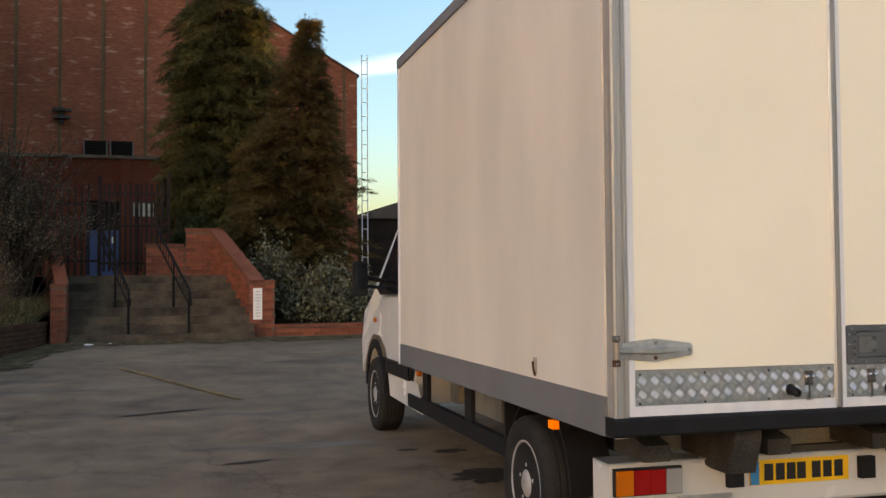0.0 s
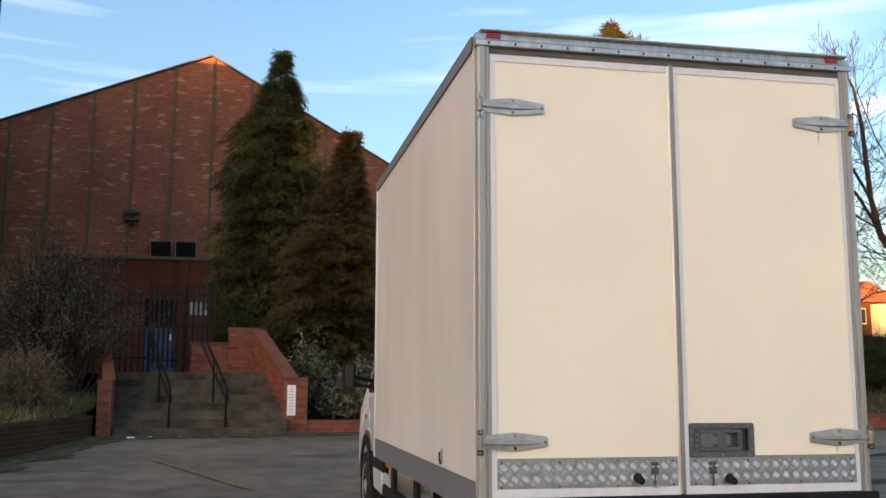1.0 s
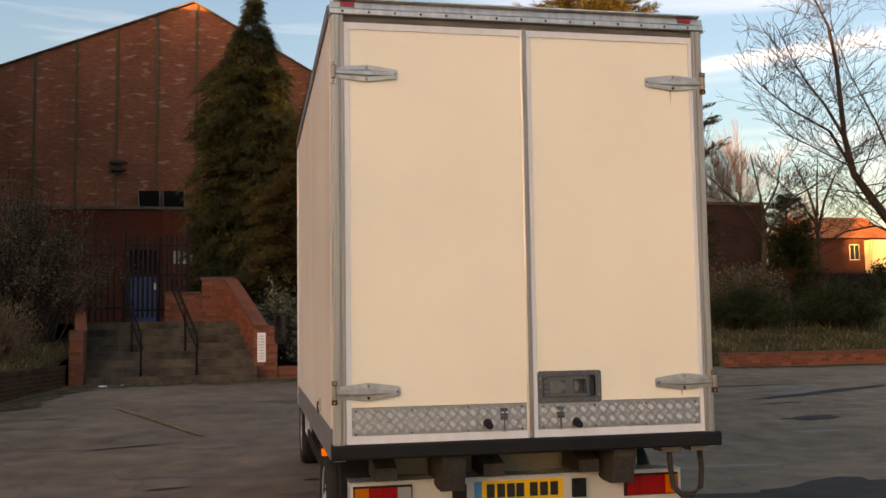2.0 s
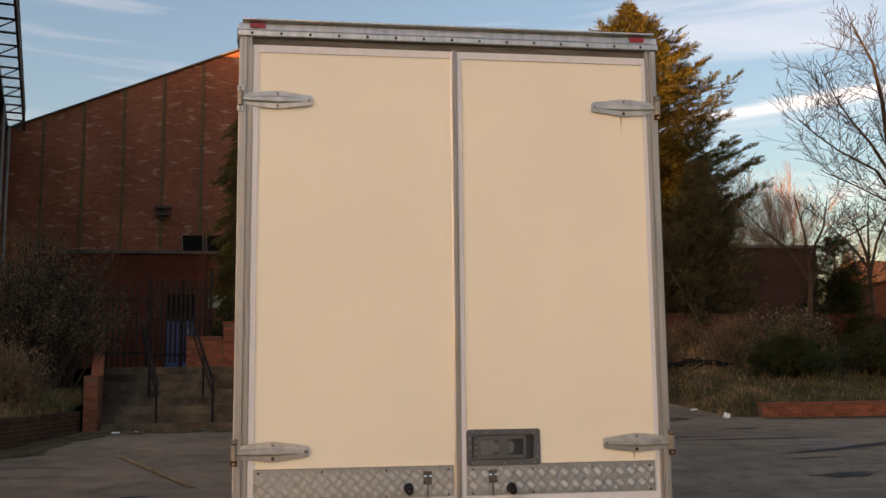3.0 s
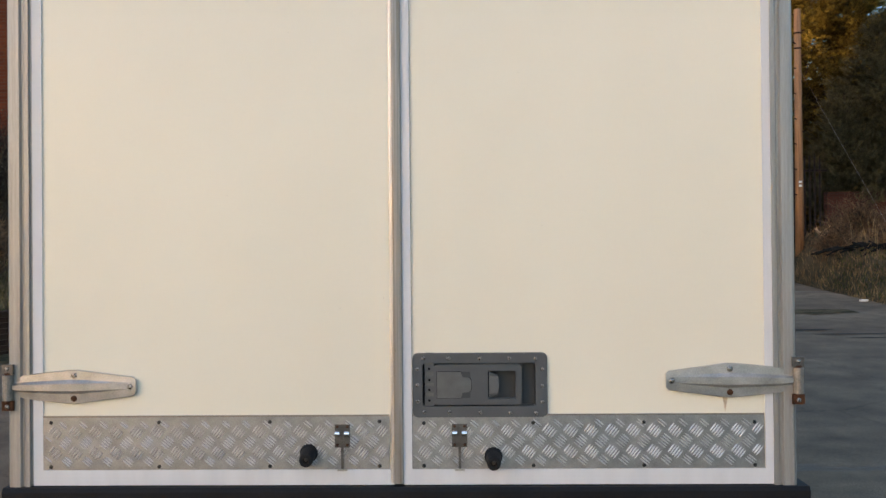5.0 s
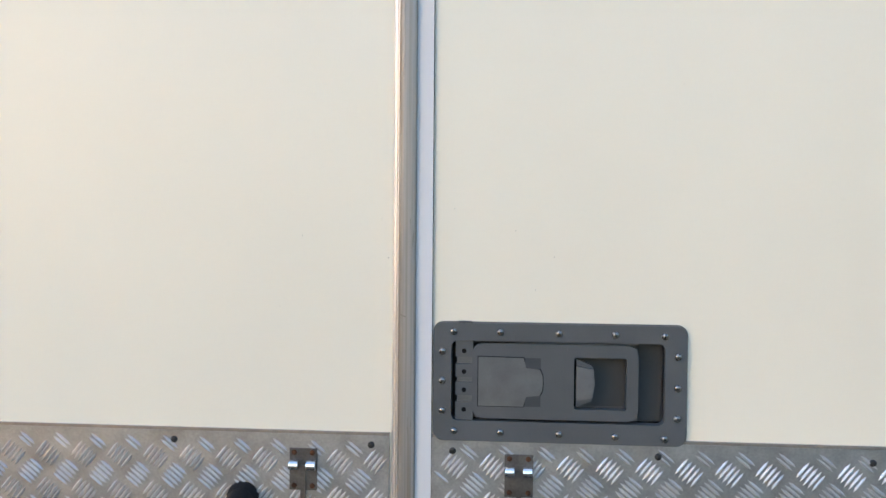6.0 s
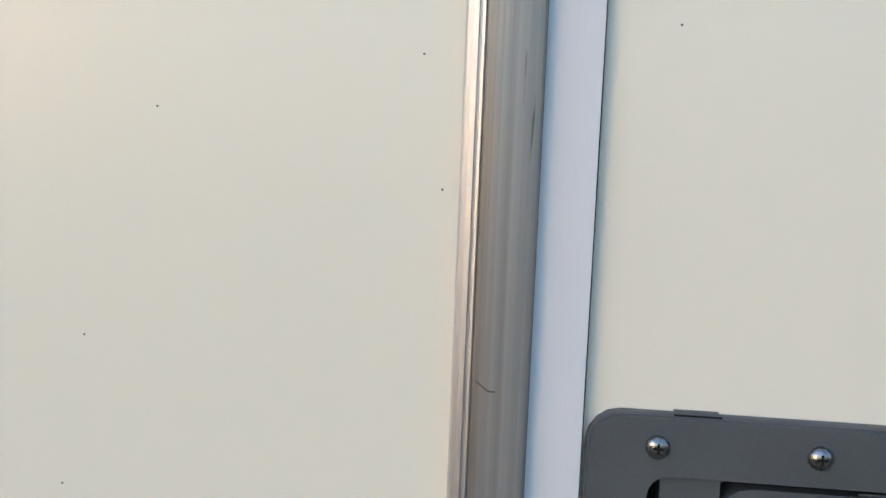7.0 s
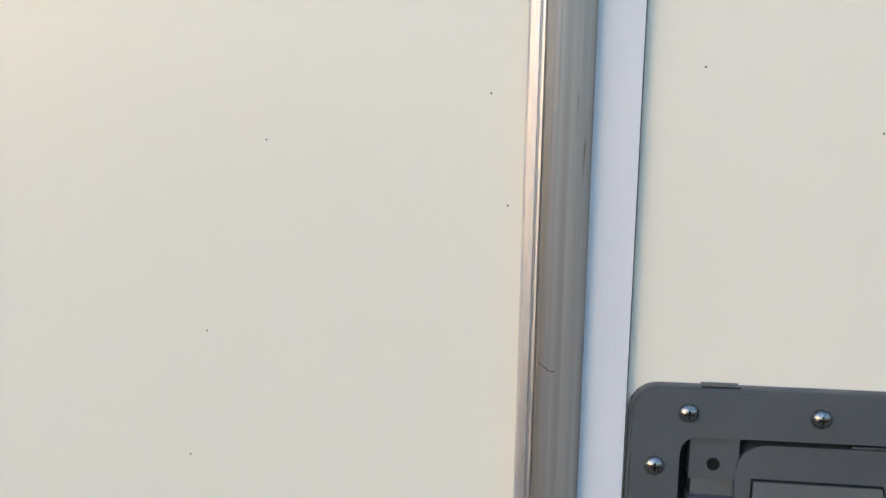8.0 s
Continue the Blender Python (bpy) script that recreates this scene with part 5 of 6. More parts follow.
cab_out = [(3.88, 0.42), (4.72, 0.42), (4.80, 0.62), (4.95, 0.80), (5.2, 0.90), (5.5, 0.90), (5.75, 0.80), (5.9, 0.62), (6.05, 0.5), (6.1, 0.8), (5.95, 1.1), (5.55, 1.27), (4.75, 2.08), (4.5, 2.14), (3.88, 2.16)]
part("cab_body", lean_in(prism(bmesh.new(), cab_out, "x", -0.93, 0.97)), M_VANWHITE, van, "white van cab", bevel=0.03, segs=2)
for s, x in ((-1, -0.93), (1, 0.97)):
    xi, xo = (x - 0.012, x - 0.002) if s < 0 else (x + 0.002, x + 0.012)
    part("cab_window", lean_in(prism(bmesh.new(), [(3.9, 1.30), (5.12, 1.28), (5.3, 1.33), (4.66, 2.06), (3.9, 2.10)], "x", xi, xo)), M_GLASS, van, "dark cab side window")
    part("cab_door", prism(bmesh.new(), [(3.95, 0.66), (4.78, 0.66), (4.92, 0.84), (5.12, 0.95), (5.16, 1.24), (3.95, 1.28)], "x", xi, xo), M_VANWHITE, van, bevel=0.008)
    xa, xb = (x - 0.035, x - 0.0125) if s < 0 else (x + 0.0125, x + 0.035)
    part("door_trim", cube(xa, xb, 3.62 + 0.3, 4.80, 0.60, 0.72), M_BLACK, van, "black door rubbing strip", bevel=0.012)
    part("sill_panel", prism(bmesh.new(), [(3.55, 0.38), (4.70, 0.40), (4.78, 0.6), (3.7, 0.6), (3.62, 0.5)], "x", xi, xo), M_VANWHITE, van, bevel=0.004)
    arch = [(FRONT_Y + 0.43 * math.cos(a), 0.40 + 0.46 * math.sin(a)) for a in [math.pi * k / 14 for k in range(15)]]
    arch += [(FRONT_Y + 0.36 * math.cos(a), 0.40 + 0.38 * math.sin(a)) for a in [math.pi * k / 14 for k in range(14, -1, -1)]]
    part("arch_trim", prism(bmesh.new(), arch, "x", xi - 0.01, xo), M_BLACK, van)
    part("repeater", cube(min(xi, xi + s * 0.015), max(xi, xi + s * 0.015), 5.28, 5.36, 1.02, 1.06), M_AMBER, van, bevel=0.004)
    mir = part("door_mirror", prism(bmesh.new(), rounded(x + s * 0.25 - 0.062, x + s * 0.25 + 0.062, 1.27, 1.58, 0.03), "y", 4.78, 4.90), M_BLACK, van, "black door mirror", bevel=0.015)
    part("mirror_glass", prism(bmesh.new(), rounded(x + s * 0.25 - 0.045, x + s * 0.25 + 0.045, 1.34, 1.555, 0.02), "y", 4.772, 4.7795), M_GLASS, mir)
    part("mirror_arm", tube(bmesh.new(), [(x + s * 0.2, 4.84, 1.44), (x, 4.9, 1.40)], 0.02, 8), M_BLACK, mir)
    part("mirror_arm", tube(bmesh.new(), [(x + s * 0.2, 4.84, 1.36), (x, 4.9, 1.34)], 0.016, 8), M_BLACK, mir)

# specks of dirt and small marks on the doors
for door, spots in ((door_l, ((-0.006, 1.328), (0.004, 1.271), (-0.169, 1.198), (-0.18, 1.127), (-0.135, 1.302), (-0.31, 1.41), (-0.52, 1.22), (-0.44, 1.61), (-0.71, 1.83), (-0.27, 2.05))),
                    (door_r, ((0.088, 1.343), (0.176, 1.312), (0.231, 1.275), (0.205, 1.227), (0.41, 1.52), (0.63, 1.36), (0.77, 1.71), (0.35, 1.93)))):
    for x, z in spots:
        part("dirt_speck", lathe(bmesh.new(), [(0.00055, 0.0), (0.0005, -0.0003), (0.0002, -0.0004)], (x - (0.012 if -0.01 < x < 0.01 else 0), 0.0, z), "y", 7), M_SPECK, door)
part("scratch", tube(bmesh.new(), [(0.0105, -0.0129, 1.1915), (0.0150, -0.0131, 1.1880), (0.0165, -0.0131, 1.1872), (0.0190, -0.0131, 1.1872)], 0.0004, 4), M_SPECK, van)
M_STREAK = material("rust_stain", (0.62, 0.47, 0.32), 0.45, var=0.2, scale=40, fine=300, bump=0)
for x, z, L in ((0.883, 2.748, 0.085), (0.892, 1.058, 0.04)):
    part("rust_streak", prism(bmesh.new(), [(x - 0.006, z), (x + 0.007, z), (x + 0.003, z - L * 0.6), (x, z - L), (x - 0.003, z - L * 0.5)], "y", -0.0006, 0.001), M_STREAK, door_r, "faint rust run below the hinge bolt")

# ---- planting ----
def leaves(name, c, d, length, width, mat, parent, rng, label=""):
    """Small folded leaf blades at c along d; one joined crown."""
    c, d = np.asarray(c, float), np.asarray(d, float)
    d /= np.linalg.norm(d, axis=1, keepdims=True) + 1e-9
    n = len(c)
    s = np.cross(d, rng.normal(size=(n, 3)))
    s /= np.linalg.norm(s, axis=1, keepdims=True) + 1e-9
    up = np.cross(s, d)
    L = length * rng.uniform(0.6, 1.3, (n, 1))
    W = width * rng.uniform(0.6, 1.3, (n, 1))
    v = np.empty((n, 4, 3))
    v[:, 0], v[:, 2] = c, c + d * L
    v[:, 1] = c + d * L * 0.45 + s * W + up * W * 0.35
    v[:, 3] = c + d * L * 0.45 - s * W + up * W * 0.35
    f = np.arange(4 * n).reshape(n, 4)
    tri = np.concatenate([f[:, [0, 1, 2]], f[:, [0, 2, 3]]], 1).reshape(-1, 3)
    return raw(name, v.reshape(-1, 3), tri, mat, parent, label, "stuff")


def sprays(name, c, d, length, mat, parent, rng, needles=7, nlen=0.42, nwid=0.05, flat=0.0):
    """Feathered conifer sprays: flat fans of narrow needles on short curved shoots."""
    c, d = np.asarray(c, float), np.asarray(d, float)
    d /= np.linalg.norm(d, axis=1, keepdims=True) + 1e-9
    n = len(c)
    s = np.cross(d, rng.normal(size=(n, 3)) + np.array([0, 0, flat]))
    s /= np.linalg.norm(s, axis=1, keepdims=True) + 1e-9
    L = length * rng.uniform(0.55, 1.35, (n, 1))
    V = []
    for k in range(needles):
        u = k / (needles - 1)
        side = 0.0 if k == needles - 1 else (1 if k % 2 else -1)
        p = c + d * L * u * 0.75 - np.array([0, 0, 1]) * L * 0.10 * u * u
        q = d * (0.75 if side else 1) + s * side * 0.62
        w = np.cross(q, np.cross(d, s) + 0.4 * rng.normal(size=(n, 3)))
        w /= np.linalg.norm(w, axis=1, keepdims=True) + 1e-9
        nl, nw = L * nlen * (1.15 - 0.5 * u), L * nwid
        V.append(np.stack([p - w * nw, p + q * nl, p + w * nw], 1))
    v = np.concatenate(V, 1).reshape(-1, 3)
    f = np.arange(len(v)).reshape(-1, 3)
    return raw(name, v, f, mat, parent, "", "stuff")


def twigs(name, segs, mat, parent, label="", kind=""):
    """Three- or four-sided tapered sticks: (a, b, ra, rb)."""
    V, F = [], []
    for a, b, ra, rb in segs:
        a, b = Vector(a), Vector(b)
        d = (b - a).normalized()
        s = d.cross(Vector((0.31, 0.2, 0.93))).normalized()
        u = s.cross(d)
        k = 6 if ra > 0.05 else 4 if ra > 0.012 else 3
        n = len(V)
        for p, r in ((a, ra), (b, rb)):
            for j in range(k):
                t = 2 * math.pi * j / k
                V.append(p + r * (math.cos(t) * s + math.sin(t) * u))
        for j in range(k):
            F.append((n + j, n + (j + 1) % k, n + k + (j + 1) % k, n + k + j))
    return raw(name, V, F, mat, parent, label, kind)


def conifer(loc, H, R, seed, mat, label, profile, branches=500, rise=0.3, curl=0.25, shoot=0.6, low=0.05, lean=(0, 0), spray=0.3, dens=7.0, up=0.3, flat=0.0):
    """Tiers of feathered branches: each one curves out from the trunk and carries side shoots that shorten to a pointed tip."""
    rng = np.random.default_rng(seed)
    t = thing("conifer", loc, label, "tree")
    C, D, S, limbs = [], [], [], []
    Z = np.array([0.0, 0.0, 1.0])
    for i in range(branches):
        h = low + (1 - low) * rng.random() ** 1.15
        az = rng.uniform(0, 2 * math.pi)
        lump = 1 + 0.15 * math.sin(3 * az + 7 * h + seed) + 0.14 * math.sin(5 * az - 19 * h)
        r = profile(H * (1 - h)) * R * lump * rng.uniform(0.70, 1.08) + 0.05
        o = np.array([math.cos(az), math.sin(az), 0.0])
        side = np.array([-o[1], o[0], 0.0])
        root = np.array([lean[0] * h, lean[1] * h, h * H - 0.5 * (rise + curl) * r])
        m = max(5, int(r * dens))
        q = np.linspace(0.22, 0.98, m)[:, None]
        sway = rng.normal() * 0.12
        p = root + o * r * q + side * r * sway * q ** 2 + Z * r * (rise * q + curl * q ** 3)
        tan = o + side * 2 * sway * q + Z * (rise + 3 * curl * q ** 2)
        tan /= np.linalg.norm(tan, axis=1, keepdims=True)
        turn = np.where(np.arange(m) % 2, 1.0, -1.0)[:, None]
        d = tan * 0.8 + side * turn * (0.85 - 0.35 * q) + Z * up * rng.uniform(0.2, 1.2, (m, 1)) + rng.normal(size=(m, 3)) * 0.16
        d[-1] = tan[-1]
        d /= np.linalg.norm(d, axis=1, keepdims=True)
        L = (shoot * (1.12 - q) * min(1.0, 0.3 + r / 2.0) + 0.10) * rng.uniform(0.7, 1.25, (m, 1))
        for u in (0.05, 0.35, 0.65, 0.95):
            C.append(p + d * L * u + rng.normal(size=(m, 3)) * 0.02)
            D.append(d + rng.normal(size=(m, 3)) * 0.22 + Z * up * 0.3)
            S.append(np.full((m, 1), spray * (0.62 + 0.38 * min(1.0, r / 1.2)) * (1.1 - 0.3 * u)))
        if i % 4 == 0:
            limbs.append((root, p[m // 2], 0.02 + 0.02 * (1 - h), 0.008))
    part("trunk", tube(bmesh.new(), [(0, 0, -0.3), (lean[0] * 0.5, lean[1] * 0.5, H * 0.5), (lean[0], lean[1], H * 0.97)], [0.05 + H * 0.018, 0.03 + H * 0.01, 0.02], 8), M_BARK, t)
    twigs("limb_wood", limbs, M_BARK, t, kind="stuff")
    sprays("crown", np.concatenate(C), np.concatenate(D), np.concatenate(S), mat, t, rng, flat=flat)
    return t


def grow(a, d, length, r, depth, rng, out, spread=0.55, up=0.12, gnarl=0.22, thin=0.0055):
    """Branches of a bare tree, as tapered sticks."""
    steps = 4
    p = Vector(a)
    for i in range(steps):
        d = (d + Vector(rng.normal(size=3)) * gnarl * 0.5 + Vector((0, 0, up * 0.4))).normalized()
        q = p + d * (length / steps)
        r2 = r * (1 - 0.45 / steps)
        out.append((p, q, max(r, thin), max(r2, thin * 0.9)))
        p, r = q, r2
        if depth > 0 and i >= 1:
            for k in range(1 if depth > 3 else 2):
                side = Vector(rng.normal(size=3)).cross(d).normalized()
                e = (d * (1 - spread * 0.5) + side * spread * rng.uniform(0.7, 1.3)).normalized()
                grow(p, e, length * rng.uniform(0.55, 0.78), r * 0.58, depth - 1, rng, out, spread, up, gnarl, thin)
    if depth > 0:
        grow(p, d, length * 0.7, r * 0.8, depth - 1, rng, out, spread, up, gnarl, thin)


def arch(a, d, length, r, depth, rng, out):
    """A long, nearly straight branch that lifts a little, with sparse alternate side shoots at narrow angles."""
    p, n = Vector(a), 7
    side = Vector(rng.normal(size=3)).cross(d).normalized()
    bend = Vector(rng.normal(size=3)) * 0.035
    for i in range(n):
        d = (d + Vector(rng.normal(size=3)) * 0.05 + bend + Vector((0, 0, 0.03))).normalized()
        q = p + d * (length / n)
        out.append((p, q, max(0.0052, r * (1 - 0.85 * i / n)), max(0.0046, r * (1 - 0.85 * (i + 1) / n))))
        p = q
        if depth and (depth > 1 or i in (2, 4)) and i > 0:
            side = (-side + Vector(rng.normal(size=3)) * 0.4).normalized()
            e = (d * 0.9 + side * 0.55 + Vector((0, 0, 0.08))).normalized()
            arch(p, e, length * rng.uniform(0.38, 0.62) * (1.1 - 0.5 * i / n), max(0.0045, r * 0.5), depth - 1, rng, out)


def bare_tree(loc, d, length, r, depth, seed, label, mat=M_BARK, spread=0.55, name="bare_tree", thin=0.0055):
    rng = np.random.default_rng(seed)
    t = thing(name, loc, label, "tree")
    out = []
    grow((0, 0, -0.2), Vector(d).normalized(), length, r, depth, rng, out, spread, thin=thin)
    big = [s for s in out if s[2] > r * 0.34]
    twigs("trunk", big, mat, t)
    twigs("twig_mass", [s for s in out if s[2] <= r * 0.34], M_TWIG if mat is M_BARK else mat, t, kind="stuff")
    return t


def blades(name, area, n, h, mat, seed, label, lean=0.35, width=0.006):
    """Grass: area(rng) gives a foot point."""
    rng = np.random.default_rng(seed)
    V, F = [], []
    for i in range(n):
        x, y, z = area(rng)
        hh = h * rng.uniform(0.4, 1.3)
        dx, dy = rng.normal(size=2) * lean * hh
        a = rng.uniform(0, math.pi)
        wx, wy = width * math.cos(a), width * math.sin(a)
        k = len(V)
        V += [(x - wx, y - wy, z - 0.02), (x + wx, y + wy, z - 0.02), (x + dx * 0.4 + wx * 0.7, y + dy * 0.4 + wy * 0.7, z + hh * 0.6), (x + dx * 0.4 - wx * 0.7, y + dy * 0.4 - wy * 0.7, z + hh * 0.6), (x + dx, y + dy, z + hh)]
        F += [(k, k + 1, k + 2, k + 3), (k + 3, k + 2, k + 4)]
    return tagged(raw(name, V, F, mat), label, "grass", kind="stuff")


# bed behind the low wall, rising to the terrace
def wall_x(y):
    pts = ((5.0, -7.25), (10.2, -5.95), (13.6, -5.2), (14.4, -5.02), (16.9, -4.95))
    for (ya, xa), (yb, xb) in zip(pts, pts[1:]):
        if y <= yb:
            return xa + (xb - xa) * (y - ya) / (yb - ya)
    return -4.95


def bed_z(x, y):
    d = max(0.0, wall_x(y) - x)
    return min(1.66, 0.62 + 0.22 * d + max(0, y - 13) * 0.12) + 0.06 * noise.noise((x * 1.3, y * 1.3, 3))


bv, bf = [], []
ys = list(np.arange(5.0, 17.6, 0.35))
for y in ys:
    for k in range(30):
        x = wall_x(y) - 0.05 - (k * 0.12 + k * k * 0.03)
        bv.append((x, y, bed_z(x, y)))
for j in range(len(ys) - 1):
    for k in range(29):
        i = j * 30 + k
        bf.append((i, i + 1, i + 31, i + 30))
tagged(raw("planting_bed", bv, bf, M_SOIL), "overgrown earth bed behind the low brick wall", "ground", kind="structure")


def bed_area(rng):
    y = rng.uniform(7.5, 15.5)
    x = wall_x(y) - 0.1 - 2.6 * rng.random() ** 1.4
    return x, y, bed_z(x, y)


blades("dry_grass", bed_area, 6500, 0.24, M_STRAW, 11, "bleached dry grass over the bed", 0.9, 0.007)
blades("green_grass", bed_area, 4200, 0.2, M_GRASS, 12, "green grass tufts in the bed", 0.6, 0.007)
blades("dead_stalks", bed_area, 500, 0.4, M_STALK, 13, "dead brown stalks in the bed", 0.3, 0.006)


def shrub(name, loc, radii, seed, mat, label, stems=150, leaf_n=5000, leaf=(0.06, 0.02), twig_mat=None, gap=0.5, bare=1.0):
    """Arching stems with scattered leaves inside an uneven rounded outline."""
    rng = np.random.default_rng(seed)
    t = thing(name, loc, label, "shrub")
    segs, C, D = [], [], []
    rx, ry, rz = radii
    for i in range(stems):
        az, el = rng.uniform(0, 2 * math.pi), rng.uniform(0.1, 1.0) ** 0.7 * math.pi / 2
        reach = rng.uniform(0.6, 1.12) * (1 + 0.18 * math.sin(4 * az + seed))
        tip = Vector((rx * math.cos(az) * math.cos(el) * reach, ry * math.sin(az) * math.cos(el) * reach, rz * math.sin(el) * reach))
        a = Vector((tip.x * 0.25 + rng.normal() * 0.1 * rx, tip.y * 0.25 + rng.normal() * 0.1 * ry, 0))
        mid = a * 0.45 + tip * 0.55 + Vector((0, 0, 0.22 * rz))
        pts = [a * (1 - u) ** 2 + mid * 2 * u * (1 - u) + tip * u * u for u in (0, 0.25, 0.5, 0.75, 1)]
        for k in range(4):
            segs.append((pts[k], pts[k + 1], 0.012 - 0.0022 * k, 0.010 - 0.0022 * k))
        for k in range(4):
            p = pts[2] * (1 - k / 4) + pts[4] * (k / 4)
            q = p + Vector(rng.normal(size=3)) * 0.22 + Vector((0, 0, 0.12))
            segs.append((p, q, 0.005, 0.002))
            for j in range(max(1, leaf_n // (stems * 4))):
                u = rng.random()
                C.append(p * (1 - u) + q * u + Vector(rng.normal(size=3)) * 0.05 * gap * 2)
                D.append(rng.normal(size=3) + np.array([0, 0, 0.4]))
    twigs("stem_mass", segs, twig_mat or M_TWIG, t, kind="stuff")
    leaves("foliage", np.array([list(c) for c in C]), np.array(D), leaf[0], leaf[1], mat, t, rng)
    return t


shrub("bush", (-6.1, 15.4, 1.2), (2.2, 1.3, 2.9), 21, M_SHRUB, "large half-bare bush with small grey-green leaves", 620, 26000, (0.038, 0.014))
shrub("bush", (-8.6, 14.8, 1.4), (2.2, 1.4, 2.4), 22, M_SHRUB, "large half-bare bush with small grey-green leaves", 560, 19000, (0.038, 0.014))
shrub("bush", (-7.6, 11.8, 1.0), (1.5, 1.2, 1.2), 23, M_STALK, "tangle of dead brown stems in the bed", 200, 1800, (0.09, 0.012), M_STALK)
shrub("bush", (-5.95, 13.3, 0.75), (0.85, 0.9, 1.05), 24, M_STALK, "low brown dead bush by the wall", 240, 2200, (0.07, 0.012), M_STALK)

# evergreens by the steps
conifer((-1.75, 22.3, 1.4), 9.45, 1.48, 31, M_CONIFER, "tall dark green conifer behind the steps",
        lambda d: min(1.0, max(0.0, 0.34 * d - 0.05) * (0.88 + 0.12 * math.cos(5.2 * d))), 1000, 0.12, -0.30, 0.52, 0.02, (0.28, 0), 0.27, 9.0, -0.15)
conifer((-0.5, 18.4, 1.0), 6.5, 1.6, 32, M_BROWNCON, "smaller brownish conifer beside the wall",
        lambda d: max(0.0, min(0.22 * d - 0.04, 0.30 + 0.11 * d, 0.95)), 900, 0.15, -0.15, 0.48, 0.0, (0.65, 0), 0.25, 9.0, 0.05)
shrub("bush", (-2.35, 18.7, 1.55), (0.95, 0.7, 1.15), 36, M_HEDGE, "dark evergreen bush beside the gate", 160, 9000, (0.07, 0.026))
shrub("variegated_shrub", (0.2, 16.0, 0.45), (1.1, 0.75, 1.15), 33, M_VARIEG, "variegated evergreen shrub behind the low wall", 260, 14000, (0.075, 0.028))
shrub("variegated_shrub", (-0.95, 16.4, 0.7), (0.7, 0.55, 1.45), 34, M_VARIEG, "variegated evergreen shrub over the sloping wall", 130, 5000, (0.075, 0.028))
shrub("variegated_shrub", (2.6, 16.0, 0.45), (1.3, 0.8, 1.4), 35, M_VARIEG, "variegated evergreen shrub behind the low wall", 200, 9000, (0.075, 0.028))

# ---- the bank past the van ----
def bank_z(x, y):
    edge = 8.12 + 0.02 * min(8.0, max(0.0, y - 15))
    f = max(0.0, min(1.0, (x - edge) / 1.0))
    front = max(0.0, min(1.0, (y - 14.95) / 0.25))
    full = 0.66 + min(1.3, max(0, y - 15.2) * 0.19) + 0.05 * noise.noise((x * 0.9, y * 0.9, 7))
    g = ground_z(x, y)
    return g - 0.06 + max(0.0, full - g) * f * front + 0.1 * f


tagged(raw("grass_bank", *sheet(list(np.arange(7.9, 16, 0.25)) + list(np.arange(16, 90, 3.0)), list(np.arange(14.93, 26, 0.3)) + list(np.arange(26, 60, 2.5)), bank_z), M_BANK),
       "rough grassy bank above the kerb wall", "ground", kind="structure")
kerb = wall_run("kerb_wall", [(8.8, 14.72), (30.0, 14.60)], 0.2, 0.64, 0.23, M_REDBRICK, "low red brick kerb wall along the bank")


def bank_area(rng):
    y = 15.0 + 5 * rng.random() ** 1.3
    x = rng.uniform(8.3, 17)
    return x, y, bank_z(x, y)


def bank_edge(rng):
    y = 15.1 + 8 * rng.random()
    x = 8.15 + 0.02 * (y - 15) + 1.3 * rng.random() ** 1.5
    return x, y, bank_z(x, y)


blades("green_grass", bank_area, 13000, 0.085, M_GRASS, 41, "rough green grass on the bank", 0.5, 0.007)
blades("dry_grass", bank_area, 2600, 0.15, M_DULLSTRAW, 42, "bleached grass on the bank", 0.6, 0.007)
blades("dry_grass", bank_edge, 2200, 0.12, M_DULLSTRAW, 43, "bleached grass along the lane edge", 0.6, 0.007)
blades("dead_stalks", lambda rng: (lambda x, y: (x, y, bank_z(x, y)))(rng.uniform(8.7, 14), rng.uniform(17.2, 23.5)), 700, 0.30, M_STALK, 44, "dead brown weeds on the bank", 0.35, 0.008)
blades("pale_stalks", lambda rng: (lambda x, y: (x, y, bank_z(x, y)))(rng.uniform(9.3, 13.2), rng.uniform(18.6, 21.6)), 170, 0.75, M_DULLSTRAW, 49, "tall pale dead stalks on the bank", 0.25, 0.011)
shrub("bush", (11.2, 18.0, 1.1), (1.5, 1.0, 0.95), 45, M_HEDGE, "low dense dark green bush on the bank", 220, 24000, (0.06, 0.016))
shrub("bush", (13.9, 18.0, 1.15), (1.7, 1.2, 1.1), 46, M_HEDGE, "low dense dark green bush on the bank", 220, 24000, (0.06, 0.016))
shrub("bush", (17.8, 18.8, 1.3), (1.7, 1.2, 1.6), 47, M_HEDGE, "dense dark green bush on the bank", 220, 12000, (0.09, 0.03))
for k, (x, y, rx, rz) in enumerate(((9.9, 21.4, 1.1, 0.75), (11.2, 20.9, 1.3, 0.95), (10.4, 19.9, 0.8, 0.5), (12.6, 20.4, 1.3, 0.8), (9.0, 20.6, 0.5, 0.4))):
    shrub("bush", (x, y, bank_z(x, y) - 0.05), (rx, 0.8, rz), 480 + k, M_BRAMBLE, "tangle of brown brambles on the bank", 130, 2600, (0.05, 0.016), M_STALK)

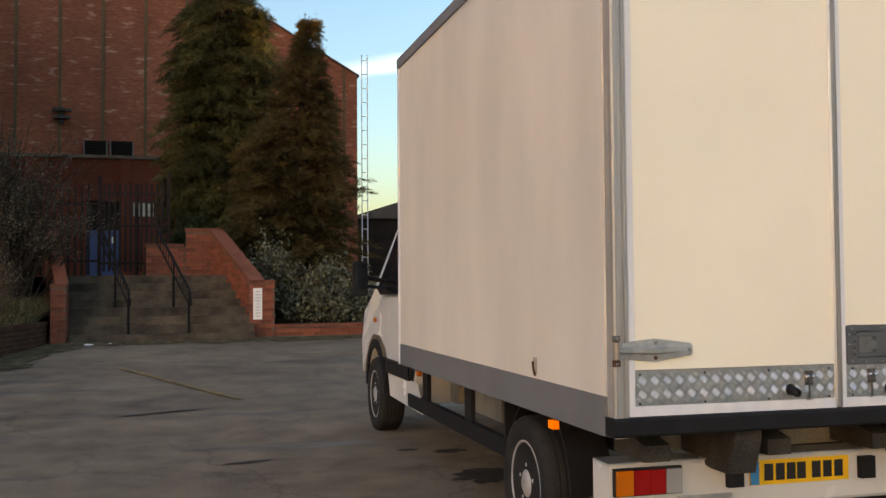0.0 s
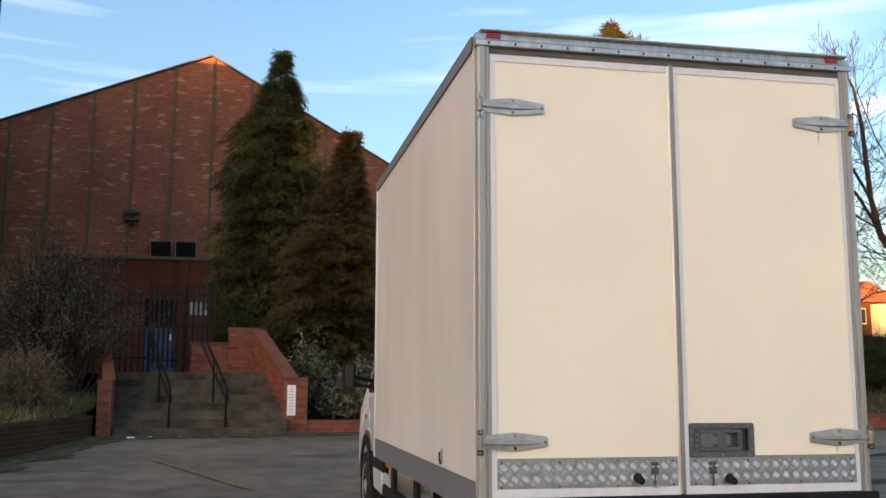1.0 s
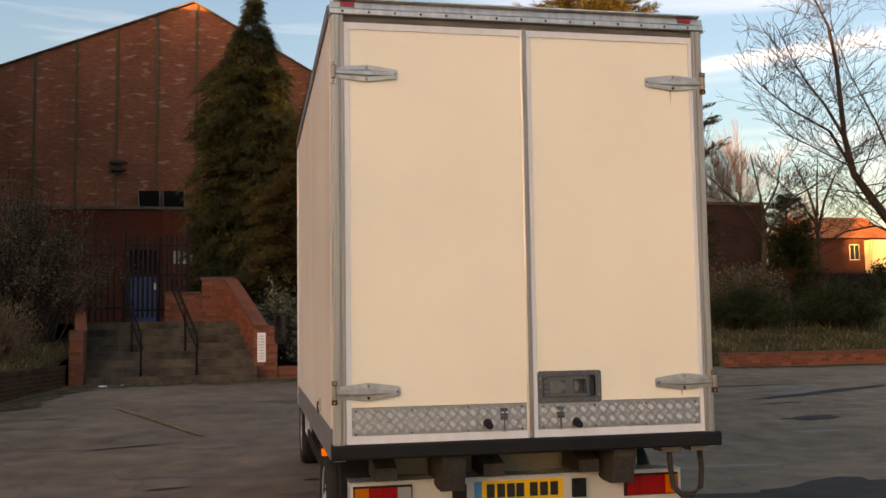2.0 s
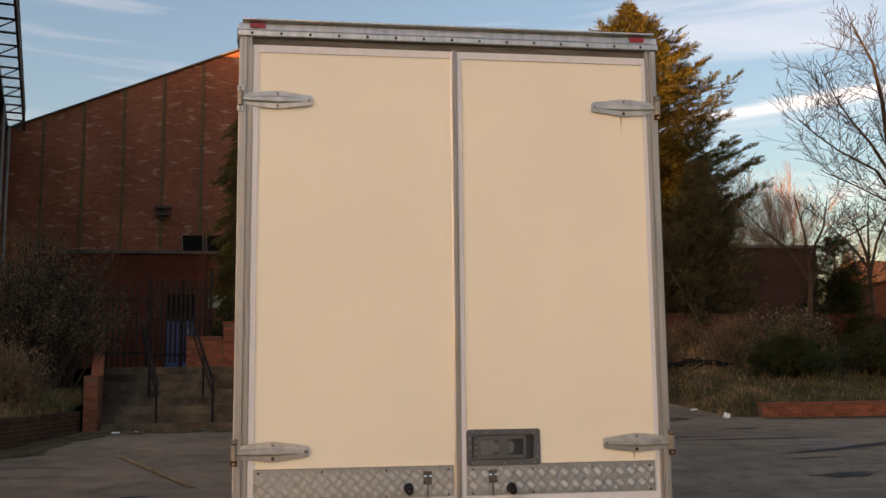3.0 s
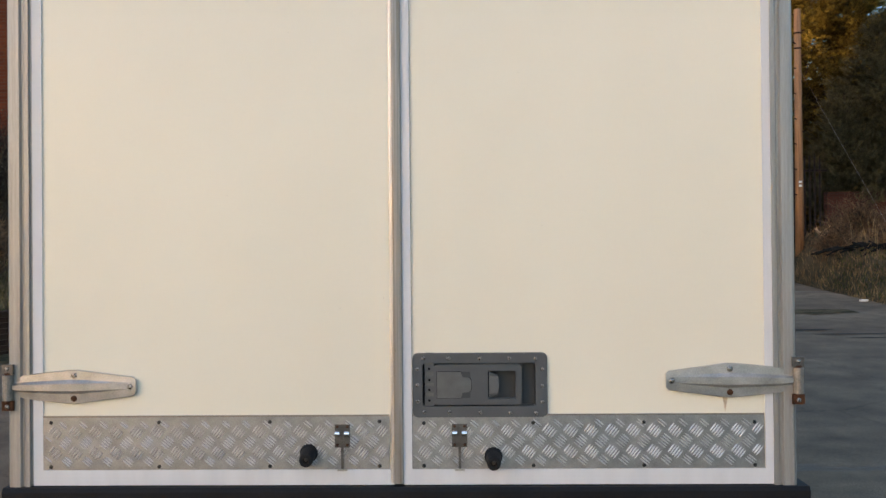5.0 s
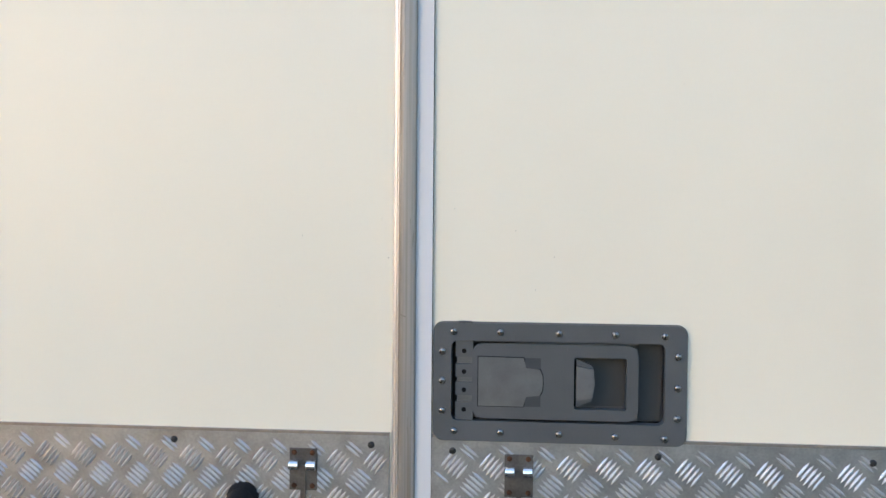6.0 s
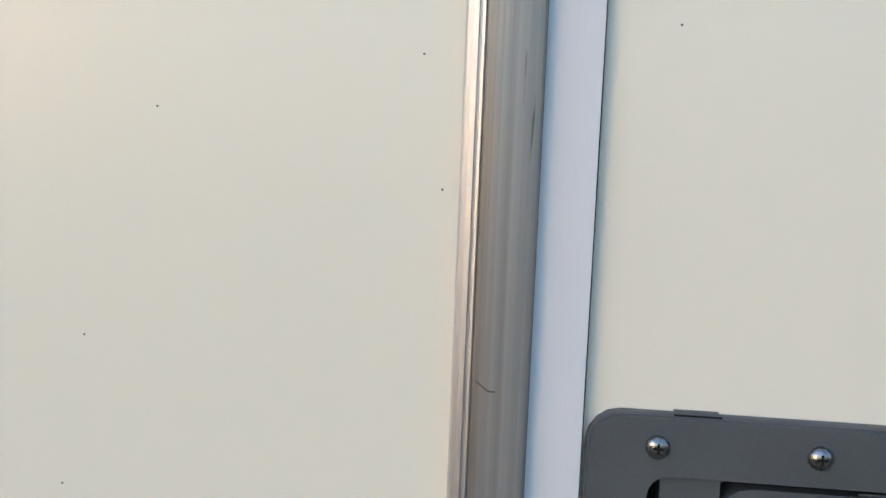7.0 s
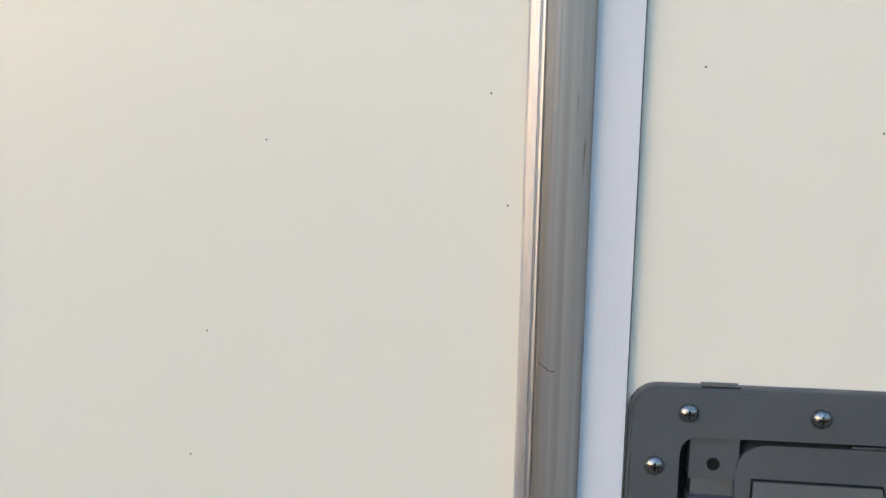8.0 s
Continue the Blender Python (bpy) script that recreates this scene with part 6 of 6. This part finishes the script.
conifer((10.85, 28.0, 1.3), 13.5, 4.0, 51, M_GOLDCON, "large golden green conifer past the lane",
        lambda d: max(0.0, min(0.29 * d - 0.09, 0.37 + 0.098 * d, 0.9) - 0.055 * max(0.0, d - 6.5)), 900, 0.20, 0.12, 0.72, 0.08, (0, 0), 0.36, 7.0, 0.06, 2.2)
conifer((12.0, 24.9, 1.9), 6.2, 1.4, 52, M_DARKCON, "dark green conifer by the pole",
        lambda d: 0.08 + 0.92 * (1 - math.exp(-d / 1.7)), 520, 0.35, 0.1, 0.45, 0.16, (0, 0), 0.24, 9.0, 0.3)
conifer((10.85, 24.6, 1.9), 4.1, 1.15, 54, M_DARKCON, "lower dark green conifer by the pole",
        lambda d: 0.12 + 0.88 * (1 - math.exp(-d / 1.3)), 380, 0.35, 0.1, 0.42, 0.16, (0, 0), 0.24, 9.0, 0.3)
conifer((16.3, 24.4, 1.8), 3.85, 0.9, 53, M_HEDGE, "small dark clipped evergreen",
        lambda d: 1 - math.exp(-d / 0.6), 460, 0.45, 0.0, 0.3, 0.02, (0, 0), 0.17, 14.0, 0.2)
def limb_tree(loc, limbs, label, seed, each=4, reach=(1.6, 3.0)):
    """A bare tree from its main limbs (points, thickness), set with long curved branches."""
    t = thing("bare_tree", loc, label, "tree")
    rng = np.random.default_rng(seed)
    segs = []
    for pts, r0 in limbs:
        n = len(pts) - 1
        for k, (a, b) in enumerate(zip(pts, pts[1:])):
            ra, rb = r0 * (1 - k / n * 0.85), r0 * (1 - (k + 1) / n * 0.85)
            segs.append((Vector(a), Vector(b), ra, rb))
            for q in range(each if k > 0 or r0 < 0.1 else 0):
                p = Vector(a).lerp(Vector(b), rng.random())
                ang = rng.uniform(0, 2 * math.pi)
                d = Vector((math.cos(ang), 0.7 * math.sin(ang), rng.uniform(0.05, 0.9))).normalized()
                arch(p, d, rng.uniform(*reach) * (1 - 0.35 * k / n), max(0.011, rb * 0.25), 2, rng, segs)
    twigs("trunk", [x for x in segs if x[2] > 0.035], M_BARK, t)
    twigs("twig_mass", [x for x in segs if x[2] <= 0.035], M_TWIG, t, kind="stuff")
    return t


limb_tree((18.6, 20.0, 1.4), (
    (((0, 0, -0.5), (-1.2, 0, 2.4), (-2.1, 0, 3.5), (-2.7, 0, 4.3), (-2.95, 0, 5.4), (-3.1, 0, 7.6), (-3.3, 0, 8.7), (-3.9, 0, 9.9)), 0.17),
    (((-0.4, 0, 0.6), (-1.0, 0.2, 3.0), (-1.05, 0.2, 5.0), (-0.95, 0.1, 7.0), (-1.1, 0, 9.9)), 0.12),
    (((0, 0, 0.8), (0.9, 0.2, 3.0), (1.6, 0.4, 5.5), (2.0, 0.3, 8.0)), 0.12),
    (((-2.9, 0, 5.3), (-3.6, -0.1, 6.3), (-4.2, -0.2, 6.9), (-4.6, -0.2, 7.5), (-5.2, -0.3, 8.6)), 0.055),
    (((-2.7, 0, 4.4), (-3.3, 0.2, 5.6), (-4.4, 0.3, 6.2), (-5.1, 0.3, 6.7), (-5.6, 0.3, 7.1)), 0.055),
    (((-2.1, 0, 3.5), (-3.0, -0.4, 4.4), (-4.5, -0.6, 5.0), (-5.6, -0.7, 5.4)), 0.05),
    (((-1.0, 0.2, 4.2), (-1.6, 0.4, 6.0), (-2.3, 0.5, 7.4), (-2.9, 0.5, 9.0)), 0.05),
    (((-1.2, 0, 2.4), (-2.4, -0.5, 2.7), (-3.6, -0.8, 2.5), (-4.8, -1.0, 1.9)), 0.045)),
    "large leaning bare winter tree with fine twigs", 61, 7, (1.2, 2.3))
limb_tree((14.2, 22.4, 1.7), (
    (((0, 0, -0.4), (0.05, 0, 1.4), (0.15, 0, 2.6), (0.1, 0.1, 3.6), (-0.2, 0.1, 5.0)), 0.11),
    (((0.12, 0, 2.2), (0.8, 0.1, 3.2), (1.4, 0.1, 3.7), (2.2, 0, 4.1)), 0.06),
    (((0.12, 0, 2.3), (-0.5, 0, 3.2), (-1.2, 0.2, 3.9), (-2.0, 0.1, 4.6)), 0.06),
    (((0.1, 0, 3.0), (0.7, 0.1, 4.0), (0.9, 0.1, 5.0)), 0.05)),
    "small bare winter tree on the bank", 62, 5, (1.0, 1.9))
limb_tree((19.8, 28.0, 1.6), (
    (((0, 0, -0.4), (0.0, 0, 2.2), (-0.05, 0, 3.8), (-0.3, 0.1, 4.8), (-0.9, 0.1, 6.0)), 0.11),
    (((0.0, 0, 3.2), (0.4, 0.1, 4.4), (0.9, 0.1, 5.4), (1.6, 0, 6.2)), 0.07),
    (((0.0, 0, 3.4), (-0.7, 0, 4.3), (-1.3, 0.2, 5.0), (-1.9, 0.1, 5.5)), 0.06),
    (((0.0, 0, 3.8), (0.1, 0.1, 5.0), (0.2, 0.1, 6.2)), 0.06)),
    "small bare winter tree behind the clipped evergreen", 63, 5, (1.0, 1.9))
# grey copy of the twigs, coloured as trees the sun misses
M_TWIGGREY = material("unlit_grey_twigs", (0.10, 0.085, 0.075), 0.9, var=0.3, scale=0.5, fine=10, bump=0, isle=0.3)
for k in range(5):
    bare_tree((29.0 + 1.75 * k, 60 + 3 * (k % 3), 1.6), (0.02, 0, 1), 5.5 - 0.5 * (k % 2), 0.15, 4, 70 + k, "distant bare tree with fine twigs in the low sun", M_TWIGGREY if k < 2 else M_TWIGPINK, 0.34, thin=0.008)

# pole with stay wire
pole = thing("utility_pole", (8.88, 22.6, 1.75), "sunlit wooden utility pole with step irons", "pole")
part("shaft", tube(bmesh.new(), [(0, 0, -0.7), (0, 0, 6.1)], [0.115, 0.085], 14), M_POLE, pole, smooth=True)
for k in range(15):
    part("step_iron", tube(bmesh.new(), [(0.07 * (-1) ** k, -0.06, 0.9 + 0.33 * k), (0.135 * (-1) ** k, -0.10, 0.915 + 0.33 * k)], 0.014, 6), M_FENCE, pole)
for z in (5.05, 5.45):
    part("band", lathe(bmesh.new(), [(0.092, z), (0.100, z + 0.005), (0.100, z + 0.035), (0.091, z + 0.04)], (0, 0, 0), "z", 14), M_FENCE, pole)
for z in (1.44, 1.54):
    part("tag", cube(-0.045, 0.03, -0.128, -0.108, z, z + 0.055), M_SIGNWHITE, pole, "small pale tag")
part("stay_wire", tube(bmesh.new(), [(0, 0, 4.6), (1.35, -3.1, -0.45)], 0.0028, 5), M_PIPE, pole)
palisade(6.4, 9.9, 23.4, 1.5, 2.62)
M_OLDBRICK = brick_material("old_dark_brick", (0.075, 0.027, 0.018), (0.10, 0.036, 0.023), (0.06, 0.042, 0.033), stain=0.5)
yard = wall_run("yard_wall", [(9.98, 23.6), (17.5, 23.9)], 1.2, 3.05, 0.25, M_OLDBRICK, "old dark red brick yard wall behind the bank")
for ch in yard.children:
    ch.data.materials[0] = M_OLDBRICK
shrub("bush", (13.2, 21.6, 1.75), (1.9, 0.9, 1.15), 55, M_SHRUB, "dense brownish shrub on the bank", 240, 9000, (0.08, 0.028))
shrub("bush", (11.9, 22.6, 1.75), (1.5, 0.6, 1.1), 56, M_STALK, "tangle of dead brown stems on the bank", 160, 1600, (0.09, 0.012), M_STALK)
shrub("bush", (18.0, 26.6, 1.5), (1.1, 0.8, 1.4), 57, M_HEDGE, "tall dark evergreen bush in front of the boarded fence", 200, 12000, (0.10, 0.035))
shrub("bush", (22.6, 26.8, 1.5), (1.7, 0.8, 2.3), 58, M_HEDGE, "tall dark evergreen bush in front of the boarded fence", 200, 12000, (0.10, 0.035))
palisade(15.6, 30.0, 30.0, 1.6, 1.75, label="dark close-boarded fence in front of the brick shed", step=0.053)
shed = thing("brick_shed", (20.3, 40, 1.5), "dark brown brick flat-roofed building", "building", kind="structure")
part("wall", cube(0, 4.2, 0, 10, 0, 5.85), M_OLDBRICK, shed)
part("roof", cube(-0.1, 4.3, -0.1, 10.1, 5.853, 6.0), M_ROOF, shed)
house = thing("house", (50, 80, 1.5), "far house with orange tiled roof and a sunlit wall", "building")
part("wall", cube(3.0, 11.2, 0, 9, 0, 7.9), M_LITBRICK, house)
M_RENDERED = material("pale_render", (0.72, 0.55, 0.3), 0.8, var=0.1, scale=0.6, fine=6, bump=0.05)
part("bay", cube(8.3, 12.3, -1.2, -0.01, 0, 7.65), M_RENDERED, house, "pale sunlit rendered wall")
M_TILE = material("orange_tiles", (0.42, 0.13, 0.045), 0.8, var=0.25, scale=0.7, fine=5, bump=0.1)
part("roof", prism(bmesh.new(), [(-0.6, 7.9), (9.6, 7.9), (4.5, 10.5)], "x", 2.6, 11.6), M_TILE, house)
w = part("window", cube(6.6, 7.7, -0.06, -0.01, 5.7, 7.3), M_RENDERED, house)
for x in (6.68, 7.19):
    part("pane", cube(x, x + 0.43, -0.08, -0.062, 5.8, 7.2), M_GLASS, w)

# far line of woods round the horizon
rng = np.random.default_rng(90)
n = 26000
az = rng.uniform(0, 2 * math.pi, n)
dist = rng.uniform(150, 230, n)
c = np.stack([dist * np.sin(az), dist * np.cos(az), 1.5 + rng.random(n) ** 1.5 * (6 + 3.5 * np.sin(az * 23) + 2.5 * np.sin(az * 57))], 1)
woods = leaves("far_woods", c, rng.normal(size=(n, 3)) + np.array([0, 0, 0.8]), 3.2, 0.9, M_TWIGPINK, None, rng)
tagged(woods, "distant belt of bare woods", "trees")

# ---- small things on the ground ----
def strip(name, pts, mat, label, category, lift=0.006, kind="structure"):
    """A thin sheet laid along pairs of edge points (xa, ya, xb, yb), following the ground."""
    V, F = [], []
    for xa, ya, xb, yb in pts:
        for u in (0, 0.33, 0.66, 1):
            x, y = xa + (xb - xa) * u, ya + (yb - ya) * u
            V.append((x, y, lot_height(x, y) + lift + 0.02 * (0.5 - abs(u - 0.5)) * (1 if "litter" in name else 0)))
    for j in range(len(pts) - 1):
        for k in range(3):
            i = 4 * j + k
            F.append((i, i + 1, i + 5, i + 4))
    return tagged(raw(name, V, F, mat), label, category, kind=kind)


yl = [(-2.08 - 0.078 * k, 7.4 + 0.17 * k) for k in range(20)]
strip("line_marking", [(x - 0.042, y, x + 0.042, y) for x, y in yl], M_YLINE, "worn yellow bay line on the asphalt", "marking", 0.014)
ll = [(-5.35 + 0.126 * k, 13.85 + 0.3 * noise.noise((k * 0.21, 0, 5)) + 0.24 * noise.noise((k * 0.8, 0, 6)) + 0.006 * k) for k in range(100)]
strip("moss_litter", [(x, y, x, 14.62 + 0.006 * k) for k, (x, y) in enumerate(ll)], M_MOSS, "moss and leaf litter along the foot of the steps", "litter", 0.012)
lw = [(7.0 + 0.1 * k) for k in range(74)]
strip("moss_litter", [(wall_x(y) + 0.78 + 0.34 * noise.noise((y * 1.3, 0, 8)) + 0.26 * noise.noise((y * 5.5, 0, 9)), y, wall_x(y) + 0.05, y) for y in lw], M_MOSS, "moss and leaf litter along the low wall", "litter", 0.012)
lk = [(8.8 + 0.15 * k) for k in range(100)]
strip("moss_litter", [(x, 14.42 + 0.16 * noise.noise((x * 1.5, 0, 2)) + 0.08 * noise.noise((x * 6, 0, 4)), x, 14.7) for x in lk], M_MOSS, "moss and leaf litter along the kerb wall", "litter", 0.012)


def rag(name, loc, size, seed, label, mat):
    """A crumpled piece of litter."""
    rr = random.Random(seed)
    bm = bmesh.new()
    bmesh.ops.create_icosphere(bm, subdivisions=2, radius=1.0)
    for v in bm.verts:
        v.co = Vector((v.co.x * size[0], v.co.y * size[1], (v.co.z + 0.7) * size[2])) * rr.uniform(0.75, 1.15)
    ob = part(name, bm, mat)
    ob.location = loc
    return tagged(ob, label, "litter")


rag("paper_litter", (-4.25, 13.95, 0.36), (0.09, 0.06, 0.02), 1, "crumpled white paper at the foot of the steps", M_SIGNWHITE)
rag("paper_litter", (-3.9, 14.1, 0.37), (0.03, 0.025, 0.012), 2, "small scrap of white paper by the steps", M_SIGNWHITE)
rag("white_ball", (8.05, 14.85, 0.39), (0.075, 0.075, 0.075), 3, "dirty white ball at the edge of the grass", M_SIGNWHITE)
rag("paper_litter", (8.05, 16.6, 0.48), (0.1, 0.06, 0.03), 4, "white litter on the lane edge", M_SIGNWHITE)
for k in range(26):
    rr = random.Random(200 + k)
    x = rr.uniform(-4.9, -1.0)
    y = 13.9 + 0.4 * rr.random()
    rag("dead_leaf", (x, y, ground_z(x, y) + 0.015), (0.035, 0.025, 0.008), 300 + k, "fallen brown leaf on the moss", M_STALK)
log = thing("cut_log", (9.15, 21.6, bank_z(9.15, 21.6)), "pale cut log end among the weeds", "log")
M_CUTWOOD = material("fresh_cut_wood", (0.42, 0.30, 0.18), 0.85, var=0.25, scale=8, fine=80, bump=0.2)
part("log_body", tube(bmesh.new(), [(0, 0, -0.1), (0.06, -0.03, 0.24), (0.12, -0.05, 0.36)], [0.085, 0.075, 0.055], 10), M_CUTWOOD, log)
part("side_stub", tube(bmesh.new(), [(0.0, 0, 0.05), (-0.16, -0.02, 0.20), (-0.24, -0.02, 0.30)], [0.05, 0.04, 0.03], 8), M_CUTWOOD, log)
boards = thing("white_boards", (8.72, 25.6, 1.6), "white boards leaning together behind the steel fence", "boards")
for x0, x1 in ((-0.36, -0.08), (0.52, 0.26)):
    part("board", prism(bmesh.new(), [(x0, 2.02), (x0 + 0.09, 2.05), (x1 + 0.05, 1.48), (x1 - 0.05, 1.46)], "y", -0.015, 0.015), M_SIGNWHITE, boards)
for k in range(3):
    part("post", cube(-0.02 + 0.10 * k, 0.05 + 0.10 * k, -0.03, 0.03, 1.32, 1.46), M_SIGNWHITE, boards)
part("base", cube(-0.3, 0.5, -0.04, 0.04, -0.2, 1.317), M_STEELDARK, boards)
heap_rng = random.Random(77)
heap = thing("brushwood_heap", (9.35, 19.4, bank_z(9.35, 19.4)), "heap of charred black branches lying in the weeds", "branches")
for k in range(46):
    x, y, a = heap_rng.uniform(-0.85, 0.85), heap_rng.uniform(-0.45, 0.45), heap_rng.gauss(0, 0.5)
    z, L = 0.03 + 0.18 * heap_rng.random() * (1 - abs(x)), heap_rng.uniform(0.3, 0.75)
    d = Vector((math.cos(a), math.sin(a), heap_rng.gauss(0.05, 0.15))) * L * 0.5
    part("branch", tube(bmesh.new(), [Vector((x, y, z)) - d, Vector((x, y, z + 0.03)), Vector((x, y, z)) + d], [0.022, 0.018, 0.009], 5), M_DARK, heap)

# damp and patched places in the asphalt
M_DAMP = material("damp_asphalt", (0.040, 0.034, 0.028), 0.8, var=0.4, scale=3, fine=90, bump=0.4, depth=0.005)


def damp_patch(x, y, a, b, turn, seed):
    """A ragged dark patch, a by b metres, lying on the asphalt."""
    V, F = [], []
    k = 44
    for i in range(k):
        t = 2 * math.pi * i / k
        r = 1 + 0.55 * noise.noise((1.7 * math.cos(t), 1.7 * math.sin(t), seed * 3.1)) + 0.4 * noise.noise((6 * math.cos(t), 6 * math.sin(t), seed))
        u, v = a * r * math.cos(t), b * r * math.sin(t)
        px, py = x + u * math.cos(turn) - v * math.sin(turn), y + u * math.sin(turn) + v * math.cos(turn)
        V.append((px, py, lot_height(px, py) + 0.006))
    V.append((x, y, lot_height(x, y) + 0.008))
    return tagged(raw("damp_patch", V, [(i, (i + 1) % k, k) for i in range(k)], M_DAMP), "dark damp patch in the asphalt", "patch", kind="structure")


DAMP = ((8.2, 9.9, 1.9, 0.13, 0.4), (6.1, 7.05, 0.45, 0.16, 0.1), (6.5, 8.65, 0.4, 0.06, 0.1), (3.0, 2.2, 1.6, 0.55, 0.15), (5.2, 1.9, 1.1, 0.5, 0.0),
        (-0.58, 2.97, 0.35, 0.2, 0.3), (-0.6, 4.05, 0.14, 0.08, 0.0), (-0.9, 4.2, 0.08, 0.05, 0.2), (-2.2, 4.05, 0.2, 0.05, 0.2), (-2.9, 6.7, 0.5, 0.05, 0.35),
        (5.2, 12.05, 0.5, 0.1, 0.0), (5.8, 11.5, 0.6, 0.06, 0.05), (7.4, 12.75, 0.45, 0.09, 0.05), (7.0, 11.1, 1.2, 0.06, 0.05))
for k, p in enumerate(DAMP):
    damp_patch(*p, k + 1)

# ---- bricks of the near walls ----
M_BRICK = material("fired_brick", (0.215, 0.066, 0.038), 0.9, var=0.22, scale=9, fine=90, bump=0.3, rand=0.28)
M_MORTAR = material("mortar", (0.13, 0.085, 0.06), 0.95, var=0.25, scale=4, fine=60, bump=0.3)
brick_me = {}


def lay_bricks(parent, start, d, length, z0, courses, top=None, limit=300, mat=M_BRICK):
    """Stretcher courses proud of a wall face; d points along the face, the face looks to its right-hand side."""
    d = Vector(d).normalized()
    n = Vector((d.y, -d.x))
    turn = math.degrees(math.atan2(d.y, d.x))
    count = 0
    for c in range(courses):
        s = 0.0
        first = 0.1065 if c % 2 else 0.2155
        while s < length - 0.05 and count < limit:
            w = min(first if s == 0 else 0.2155, length - s)
            z = z0 + c * 0.075 + 0.0375
            if top is None or z + 0.033 < top((s + w / 2) / length):
                key = (round(w, 3), mat.name)
                if key not in brick_me:
                    src = part("brick", cube(-w / 2 + 0.0045, w / 2 - 0.0045, -0.006, 0.01, -0.0325, 0.0325), mat)
                    brick_me[key] = src.data
                    ob = src
                else:
                    ob = new("brick", brick_me[key])
                ob.parent = parent
                p = Vector(start) + d * (s + w / 2)
                jig = 0.002 * math.sin(12.9 * (s + 3.1 * c))
                ob.matrix_basis = pose(p.x - parent.location.x + n.x * jig, p.y - parent.location.y + n.y * jig, z - parent.location.z, 0, 0, turn)
                count += 1
            s += w
    return count


def remortar(t):
    for ch in t.children:
        if ch.name.startswith("brickwork"):
            ch.data.materials[0] = M_MORTAR


for t in (notice_pier, pier, slope, low_near, low_far, kerb):
    remortar(t)
# mossy brick, darkened further in colour for the shade of the bush
M_MOSSY_SHADED = material("mossy_shaded_brick", (0.085, 0.026, 0.019), 0.95, var=0.45, scale=3, fine=60, bump=0.3, tint=(0.062, 0.036, 0.020), rand=0.2)
for ch in low_near.children:
    if ch.name.startswith("coping"):
        ch.data.materials[0] = M_MOSSY_SHADED
lay_bricks(notice_pier, (-1.46, 14.99), (1, 0), 0.48, 0.35, 14)
lay_bricks(pier, (-4.905, 14.29), (1, 0), 0.25, 0.35, 13)
lay_bricks(pier, (-4.655, 14.29), (0, 1), 0.36, 0.35, 13)
lay_bricks(slope, (-2.1, 17.3), (0.68, -2.3), 2.398, 0.5, 27, lambda u: 2.5 - 1.1 * u)
lay_bricks(slope, (-2.62, 17.3), (1, 0), 0.76, 1.5, 13)
lay_bricks(slope, (-3.42, 17.32), (1, 0), 0.8, 1.5, 9)
lay_bricks(low_far, (-0.97, 15.05), (5.37, -0.03), 5.3, 0.32, 3)
lay_bricks(kerb, (8.8, 14.72), (21.2, -0.12), 14.0, 0.33, 4)
lay_bricks(low_near, (-5.85, 10.2), (0.75, 3.4), 3.48, 0.18, 7, mat=M_MOSSY_SHADED)
lay_bricks(low_near, (-5.1, 13.6), (0.13, 0.8), 0.81, 0.33, 5, mat=M_MOSSY_SHADED)
lay_bricks(low_near, (-6.6, 7.3), (0.75, 2.9), 2.99, 0.1, 8, mat=M_MOSSY_SHADED)
